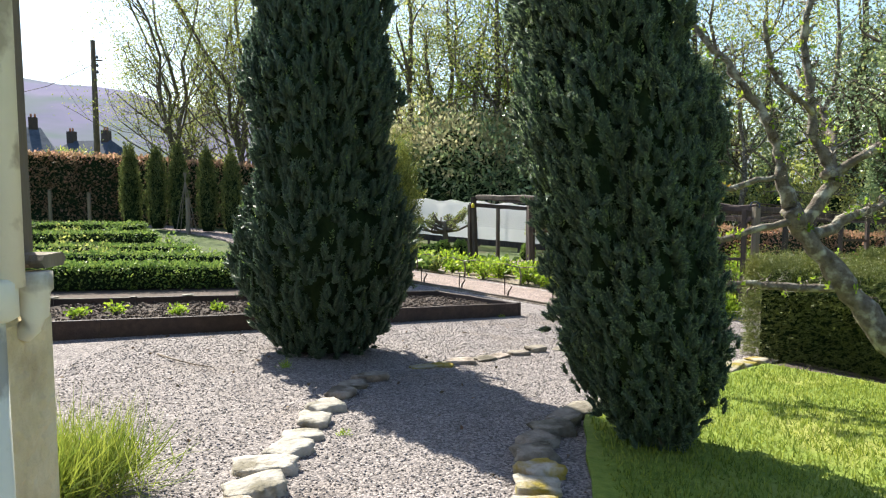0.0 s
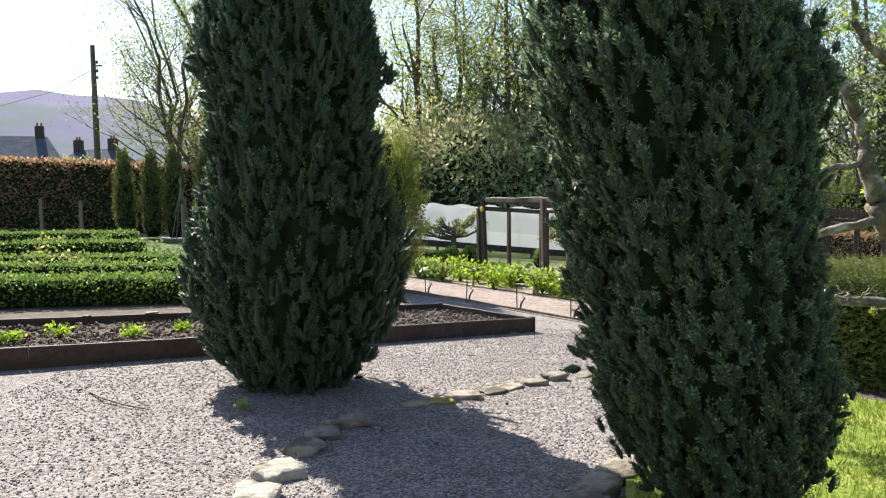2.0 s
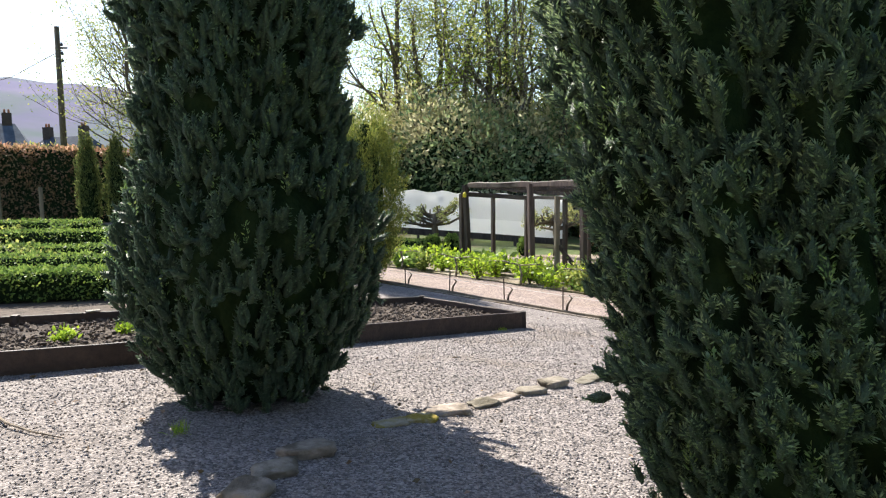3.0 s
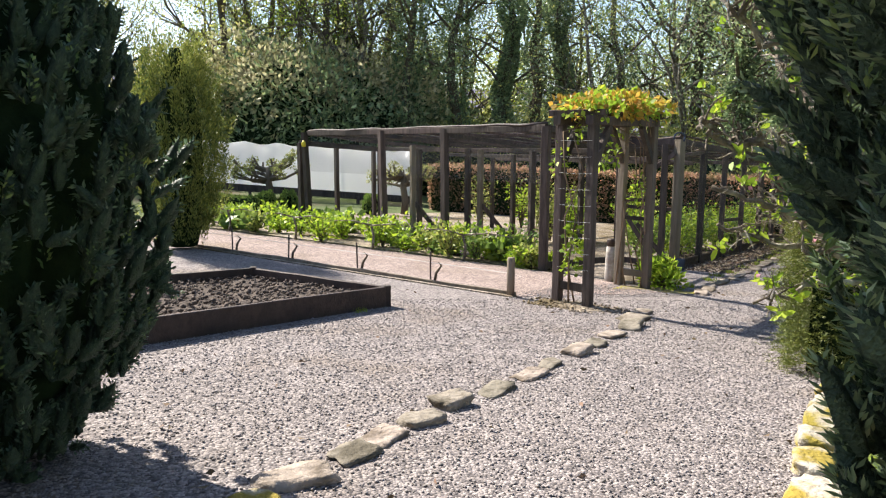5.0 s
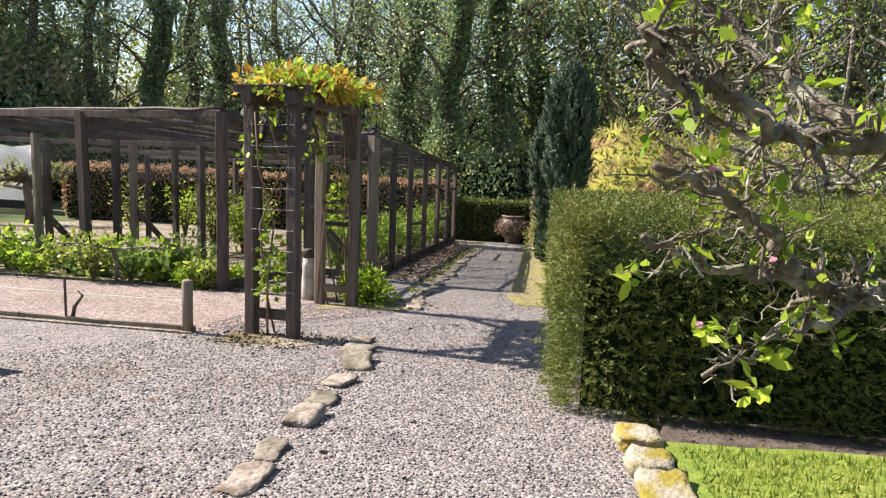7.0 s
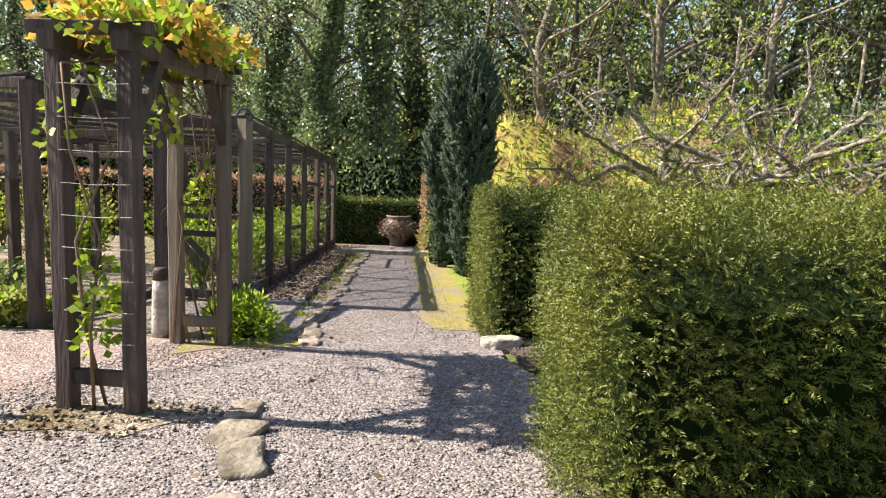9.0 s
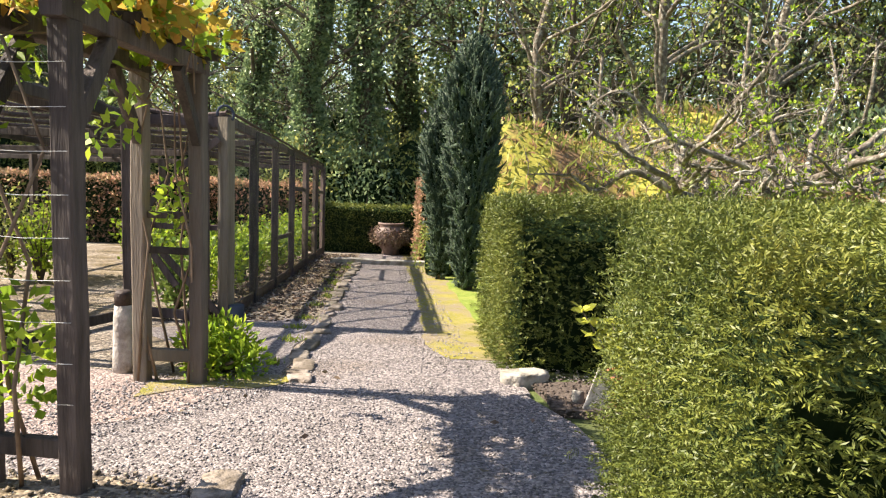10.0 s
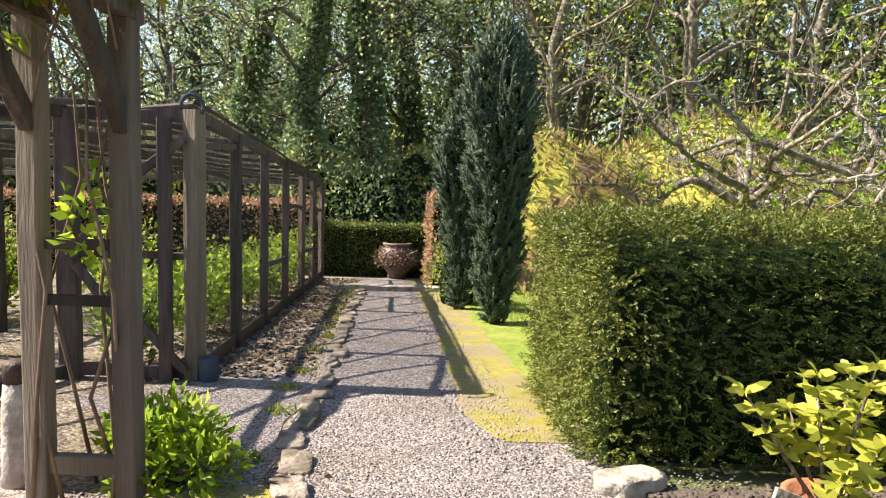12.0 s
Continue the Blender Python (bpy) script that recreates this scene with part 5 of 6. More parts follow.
arch()
x, y = 4.83, 14.5
obj("post_sleeve", Geo().add(*tube([(x, y, H(x, y) - 0.03), (x, y, H(x, y) + 0.1), (x, y, H(x, y) + 0.42), (x, y, H(x, y) + 0.52)], [0.085, 0.08, 0.07, 0.06], 16)).mesh("post_sleeve", True), M_SLEEVE, label="stained pale clay forcing pipe standing by the arch", category="pipe")
obj("sleeve_cap", Geo().add(*tube([(x, y, H(x, y) + 0.515), (x, y, H(x, y) + 0.6), (x, y, H(x, y) + 0.62)], [0.062, 0.062, 0.05], 16)).mesh("sleeve_cap", True), M_BOARD, label="dark timber end in the clay pipe", category="cap")
sheet("soil_patch", ragged([(2.95, 12.75), (3.3, 12.25), (3.85, 12.2), (3.75, 12.6), (3.3, 13.05)], 0.06, 0.12), 0.007, M_MIX, "bare brown soil round the arch posts", "soil")
obj("soil_crumbs", chips(300, within([(2.8, 12.8), (3.2, 12.1), (4.0, 12.1), (3.8, 12.7), (3.3, 13.2)], (2.7, 4.1, 12, 13.3)), 0.008, 0.028, 0.014, 0.7), M_MIX, label="brown crumbs of soil at the arch", category="soil", kind="stuff")
sheet("moss_patch", ragged([(4.55, 13.85), (5.2, 13.45), (5.7, 13.4), (5.45, 13.75), (4.8, 14.15)], 0.07, 0.15), 0.01, M_MOSS, "patch of yellow moss before the arch", "moss")
bush("geranium", 5.32, 14.05, 0.42, 0.34, 1500, 0.075, M_FRESH, "bright green mounded perennial at the arch post", "plant", core=False)

obj("hedge_crumbs", chips(1500, within([(3.65, 8.85), (5.95, 5.8), (8.4, 2.9), (9.0, 3.5), (6.2, 6.9), (4.3, 9.2)], (3.5, 9.2, 2.8, 9.4)), 0.005, 0.02, 0.02, 0.6), M_SOIL, label="dark crumbs of earth and twigs under the hedge", category="soil", kind="stuff")
obj("bed_crumbs", chips(2200, within([(6.1, 11.5), (6.85, 12.25), (8.5, 10.3), (7.6, 9.3)], (6, 8.7, 9.2, 12.4)), 0.006, 0.03, 0.026, 0.5), M_SOIL, label="brown crumbs of earth between the hedges", category="soil", kind="stuff")
# ---------- box garden on the left ----------
for k, (off, x0, ln) in enumerate(((0.3, 0.0, 13), (3.0, 0.4, 14), (5.6, 0.6, 15), (9.4, 0.5, 16), (12.5, 0.0, 17))):
    p = np.array([-2.6, 15.25]) + np.array([-0.6, 0.8]) * off - np.array([0.8, 0.6]) * x0
    q = p - np.array([0.8, 0.6]) * ln
    hedge("box_hedge", [tuple(p), tuple(q)], 0.75, 0.46, "low clipped box hedge round the vegetable plots", M_BOX, 800 if k == 0 else 400, 0.065, 0.038, 0.08, shaggy=0.06)
for k in range(34):
    off = R.choice([1.7, 4.3, 7.4, 11])
    p = np.array([-2.9, 15.4]) + np.array([-0.6, 0.8]) * (off + rnd(-0.5, 0.5)) - np.array([0.8, 0.6]) * rnd(0.3, 12)
    clump("plot_plant", p[0], p[1], rnd(0.3, 0.55), 0.5, 150, 0.12, 0.07, M_SPRING if k % 2 else M_BOX, "light green leafy crop between box hedges", "plant", "crops in the plots", 7)

CONE = [(0.05, 0.24), (0.4, 0.34), (1.2, 0.37), (2.0, 0.3), (2.6, 0.18), (3.05, 0.04)]


def cone_yew(x, y, h):
    t = thing("cone_yew", "slim clipped golden-green columnar yew", "yew", "row of columnar yews", (x, y, H(x, y)))
    # core with the column's inner shade in its colour
    part("inner_foliage", core_mesh("inner_foliage", [(z * h / 3.05, r * 0.82) for z, r in CONE], 14), M_INNERSHADE, t)
    rad = interp(CONE)
    part("foliage", quads_mesh("foliage", plumes(110, lambda z, a: rad(z * 3.05 / h), 0.05, h, 60, 0.45, 0.1, 0.1, 0.035)), M_CONE, t)


for d, px in ((29, 243), (29, 288), (29, 326), (28.5, 377), (28.5, 420)):
    cone_yew((px - 784) / 1269 * d - 0.07, 0.6 + d, 3.0 + rnd(-0.15, 0.2))
for k in range(2):
    p = np.array([-9.9 + k * 2.6, 28.6])
    t = thing("cane_wigwam", "tied wigwam of bare hazel poles", "plant support", "cane wigwams", (p[0], p[1], H(*p)))
    for j in range(5):
        a = j * 1.26
        part("cane", Geo().add(*tube([(0.4 * math.cos(a), 0.4 * math.sin(a), -0.02), (-0.06 * math.cos(a), -0.06 * math.sin(a), 2.3)], 0.016, 4)).mesh("cane"), M_GREYPOST, t)
for x, y in ((-13.6, 28.5), (-9.4, 27.4), (-15.6, 29.4)):
    obj("garden_post", Geo().add(*tube([(x, y, H(x, y) - 0.05), (x, y, H(x, y) + 1.35)], 0.07, 8)).mesh("garden_post"), M_GREYPOST, label="plain round timber post among the plots", category="post", group="garden posts")
hedge("beech_hedge", [(-27, 31.5), (-14, 33.5), (-4.5, 36.5)], 1.2, 3.0, "tall clipped copper beech hedge closing the garden", M_COPPER, 230, 0.15, 0.09, 0.15, shaggy=0.15)
for k in range(6):
    bush("golden_shrub", -19 + k * 2.4, 36.5 + k * 0.5, rnd(2.6, 3.6), 1.6, 1600, 0.16, M_FRESH if k % 2 else M_SPRING, "yellow-green shrub behind the beech hedge", "shrub", "shrubs behind the hedge")

# golden upright yew beside the red path
G2 = [(0.05, 0.35), (0.5, 0.52), (1.3, 0.62), (2.1, 0.55), (2.7, 0.38), (3.2, 0.12)]
t = thing("golden_yew", "upright golden-green yew by the red path", "yew", "", (-1.25, 17.6, H(-1.25, 17.6)))
# core coloured as the shade between the golden shoots
part("inner_foliage", core_mesh("inner_foliage", [(z, r * 0.6) for z, r in G2], 16), M_INNERSHADE, t)
rad2 = interp(G2)
part("foliage", quads_mesh("foliage", plumes(420, lambda z, a: rad2(z), 0.05, 2.9, 90, 0.6, 0.09, 0.06, 0.016, 0.5)), M_GOLDYEW, t)


# ---------- pole, house, hills ----------
def pole():
    x, y = -21.2, 45.5
    t = thing("utility_pole", "tall dark wooden utility pole with insulators", "pole", "", (x, y, H(x, y)))
    part("shaft", Geo().add(*tube([(0, 0, -0.2), (0, 0, 6), (0, 0, 10.6)], [0.19, 0.17, 0.14], 12)).mesh("shaft", True), M_BARK, t)
    part("crossarm", Geo().add(*beam((-0.1, 0, 9.4), (0.55, 0, 9.4), 0.08, 0.1)).mesh("crossarm"), M_TIMBER, t)
    for k, z in enumerate((8.7, 9.1, 9.6)):
        part("insulator", Geo().add(*tube([(0.22, 0, z - 0.1), (0.24, 0, z), (0.22, 0, z + 0.12)], [0.05, 0.08, 0.03], 8)).mesh("insulator", True), M_SLATE, t)
    part("cable", Geo().add(*tube([(0.25, 0, 9.3), (-5, 4, 8.4), (-13, 10, 8.1), (-24, 18, 9.0)], 0.025, 4)).mesh("cable"), M_BOARD, t)


pole()


def house(x, y, w, d, eave, ridge, turn, label):
    t = thing("house", label, "house", "", (x, y, H(x, y)))
    t.rotation_euler = (0, 0, radians(turn))
    part("wall", Geo().add(*beam((-w / 2 + 0.2, 0, eave / 2), (w / 2 - 0.2, 0, eave / 2), d - 0.6, eave, ch=0.02)).mesh("wall"), M_RENDER, t)
    e = 0.35
    V = [(-w / 2 - e, -d / 2 - e, eave - 0.1), (w / 2 + e, -d / 2 - e, eave - 0.1), (w / 2 + e, d / 2 + e, eave - 0.1), (-w / 2 - e, d / 2 + e, eave - 0.1), (-w / 2 + 1.5, 0, ridge), (w / 2 - 1.5, 0, ridge)]
    part("roof", Geo().add(V, [(0, 1, 5, 4), (1, 2, 5), (2, 3, 4, 5), (3, 0, 4), (3, 2, 1, 0)]).mesh("roof"), M_SLATE, t)
    for cx in (-w / 2 + 1.7, w / 2 - 2.2):
        c = part("chimney", Geo().add(*beam((cx, 0, ridge - 0.8), (cx, 0, ridge + 1.1), 0.9, 0.7, ch=0.02)).mesh("chimney"), M_BOARD, t)
        for j in (-0.2, 0.2):
            part("chimney_pot", Geo().add(*tube([(cx + j, 0, ridge + 1.05), (cx + j, 0, ridge + 1.5)], [0.13, 0.1], 8)).mesh("chimney_pot", True), M_TERRA, c)
    for k in range(3):
        wx = -w / 2 + w * (k + 0.5) / 3
        part("window", Geo().add(*beam((wx - 0.5, -d / 2 + 0.27, eave * 0.6), (wx + 0.5, -d / 2 + 0.27, eave * 0.6), 0.06, 1.2)).mesh("window"), M_SLATE, t)


house(-48.6, 80, 12, 8, 4.9, 8.0, 25, "slate-roofed house beyond the garden hedge")
house(-40, 84, 9, 7, 4.0, 6.9, -20, "low slate-roofed outbuilding with pale gable")


def hills():
    n = 60
    V, F = [], []
    for i in range(n + 1):
        a = radians(-75 + 130 * i / n)
        bx, by = math.sin(a), math.cos(a)
        deg = math.degrees(a)
        hgt = 60 + 50 * math.exp(-((deg + 29) / 11) ** 2) + 20 * math.exp(-((deg + 12) / 8) ** 2) + 9 * noise.noise(Vector((i * 0.31, 0, 0))) + 4 * noise.noise(Vector((i * 0.9, 4, 0)))
        for d, k in ((420, -0.1), (560, 0.35), (700, 0.72), (830, 1.0), (1000, 0.9), (1300, 0.0)):
            V.append((bx * d, by * d, -4 + hgt * k * (1 + 0.07 * noise.noise(Vector((i * 0.5, d * 0.01, 2))))))
    for i in range(n):
        for j in range(5):
            F.append((i * 6 + j, i * 6 + j + 1, (i + 1) * 6 + j + 1, (i + 1) * 6 + j))
    obj("hills", Geo().add(V, F).mesh("hills", True), M_HAZEHILL, label="heathery purple hills on the skyline, blue distance haze painted in", category="hill", kind="structure")


hills()


# ---------- polytunnel ----------
def tunnel():
    p, q = np.array([-9.0, 38.5]), np.array([6.2, 36.2])
    t = thing("polytunnel", "long white polythene tunnel with a dark base board", "polytunnel")
    d = unit(q - p)
    s = np.array([d[1], -d[0]])
    n, m = 46, 14
    V = []
    for i in range(n + 1):
        c = p + (q - p) * i / n
        sag = 0.05 * math.cos(i / n * math.pi * 2 * 11)
        for j in range(m + 1):
            a = math.pi * j / m
            rr = 1.5 + sag * math.sin(a) + 0.02 * noise.noise(Vector((i * 0.7, j * 0.9, 0)))
            xy = c + s * rr * math.cos(a)
            V.append((xy[0], xy[1], H(*c) + 0.35 + 1.3 * rr * math.sin(a)))
    w = m + 1
    F = [(i * w + j, i * w + j + 1, (i + 1) * w + j + 1, (i + 1) * w + j) for i in range(n) for j in range(m)]
    F += [tuple(range(w)), tuple(n * w + j for j in range(w))[::-1]]
    part("cover", Geo().add(V, F).mesh("cover", True), M_PLASTIC, t, "taut white translucent polythene")
    for sg in (-1, 1):
        a, b = p + s * 1.5 * sg, q + s * 1.5 * sg
        part("base_board", Geo().add(*beam((*a, H(*a) + 0.25), (*b, H(*b) + 0.25), 0.06, 0.28)).mesh("base_board"), M_TIMBER, t)
        for k in range(8):
            c = a + (b - a) * k / 7
            part("foot_post", Geo().add(*beam((*c, H(*c) - 0.05), (*c, H(*c) + 0.3), 0.12, 0.12)).mesh("foot_post"), M_TIMBER, t)
    for k in range(12):
        c = p + (q - p) * k / 11
        pts = [(*(c + s * 1.49 * math.cos(a)), H(*c) + 0.35 + 1.3 * 1.49 * math.sin(a)) for a in np.linspace(0, math.pi, 11)]
        part("hoop", Geo().add(*tube(pts, 0.02, 5)).mesh("hoop", True), M_WIRE, t)


tunnel()


# pollarded espalier trees, box balls
def pollard(x, y, h, label):
    t = thing("pollard_tree", label, "tree", "pollarded trees", (x, y, H(x, y)))
    g, knobs = Geo(), []
    g.add(*tube([(0, 0, -0.05), (0.04, 0, h * 0.25), (-0.03, 0, h * 0.5), (0.02, 0, h * 0.7)], [0.14, 0.12, 0.11, 0.09], 8))
    for k in range(13):
        a = k * 2.4 + rnd(-0.3, 0.3)
        e = rnd(0.55, 1.05)
        z0 = h * rnd(0.42, 0.7)
        z1 = h * (0.5 + 0.5 * (1.1 - e) + rnd(-0.06, 0.1))
        q = np.array([e * math.cos(a) * 1.1, e * math.sin(a) * 0.6, z1])
        m = np.array([q[0] * 0.5, q[1] * 0.5, z0 + (z1 - z0) * 0.25 + rnd(-0.05, 0.08)])
        f = q + np.array([rnd(-0.2, 0.2), rnd(-0.1, 0.1), rnd(0.12, 0.25)])
        g.add(*tube([(0, 0, z0), tuple(m), tuple(q), tuple(f)], [0.06, 0.045, 0.04, 0.045], 6))
        g.add(*tube([tuple(m), tuple(m + np.array([rnd(-0.2, 0.2), rnd(-0.1, 0.1), rnd(0.2, 0.3)]))], [0.035, 0.03], 5))
        knobs += [tuple(f), tuple(q)]
    part("branching", g.mesh("branching", True), M_BARK, t)
    part("foliage", quads_mesh("foliage", np.concatenate([blob_leaves(60, k, (0.15, 0.13, 0.12), 0.075, 0.045, 0.5, 0.3) for k in knobs])), M_OLIVE, t)


pollard(0.2, 28.3, 1.95, "knobbly pollarded tree before the white tunnel")
pollard(4.6, 29.0, 1.9, "knobbly pollarded tree behind the fruit cage")
for x, y, h in ((-1.9, 27.5, 0.6), (0.1, 27.0, 0.62), (0.75, 27.4, 0.66), (3.4, 28.4, 0.6)):
    t = thing("box_ball", "small clipped egg-shaped box bush", "topiary", "box balls", (x, y, H(x, y)))
    pr = [(0.02, 0.18), (0.2 * h, 0.28), (0.5 * h, 0.3), (0.8 * h, 0.2), (h, 0.05)]
    # core carrying the ball's inner shade as colour
    part("inner_foliage", core_mesh("inner_foliage", [(z, r * 0.85) for z, r in pr], 12), M_INNERSHADE, t)
    f = interp(pr)
    part("foliage", quads_mesh("foliage", plumes(60, lambda z, a: f(z), 0.02, h * 0.95, 30, 0.12, 0.05, 0.06, 0.035)), M_BOX, t)
hedge("low_hedge", [(-0.2, 26.9), (-2.6, 28.2)], 0.5, 0.5, "low dark box edging before the tunnel", M_BOX, 260, 0.1, 0.05, 0.08)
hedge("beech_hedge", [(15.2, 23.9), (11, 29), (6.4, 32.4)], 0.9, 1.75, "bronze-leaved beech hedge behind the fruit cage", M_COPPER, 420, 0.1, 0.06, 0.12, shaggy=0.12)

# ---------- end of the straight path ----------
hedge("back_hedge", [(14.6, 24.6), (17.6, 20.8)], 0.8, 1.28, "dark clipped hedge closing the path's far end", M_HEDGE, 900, 0.07, 0.025, 0.08, shaggy=0.05)
hedge("beech_pillar", [(14.75, 19.55), (15.6, 20.3)], 0.55, 1.95, "narrow copper beech hedge end beside the path", M_COPPER, 900, 0.08, 0.05, 0.1, shaggy=0.1)


def urn(x, y):
    t = thing("garden_urn", "large squat stone urn ringed with dry foliage", "urn", "", (x, y, H(x, y)))
    pr = [(0, 0.2), (0.05, 0.24), (0.12, 0.22), (0.35, 0.42), (0.55, 0.46), (0.7, 0.38), (0.76, 0.3), (0.8, 0.34), (0.84, 0.35), (0.85, 0.3), (0.78, 0.26)]
    part("bowl", core_mesh("bowl", pr, 24, 0.0), M_URN, t)
    part("dry_foliage", quads_mesh("dry_foliage", blob_leaves(1500, (0, 0, 0.5), (0.55, 0.55, 0.26), 0.1, 0.03, 0.1, 0.85)), M_DRY, t, "brown dry stems wrapped round the urn")
    part("sprout", quads_mesh("sprout", blob_leaves(90, (0.3, 0.1, 0.8), (0.16, 0.16, 0.14), 0.09, 0.05, 0.6, 0.3)), M_FRESH, t)


urn(16.1, 21.95)
u, v = leg(10.6, -0.6), leg(10.4, 2.0)
obj("path_kerb", Geo().add(*beam((*u, H(*u) + 0.04), (*v, H(*v) + 0.04), 0.22, 0.12, wob=0.02)).mesh("path_kerb"), M_RUBBLE, label="low stone kerb across the path's far end", category="kerb")


def columnar(x, y, h, r, label):
    t = thing("columnar_juniper", label, "conifer", "columnar conifers", (x, y, H(x, y)))
    pr = [(0.1, r * 0.35), (0.12 * h, r * 0.55), (0.3 * h, r * 0.68), (0.55 * h, r * 0.95), (0.75 * h, r), (0.9 * h, r * 0.6), (h, 0.05)]
    f = interp(pr)
    part("trunk", Geo().add(*tube([(0, 0, -0.05), (0, 0, h * 0.6)], [0.09, 0.04], 8)).mesh("trunk", True), M_BARK, t)
    # core painted as the shade behind the sprays
    part("inner_foliage", core_mesh("inner_foliage", [(z, q * 0.75) for z, q in pr], 16, 0.15), M_INNERSHADE, t)
    body, q = brushes(int(190 * h), lambda z, a: f(z) * (1.02 + 0.5 * noise.noise(Vector((math.cos(a) * 1.5 + x, math.sin(a) * 1.5, z * 1.3)))), 0.1, h * 0.97, 2, 16, 0.26, 0.05, 0.014, 0.035)
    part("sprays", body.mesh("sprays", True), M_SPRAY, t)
    part("foliage", quads_mesh("foliage", q), M_YEWBLUE, t)


M_YEWBLUE = mat("juniper_needles", (0.085, 0.135, 0.085), (0.17, 0.23, 0.135), 0.5, 3, vary=0.5, by="island", trans=0.25)
CY1, CY2 = (11.46, 16.13), (12.4, 17.4)
columnar(CY1[0], CY1[1], 4.05, 0.43, "tall blue-green columnar juniper beside the path")
columnar(CY2[0], CY2[1], 3.4, 0.36, "second blue-green columnar juniper, a little shorter")
bush("golden_shrub", 13.0, 17.9, 1.3, 0.55, 1500, 0.08, M_SPRING, "yellow-green rounded shrub on the verge", "shrub")

# ---------- lawn grass ----------
def blades(n, poly, window, h, lift, w=0.006):
    XY = within(poly, window)(n)
    Z = np.array([H(a, b) for a, b in XY]) + lift
    P = np.column_stack([XY, Z])
    D = R.normal(size=(n, 3)) * 0.35 + np.array([0, 0, 1])
    S = unit(np.cross(D, R.normal(size=(n, 3)))) * w
    return quads_mesh("blades", np.stack([P - S, P + S, P + D * h * R.uniform(0.4, 1.2, n)[:, None]], 1), 3)


LAWN = [(0.85, 3.6), (0.98, 4.9), (1.15, 6.4), (2.85, 7.95), (3.82, 8.95), (4.63, 8.2), (6.2, 6.2), (8.9, 2.9), (9, 0.5), (3.5, 0.5)]
obj("lawn_grass", blades(72000, LAWN, (0.8, 9, 0.5, 9.3), 0.045, 0.048), M_BLADE, label="short bright blades of lawn grass", category="grass", kind="stuff")
obj("verge_grass", blades(9000, [leg(1.2, 2.35), leg(10, 2.1), leg(10, 3.2), leg(1.8, 3.2)], (5, 18, 9, 22), 0.03, 0.016, 0.005), M_BLADE, label="thin mossy grass on the verge", category="grass", kind="stuff")
for x, y, h, r, n, g in ((-1.95, 4.35, 0.5, 0.5, 1100, "tufts"), (-2.15, 4.0, 0.6, 0.5, 1100, "tufts"), (-1.6, 7.6, 0.1, 0.1, 90, "tufts"), (-0.75, 5.55, 0.06, 0.1, 60, "tufts"), (0.95, 12.2, 0.06, 0.12, 60, "tufts"), (-1.75, 3.9, 0.12, 0.2, 120, "tufts")):
    t = thing("grass_tuft", "arching green grass tuft at the edge of the gravel", "grass", "grass tufts", (x, y, H(x, y)))
    D = R.normal(size=(n, 3)) * 0.5 + np.array([0, 0, 1])
    P = np.column_stack([R.normal(size=(n, 2)) * r * 0.25, np.zeros(n)])
    part("tuft_growth", quads_mesh("tuft_growth", leaves(P, D, h * R.uniform(0.5, 1.1, n), 0.004 + h * 0.004)), M_BLADE if h > 0.2 else M_FRESH, t)

# ---------- gnarled apple trees ----------
def spurs(g, tips, path, rad, n, ln):
    """Short crooked side shoots along a limb."""
    path = np.array(path, float)
    for _ in range(n):
        k = R.uniform(0.15, 1.0) * (len(path) - 1)
        i = min(int(k), len(path) - 2)
        p = path[i] + (path[i + 1] - path[i]) * (k - i)
        grow(g, tips, p, unit(R.normal(size=3) + np.array([0, 0, 0.5])), ln * rnd(0.5, 1.3), min(0.014, 0.5 * rad) * rnd(0.5, 1.0), R.randint(0, 3), 0.5, 0.05, (1, 3), 0.7)


def smooth(path, k=5):
    path = np.array(path, float)
    t = np.linspace(0, len(path) - 1, (len(path) - 1) * k + 1)
    P = np.column_stack([np.interp(t, range(len(path)), path[:, i]) for i in range(3)])
    for _ in range(2):
        P[1:-1] = (P[:-2] + P[1:-1] * 2 + P[2:]) / 4
    return P + R.normal(size=P.shape) * 0.012


def apple_tree(limbs, label, nspur, leaf_n, ln=0.35, leaf=0.055):
    t = thing("apple_tree", label, "tree", "old apple trees")
    g, tips = Geo(), []
    for path, r0, r1 in limbs:
        P = smooth(path)
        g.add(*tube(P, np.linspace(r0, r1, len(P)) * (1 + 0.12 * R.normal(size=len(P))), 9))
        spurs(g, tips, P, (r0 + r1) / 2, int(nspur * 1.4 * np.linalg.norm(P[-1] - P[0])), ln)
    part("branching", g.mesh("branching", True), M_LICHEN, t, "crooked lichen-crusted limbs")
    T = np.array(tips)
    T = T[R.randint(0, len(T), leaf_n // 5)]
    T = np.repeat(T, 5, 0)
    part("foliage", quads_mesh("foliage", broad_leaves(T + R.normal(size=T.shape) * 0.012, R.normal(size=T.shape) + np.array([0, 0, 0.5]), leaf * R.uniform(0.5, 1.2, len(T)), leaf * 0.42), 6), M_FRESH, t, "fresh yellow-green opening leaves")
    B2 = T[R.randint(0, len(T), 40)]
    part("blossom", quads_mesh("blossom", leaves(B2 + R.normal(size=B2.shape) * 0.015, R.normal(size=B2.shape), 0.025, 0.022)), M_PINK, t, "pink blossom buds")
    return t


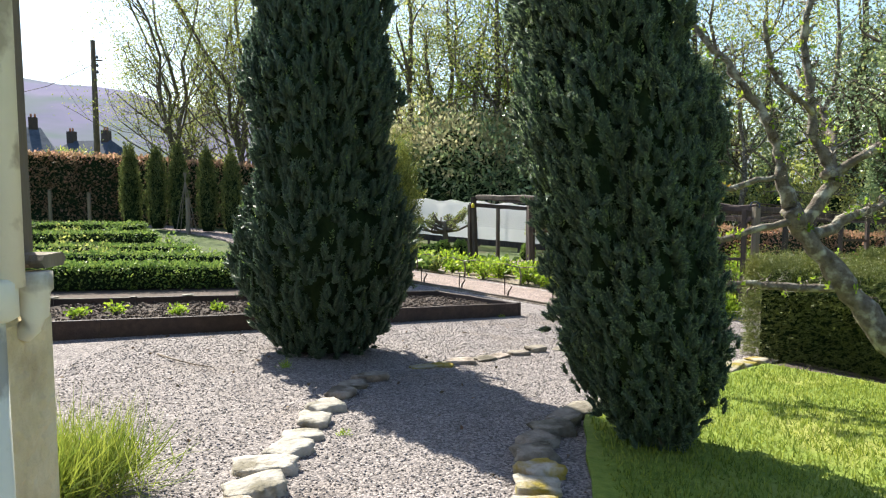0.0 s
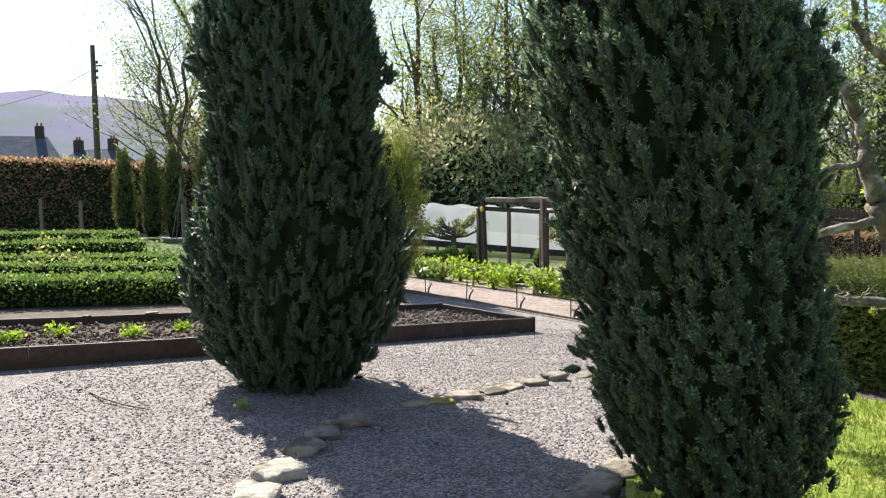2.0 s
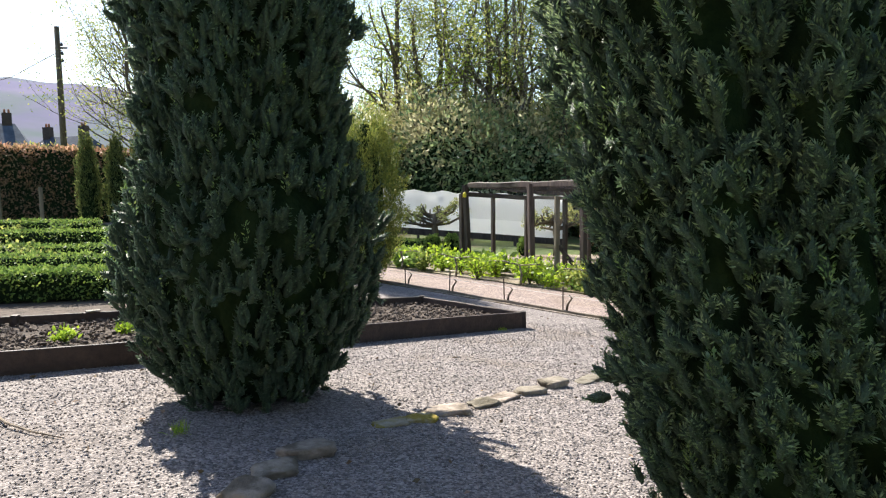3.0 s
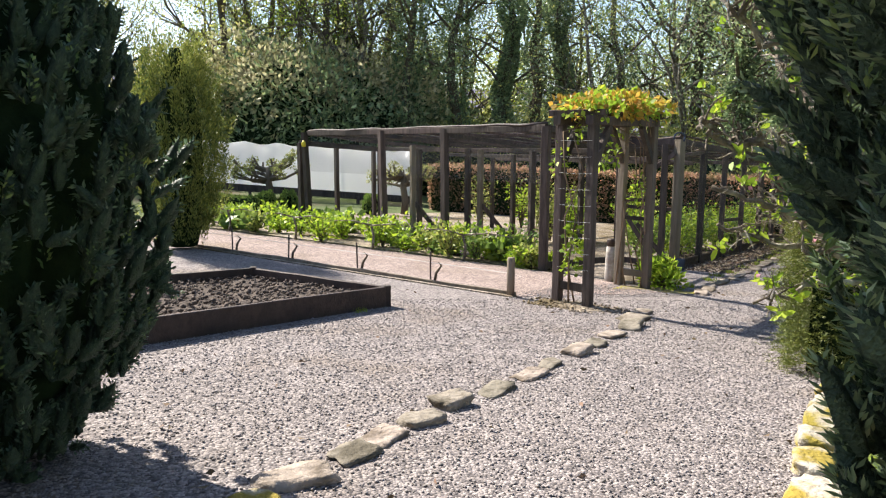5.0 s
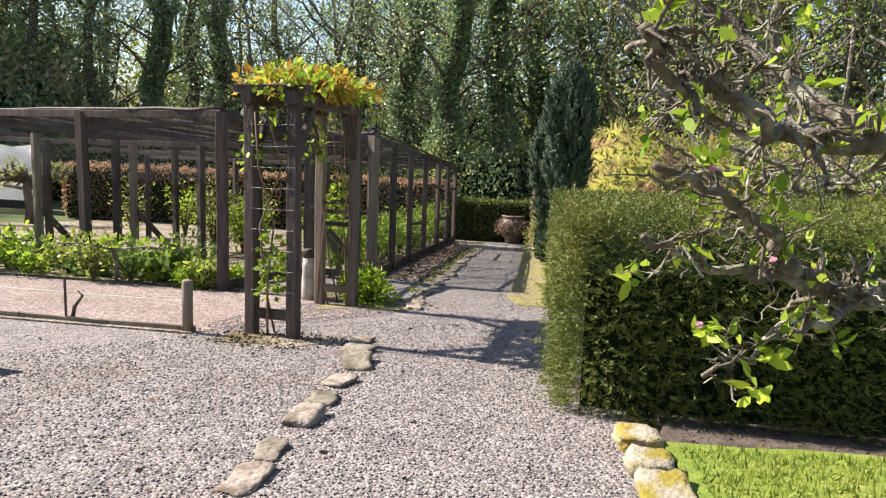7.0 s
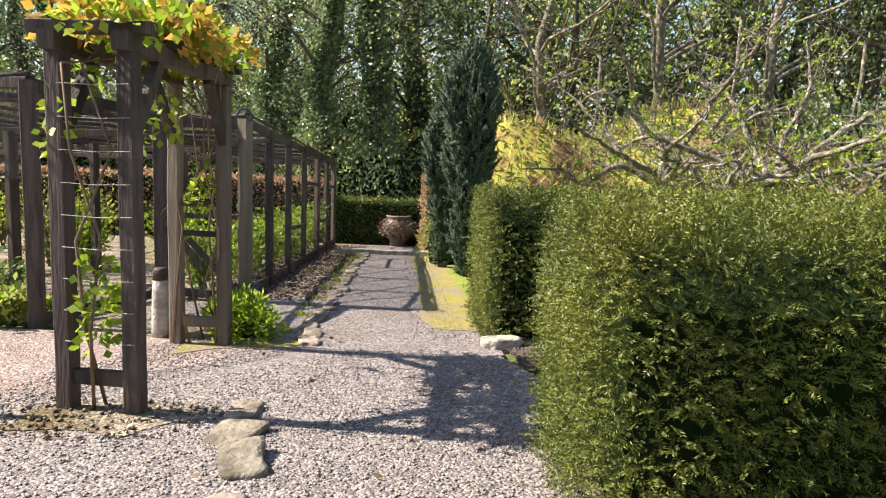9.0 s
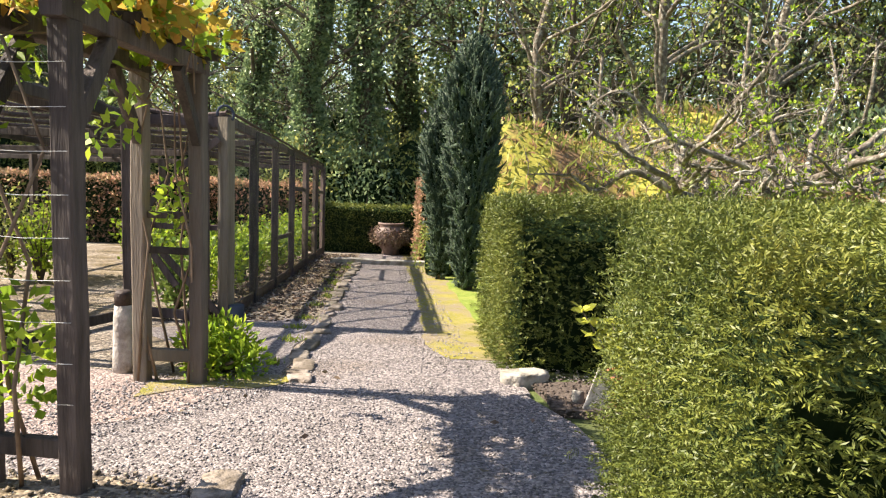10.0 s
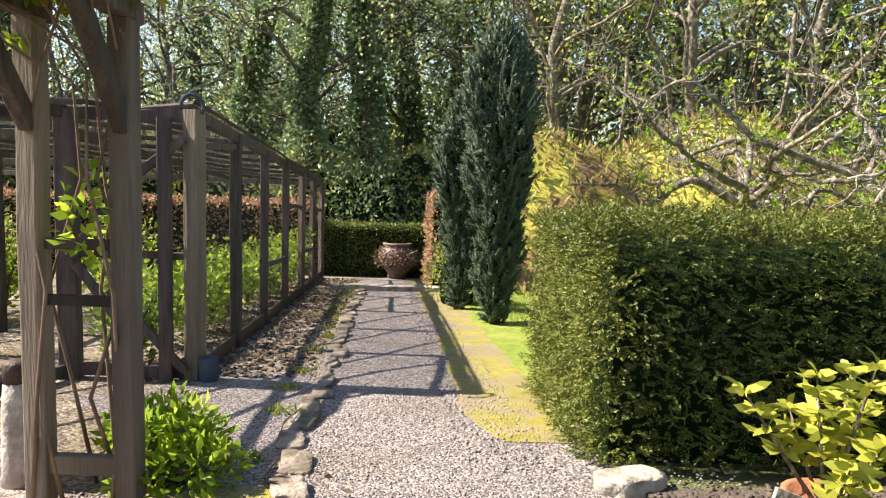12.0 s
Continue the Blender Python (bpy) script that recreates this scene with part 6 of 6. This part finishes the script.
zb = H(4.75, 7.2)
apple_tree([
    ([(4.8, 7.15, zb - 0.1), (4.3, 7.45, 0.0), (4.0, 7.6, 0.43), (3.55, 7.65, 1.0), (3.4, 7.66, 1.28)], 0.13, 0.09),
    ([(3.4, 7.66, 1.28), (3.28, 7.66, 1.66), (3.24, 7.66, 1.95), (3.03, 7.66, 2.3), (2.75, 7.68, 2.7), (2.53, 7.7, 2.9), (2.3, 7.8, 3.3)], 0.065, 0.02),
    ([(3.5, 7.65, 1.1), (3.85, 7.65, 1.55), (3.78, 7.7, 1.72), (3.6, 7.7, 2.0), (3.56, 7.7, 2.48), (3.49, 7.75, 2.97), (3.6, 7.6, 3.8)], 0.07, 0.03),
    ([(3.95, 7.6, 0.48), (3.3, 7.72, 0.5), (2.85, 7.78, 0.5), (2.56, 7.86, 0.55)], 0.045, 0.028),
    ([(2.56, 7.86, 0.55), (2.47, 7.92, 0.66), (2.3, 7.9, 0.76), (2.1, 7.88, 0.8), (1.9, 7.95, 0.86)], 0.024, 0.009),
    ([(2.56, 7.86, 0.55), (2.42, 7.95, 0.58), (2.2, 8.0, 0.62), (2.02, 8.02, 0.7)], 0.018, 0.007),
    ([(2.85, 7.78, 0.5), (2.5, 7.8, 0.46), (2.28, 7.85, 0.42), (2.12, 7.9, 0.36)], 0.018, 0.006),
    ([(3.45, 7.65, 1.15), (2.9, 7.65, 1.0), (2.45, 7.7, 0.94), (2.27, 7.84, 0.96), (2.15, 7.93, 1.05), (1.95, 7.95, 1.06), (1.83, 7.95, 1.15)], 0.034, 0.011),
    ([(3.28, 7.66, 1.6), (2.75, 7.7, 1.45), (2.25, 7.78, 1.4), (2.0, 7.8, 1.46), (1.85, 7.82, 1.58)], 0.03, 0.009),
    ([(2.45, 7.7, 0.94), (2.5, 8.0, 1.15), (2.42, 8.2, 1.35), (2.5, 8.4, 1.6)], 0.025, 0.009),
    ([(2.75, 7.7, 1.45), (2.6, 7.95, 1.75), (2.4, 8.1, 2.0), (2.45, 8.2, 2.4)], 0.03, 0.01),
    ([(2.9, 7.65, 1.0), (2.75, 7.95, 0.95), (2.6, 8.2, 0.98), (2.5, 8.35, 1.1)], 0.025, 0.008),
    ([(3.7, 7.62, 1.6), (4.0, 8.0, 1.9), (4.1, 8.5, 2.3), (4.0, 8.9, 2.8)], 0.05, 0.015),
    ([(3.62, 7.6, 1.0), (4.2, 7.9, 1.2), (4.7, 8.3, 1.3), (5.2, 8.3, 1.7)], 0.06, 0.015),
    ([(3.6, 7.68, 2.2), (3.1, 7.5, 2.5), (2.9, 7.3, 3.0)], 0.035, 0.012),
    ([(3.8, 7.65, 1.6), (4.3, 7.4, 2.0), (4.5, 7.2, 2.7), (4.9, 7.1, 3.3)], 0.05, 0.015),
], "old leaning apple tree with crooked lichened branches", 24, 1300, 0.13, 0.055)


def far_apple(x, y, h, turn, label):
    z = H(x, y)
    c, s = math.cos(radians(turn)), math.sin(radians(turn))
    limbs = [([(x, y, z - 0.1), (x + 0.15 * c, y + 0.15 * s, z + h * 0.25), (x + 0.3 * c, y + 0.3 * s, z + h * 0.4)], 0.15, 0.12)]
    for k in range(11):
        a = radians(turn) + k * 0.571 + rnd(-0.2, 0.2)
        e = h * rnd(0.4, 0.75)
        p = np.array([x + 0.3 * c, y + 0.3 * s, z + h * 0.38])
        q = np.array([x + e * math.cos(a), y + e * math.sin(a), z + h * rnd(0.4, 0.95)])
        mids = [p + (q - p) * f + R.normal(size=3) * np.array([0.2, 0.2, 0.22]) for f in (0.25, 0.5, 0.75)]
        limbs.append(([tuple(p), *(tuple(m) for m in mids), tuple(q)], 0.055, 0.012))
    return apple_tree(limbs, label, 8, 1700, 0.42, 0.07)


far_apple(12.7, 11.3, 4.5, 150, "old spreading apple tree behind the hedge")
far_apple(13.6, 13.6, 4.5, 200, "old spreading apple tree with mossy limbs")
far_apple(16.5, 9.5, 4.0, 80, "old apple tree farther back in the orchard")
far_apple(17.0, 14.0, 4.0, 20, "old apple tree below the mossy bank")


# mossy bank behind the orchard
def bank():
    n, m = 36, 18
    V = []
    for j in range(m + 1):
        for i in range(n + 1):
            u, w = i / n, 7 * j / m
            x, y = 14.3 + 6.2 * u + 0.8 * w, 19.0 - 9.5 * u + 0.6 * w
            k = j / m
            z = H(x, y) + 4.1 * sstep(0.05, 0.75, k) * (0.75 + 0.5 * noise.noise(Vector((x * 0.25, y * 0.25, 0)))) + 0.25 * noise.noise(Vector((x * 0.9, y * 0.9, 1)))
            V.append((x, y, z - 0.05))
    w = n + 1
    F = [(j * w + i, j * w + i + 1, (j + 1) * w + i + 1, (j + 1) * w + i) for j in range(m) for i in range(n)]
    obj("mossy_bank", Geo().add(V, F).mesh("mossy_bank", True), M_BANK, label="mossy yellow-green bank rising behind the orchard", category="bank", kind="structure")


M_BANK = mat("bank_moss", (0.24, 0.24, 0.04), (0.4, 0.35, 0.065), 0.95, 1.6, 1.0, 12, c3=(0.2, 0.12, 0.06), c3scale=0.9, c3edge=(0.44, 0.58))
bank()
n = 9000
u, w = R.rand(n), R.rand(n) * 7
P = np.column_stack([14.3 + 6.2 * u + 0.8 * w, 19.0 - 9.5 * u + 0.6 * w])
Z = np.array([H(a, c) + 4.1 * sstep(0.05, 0.75, k / 7) * (0.75 + 0.5 * noise.noise(Vector((a * 0.25, c * 0.25, 0)))) for (a, c), k in zip(P, w)])
Q = leaves(np.column_stack([P, Z]), R.normal(size=(n, 3)) * 0.7 + np.array([0, 0, 0.8]), R.uniform(0.15, 0.4, n), 0.07)
obj("bank_growth", quads_mesh("bank_growth", Q[: n // 2]), M_SPRING, label="tussocky yellow-green growth on the bank", category="grass", kind="stuff")
obj("bracken", quads_mesh("bracken", Q[n // 2 : n * 3 // 4]), M_COPPER, label="dead brown bracken on the bank", category="bracken", kind="stuff")

# potted yellow shrub between the hedges
POT = (6.68, 11.3)
t = thing("plant_pot", "terracotta pot with a yellow-leaved azalea", "potted plant", "", (POT[0], POT[1], H(*POT)))
part("pot", core_mesh("pot", [(0, 0.11), (0.02, 0.12), (0.2, 0.155), (0.21, 0.175), (0.25, 0.18), (0.25, 0.15), (0.2, 0.13)], 20, 0.0), M_TERRA, t)
g, q = Geo(), []
for k in range(9):
    a, e, hh = k * 0.7, rnd(0.1, 0.42), rnd(0.5, 0.9)
    pts = [(0, 0, 0.15), (e * 0.5 * math.cos(a), e * 0.5 * math.sin(a), hh * 0.6), (e * math.cos(a), e * math.sin(a), hh)]
    g.add(*tube(pts, [0.012, 0.008, 0.004], 5))
    for z in (0.55, 0.7, 0.85, 1.0):
        c = [np.interp(z, [0, 0.5, 1], [p[i] for p in pts]) for i in range(3)]
        P = np.tile(c, (9, 1))
        q.append(broad_leaves(P, np.column_stack([np.cos(np.arange(9) * 0.7), np.sin(np.arange(9) * 0.7), R.uniform(-0.2, 0.6, 9)]), 0.11 * R.uniform(0.6, 1.15, 9), 0.036))
part("stem_growth", g.mesh("stem_growth", True), M_LICHEN, t)
part("foliage", quads_mesh("foliage", np.concatenate(q), 6), M_LIME, t)
zp = H(*POT)
obj("leaning_slab", Geo().add(*beam((6.44, 11.45, zp + 0.01), (6.53, 11.4, zp + 0.28), 0.022, 0.15, up=(-0.61, 0.79, 0), ch=0.004)).mesh("leaning_slab"), M_SLEEVE, label="pale stained grey slab leaning against the pot", category="slab")
sheet("hedge_bed", ragged([(6.25, 11.6), (6.85, 12.15), (8.6, 10.2), (7.6, 9.3)], 0.04), 0.024, M_SOIL, "bare brown soil between the two hedges", "soil")

# ---------- house corner at the start ----------
def corner():
    z = H(-1.2, 1.8)
    obj("wall_house", Geo().add(*beam((-4.0, -6.0, z + 0.6), (-4.0, 2.28, z + 0.6), 6.0, 1.4, ch=0.03)).mesh("wall_house"), M_RENDER, label="cream rendered base of the house wall", category="wall", kind="structure")
    obj("wall_upper", Geo().add(*beam((-4.1, -6.0, z + 2.2), (-4.1, 2.2, z + 2.2), 6.0, 1.9, ch=0.01)).mesh("wall_upper"), M_GREYPOST, label="weathered timber wall above the rendered base", category="wall", kind="structure")
    V = [(-7.4, -6.3, z + 3.1), (-0.98, -6.3, z + 3.1), (-0.98, 2.3, z + 3.1), (-7.4, 2.3, z + 3.1), (-4.1, -6.3, z + 4.6), (-4.1, 2.3, z + 4.6)]
    obj("roof_house", Geo().add(V, [(0, 1, 4), (1, 2, 5, 4), (2, 3, 5), (3, 0, 4, 5), (3, 2, 1, 0)]).mesh("roof_house"), M_SLATE, label="slate roof of the house", category="roof", kind="structure")
    p = thing("drainpipe", "flaking cream-painted iron drainpipe with a socket", "drainpipe")
    part("pipe", Geo().add(*tube([(-1.0, 2.09, z + 1.36), (-0.995, 2.09, z + 3.3)], 0.046, 18)).mesh("pipe", True), M_WHITE, p)
    part("lower_pipe", Geo().add(*tube([(-1.0, 2.05, z - 0.02), (-1.015, 2.06, z + 1.36)], 0.034, 16)).mesh("lower_pipe", True), M_WHITE, p, "flaking pale paint over rusty iron")
    part("collar", Geo().add(*tube([(-1.01, 2.07, z + 1.29), (-1.01, 2.07, z + 1.3), (-1.01, 2.07, z + 1.37), (-1.01, 2.07, z + 1.38)], [0.036, 0.052, 0.052, 0.046], 16)).mesh("collar", True), M_WHITE, p)
    part("socket", Geo().add(*tube([(-1.0, 2.16, z + 1.24), (-0.984, 2.16, z + 1.262), (-0.972, 2.16, z + 1.29), (-0.968, 2.16, z + 1.34), (-0.968, 2.16, z + 1.345), (-0.968, 2.16, z + 1.385)], [0.018, 0.025, 0.03, 0.031, 0.037, 0.037], 16)).mesh("socket", True), M_WHITE, p, "short curved socket of a branch pipe")
    part("band", Geo().add(*tube([(-1.01, 2.07, z + 0.62), (-1.01, 2.07, z + 0.63), (-1.01, 2.07, z + 0.66), (-1.01, 2.07, z + 0.67)], [0.035, 0.041, 0.041, 0.035], 16)).mesh("band", True), M_WHITE, p)
    obj("corner_board", Geo().add(*beam((-1.05, 2.25, z + 1.42), (-1.062, 2.25, z + 3.3), 0.035, 0.062, up=(0, 1, 0))).mesh("corner_board"), M_GREYPOST, label="weathered timber corner board above the wall", category="board")
    obj("sill_end", Geo().add(*beam((-1.2, 2.22, z + 1.405), (-0.955, 2.22, z + 1.405), 0.1, 0.03, ch=0.012)).mesh("sill_end"), M_GREYPOST, label="end of a weathered grey timber sill", category="sill")


corner()

# ---------- woodland ----------
def place(b, d, c=(3.0, 11.0)):
    return c[0] + d * math.sin(radians(b)), c[1] + d * math.cos(radians(b))


GR = "trees of the wood"
x, y = place(8, 36)
ivy1 = tree("ivy_tree", x, y, 17, 0.34, "tall woodland tree dark with climbing ivy", "tree", GR, M_BARK, M_OLIVE, 14, 0.19, 3, 0.16, 0.05, 11, 0.3, 0.9, 3600, 0.7)
x, y = place(20, 40)
ivy2 = tree("ivy_tree", x, y, 19, 0.4, "straight dark ivy-clad woodland tree", "tree", GR, M_BARK, M_SPRING, 14, 0.18, 3, 0.14, 0.06, 10, 0.4, 0.9, 3400, 0.75)
x, y = place(14, 45)
spring1 = tree("spring_tree", x, y, 17, 0.26, "slender tree in pale spring leaf", "tree", GR, M_BARK, M_SPRING, 15, 0.16, 3, 0.15, 0.08, 14, 0.15, 0.9, 0, 0.5)
x, y = place(32, 42)
spring2 = tree("spring_tree", x, y, 15, 0.22, "young woodland tree with yellow-green leaves", "tree", GR, M_BARK, M_FRESH, 12, 0.15, 3, 0.18, 0.05, 13, 0.1, 1.0, 0, 0.5)
x, y = place(61, 26)
bare1 = tree("bare_tree", x, y, 14, 0.2, "thinly leaved tree with pale bare branches", "tree", GR, M_LICHEN, M_OLIVE, 3, 0.16, 4, 0.2, 0.03, 11, 0.12, 1.1, 0, 0.35)
x, y = place(62, 24)
ever1 = tree("evergreen_tree", x, y, 13, 0.28, "dense dark evergreen woodland tree", "tree", GR, M_BARK, M_DARKLEAF, 14, 0.17, 3, 0.15, -0.02, 18, 0.05, 1.0, 900, 0.6)
for src, b, d, s in (
    (ivy1, 13, 37, 1.05), (ivy2, 3, 41, 0.95), (ivy1, 27, 38, 1.0), (ivy2, 34, 35, 0.95), (ivy1, 41, 32, 0.9), (ivy2, 47, 30, 0.9), (ivy1, 53, 29, 0.95), (ivy2, 60, 30, 0.9), (ivy1, 67, 28, 0.9), (ivy2, 76, 27, 0.95), (ivy1, -4, 44, 0.9), (ivy2, 86, 26, 0.9), (ivy1, 95, 26, 0.9),
    (spring1, 6, 48, 1.0), (spring2, 0, 40, 0.9), (spring1, 24, 46, 0.85), (spring1, 38, 43, 0.95), (spring2, 44, 38, 0.9), (spring1, 56, 36, 0.9), (spring2, 70, 33, 0.9), (spring2, -8, 46, 0.85), (spring1, -5, 52, 1.0), (spring2, 17, 50, 0.85),
    (bare1, 33, 30, 1.0), (bare1, 62, 21, 0.95), (bare1, 25, 33, 0.9), (bare1, 72, 20, 1.0), (bare1, 80, 22, 1.0),
    (ever1, 50, 31, 1.05), (ever1, 43, 26.5, 0.75), (ever1, 70, 26, 1.0), (ever1, 80, 29, 1.1), (ever1, 56, 27, 0.85), (ever1, 90, 24, 1.0), (ever1, 2, 50, 1.0), (ever1, 64, 34, 1.1), (ever1, 30, 48, 0.9), (ever1, 11, 52, 0.9),
):
    x, y = place(b, d)
    again(src, x, y, rnd(0, 360), s)
for src, b, d, s in ((spring1, -7, 42, 1.2), (spring2, -3, 43, 1.25), (spring1, 1.5, 40, 1.2), (spring2, 5, 42, 1.2), (bare1, -1, 41, 1.25), (bare1, 4, 38, 1.3), (bare1, 10, 42, 1.3), (ever1, -2, 47, 1.4), (ever1, 7, 44, 1.35), (ever1, 20, 46, 1.3), (ever1, 37, 33, 1.1), (spring2, 64, 24, 0.9), (spring2, 76, 24, 0.9), (spring1, 84, 27, 0.9)):
    x, y = place(b, d)
    again(src, x, y, rnd(0, 360), s)


x, y = place(43, 24)
column = tree("ivy_tree", x, y, 15, 0.26, "leaning woodland tree thickly wrapped in glossy ivy", "tree", GR, M_BARK, M_DARKLEAF, 8, 0.15, 3, 0.16, 0.02, 8, 0.35, 0.6, 9000, 0.5)
for b, d, s, turn in ((38.5, 26, 1.0, 40), (46.5, 25, 1.05, 130), (50.0, 30, 1.0, 220), (17.5, 35, 1.1, 20), (22.5, 36, 1.1, 250)):
    x, y = place(b, d)
    again(column, x, y, turn, s)


def far_wood(n, b0, b1, d0, d1, top, material, label):
    b, d = R.uniform(b0, b1, n), R.uniform(d0, d1, n)
    X = 3 + d * np.sin(np.radians(b))
    Y = 11 + d * np.cos(np.radians(b))
    edge = np.array([top * (0.8 + 0.75 * noise.noise(Vector((x * 0.16, y * 0.16, 0)))) for x, y in zip(X, Y)])
    Z = np.array([H(x, y) for x, y in zip(X, Y)]) + edge * R.rand(n) ** 0.75
    k = np.array([noise.noise(Vector((x * 0.55, y * 0.55, z * 0.45))) for x, y, z in zip(X, Y, Z)]) > -0.12
    P = np.column_stack([X, Y, Z])[k]
    obj("far_wood", quads_mesh("far_wood", leaves(P, R.normal(size=P.shape), R.uniform(0.25, 0.6, len(P)), 0.26)), material, label=label, category="woodland", kind="stuff")


far_wood(26000, -9, 40, 50, 60, 13, M_SPRING, "sunlit spring foliage deep in the wood")
far_wood(16000, -9, 40, 52, 62, 11, M_OLIVE, "olive foliage deep in the wood")
far_wood(26000, 36, 120, 34, 42, 13, M_OLIVE, "olive foliage behind the orchard trees")
far_wood(14000, 36, 120, 36, 42, 12, M_SPRING, "pale foliage behind the orchard trees")
# understorey
x, y = place(-6.5, 41)
lau = bush("rhododendron", x, y, 6.2, 4.0, 12000, 0.27, M_DARKLEAF, "big glossy rhododendron with cream flower heads", "shrub", "large evergreen shrubs", M_PALELEAF, lump_count=44)
x, y = place(38, 27)
und = bush("woodland_shrub", x, y, 4.2, 2.7, 3600, 0.2, M_OLIVE, "loose olive-green woodland shrub", "shrub", "woodland shrubs", None, lump_count=22)
x, y = place(20, 36)
und2 = bush("woodland_shrub", x, y, 4.6, 3.0, 3600, 0.22, M_SPRING, "pale green woodland shrub in new leaf", "shrub", "woodland shrubs", None, lump_count=22)
x, y = place(62, 22)
und3 = bush("laurel", x, y, 3.6, 2.4, 3600, 0.2, M_DARKLEAF, "dark glossy laurel under the trees", "shrub", "woodland shrubs", None, lump_count=22)
for src, b, d, s in (
    (lau, -2.5, 38, 1.5), (lau, 3.5, 38, 1.4), (lau, -10, 40, 1.3), (lau, 8, 40, 1.2),
    (und, 12, 36, 1.0), (und2, 16, 34, 0.95), (und, 24, 35, 1.1), (und2, 29, 34, 1.0), (und, 33, 30, 1.0), (und3, 30, 38, 1.3), (und2, 36, 34, 1.2), (und, 43, 24.5, 0.95), (und3, 47, 24, 1.0), (und, 51, 25, 1.0), (und3, 40, 29, 1.2),
    (und3, 56, 25, 1.1), (und, 66, 25, 1.1), (und3, 72, 23, 1.2), (und2, 78, 24, 1.1), (und3, 85, 22, 1.2), (und, 93, 22, 1.2), (und3, 100, 21, 1.3), (und, 20, 42, 1.4), (und3, 26, 44, 1.5), (und, 14, 44, 1.5), (und3, 8, 46, 1.5), (und2, 2, 46, 1.4), (und, -4, 42, 1.3), (und3, 45, 33, 1.6), (und3, 55, 32, 1.7), (und, 62, 31, 1.6), (und3, 38, 38, 1.6),
    (und3, 110, 20, 1.3), (und, 120, 20, 1.3),
):
    x, y = place(b, d)
    again(src, x, y, rnd(0, 360), s)
# feathery birches on the left
birch = tree("birch", -15.0, 42.0, 15, 0.13, "feathery multi-stemmed birch in light leaf", "tree", "birches", M_BARK, M_SPRING, 9, 0.13, 3, 0.12, 0.1, 14, 0.1, 0.75, 0, 0.42, stems=4)
for x, y, s, a in ((-11.2, 43, 1.05, 80), (-17.0, 49, 0.9, 200), (-8.0, 44, 0.95, 140), (-13.0, 47, 1.0, 300)):
    again(birch, x, y, a, s)
for x, y, s in ((-30, 60, 1.1), (-24, 64, 1.0), (-18, 60, 1.2), (-11, 58, 1.2), (-5, 58, 1.2), (-34, 66, 0.9)):
    again(und2 if s > 1.05 else und, x, y, rnd(0, 360), s)
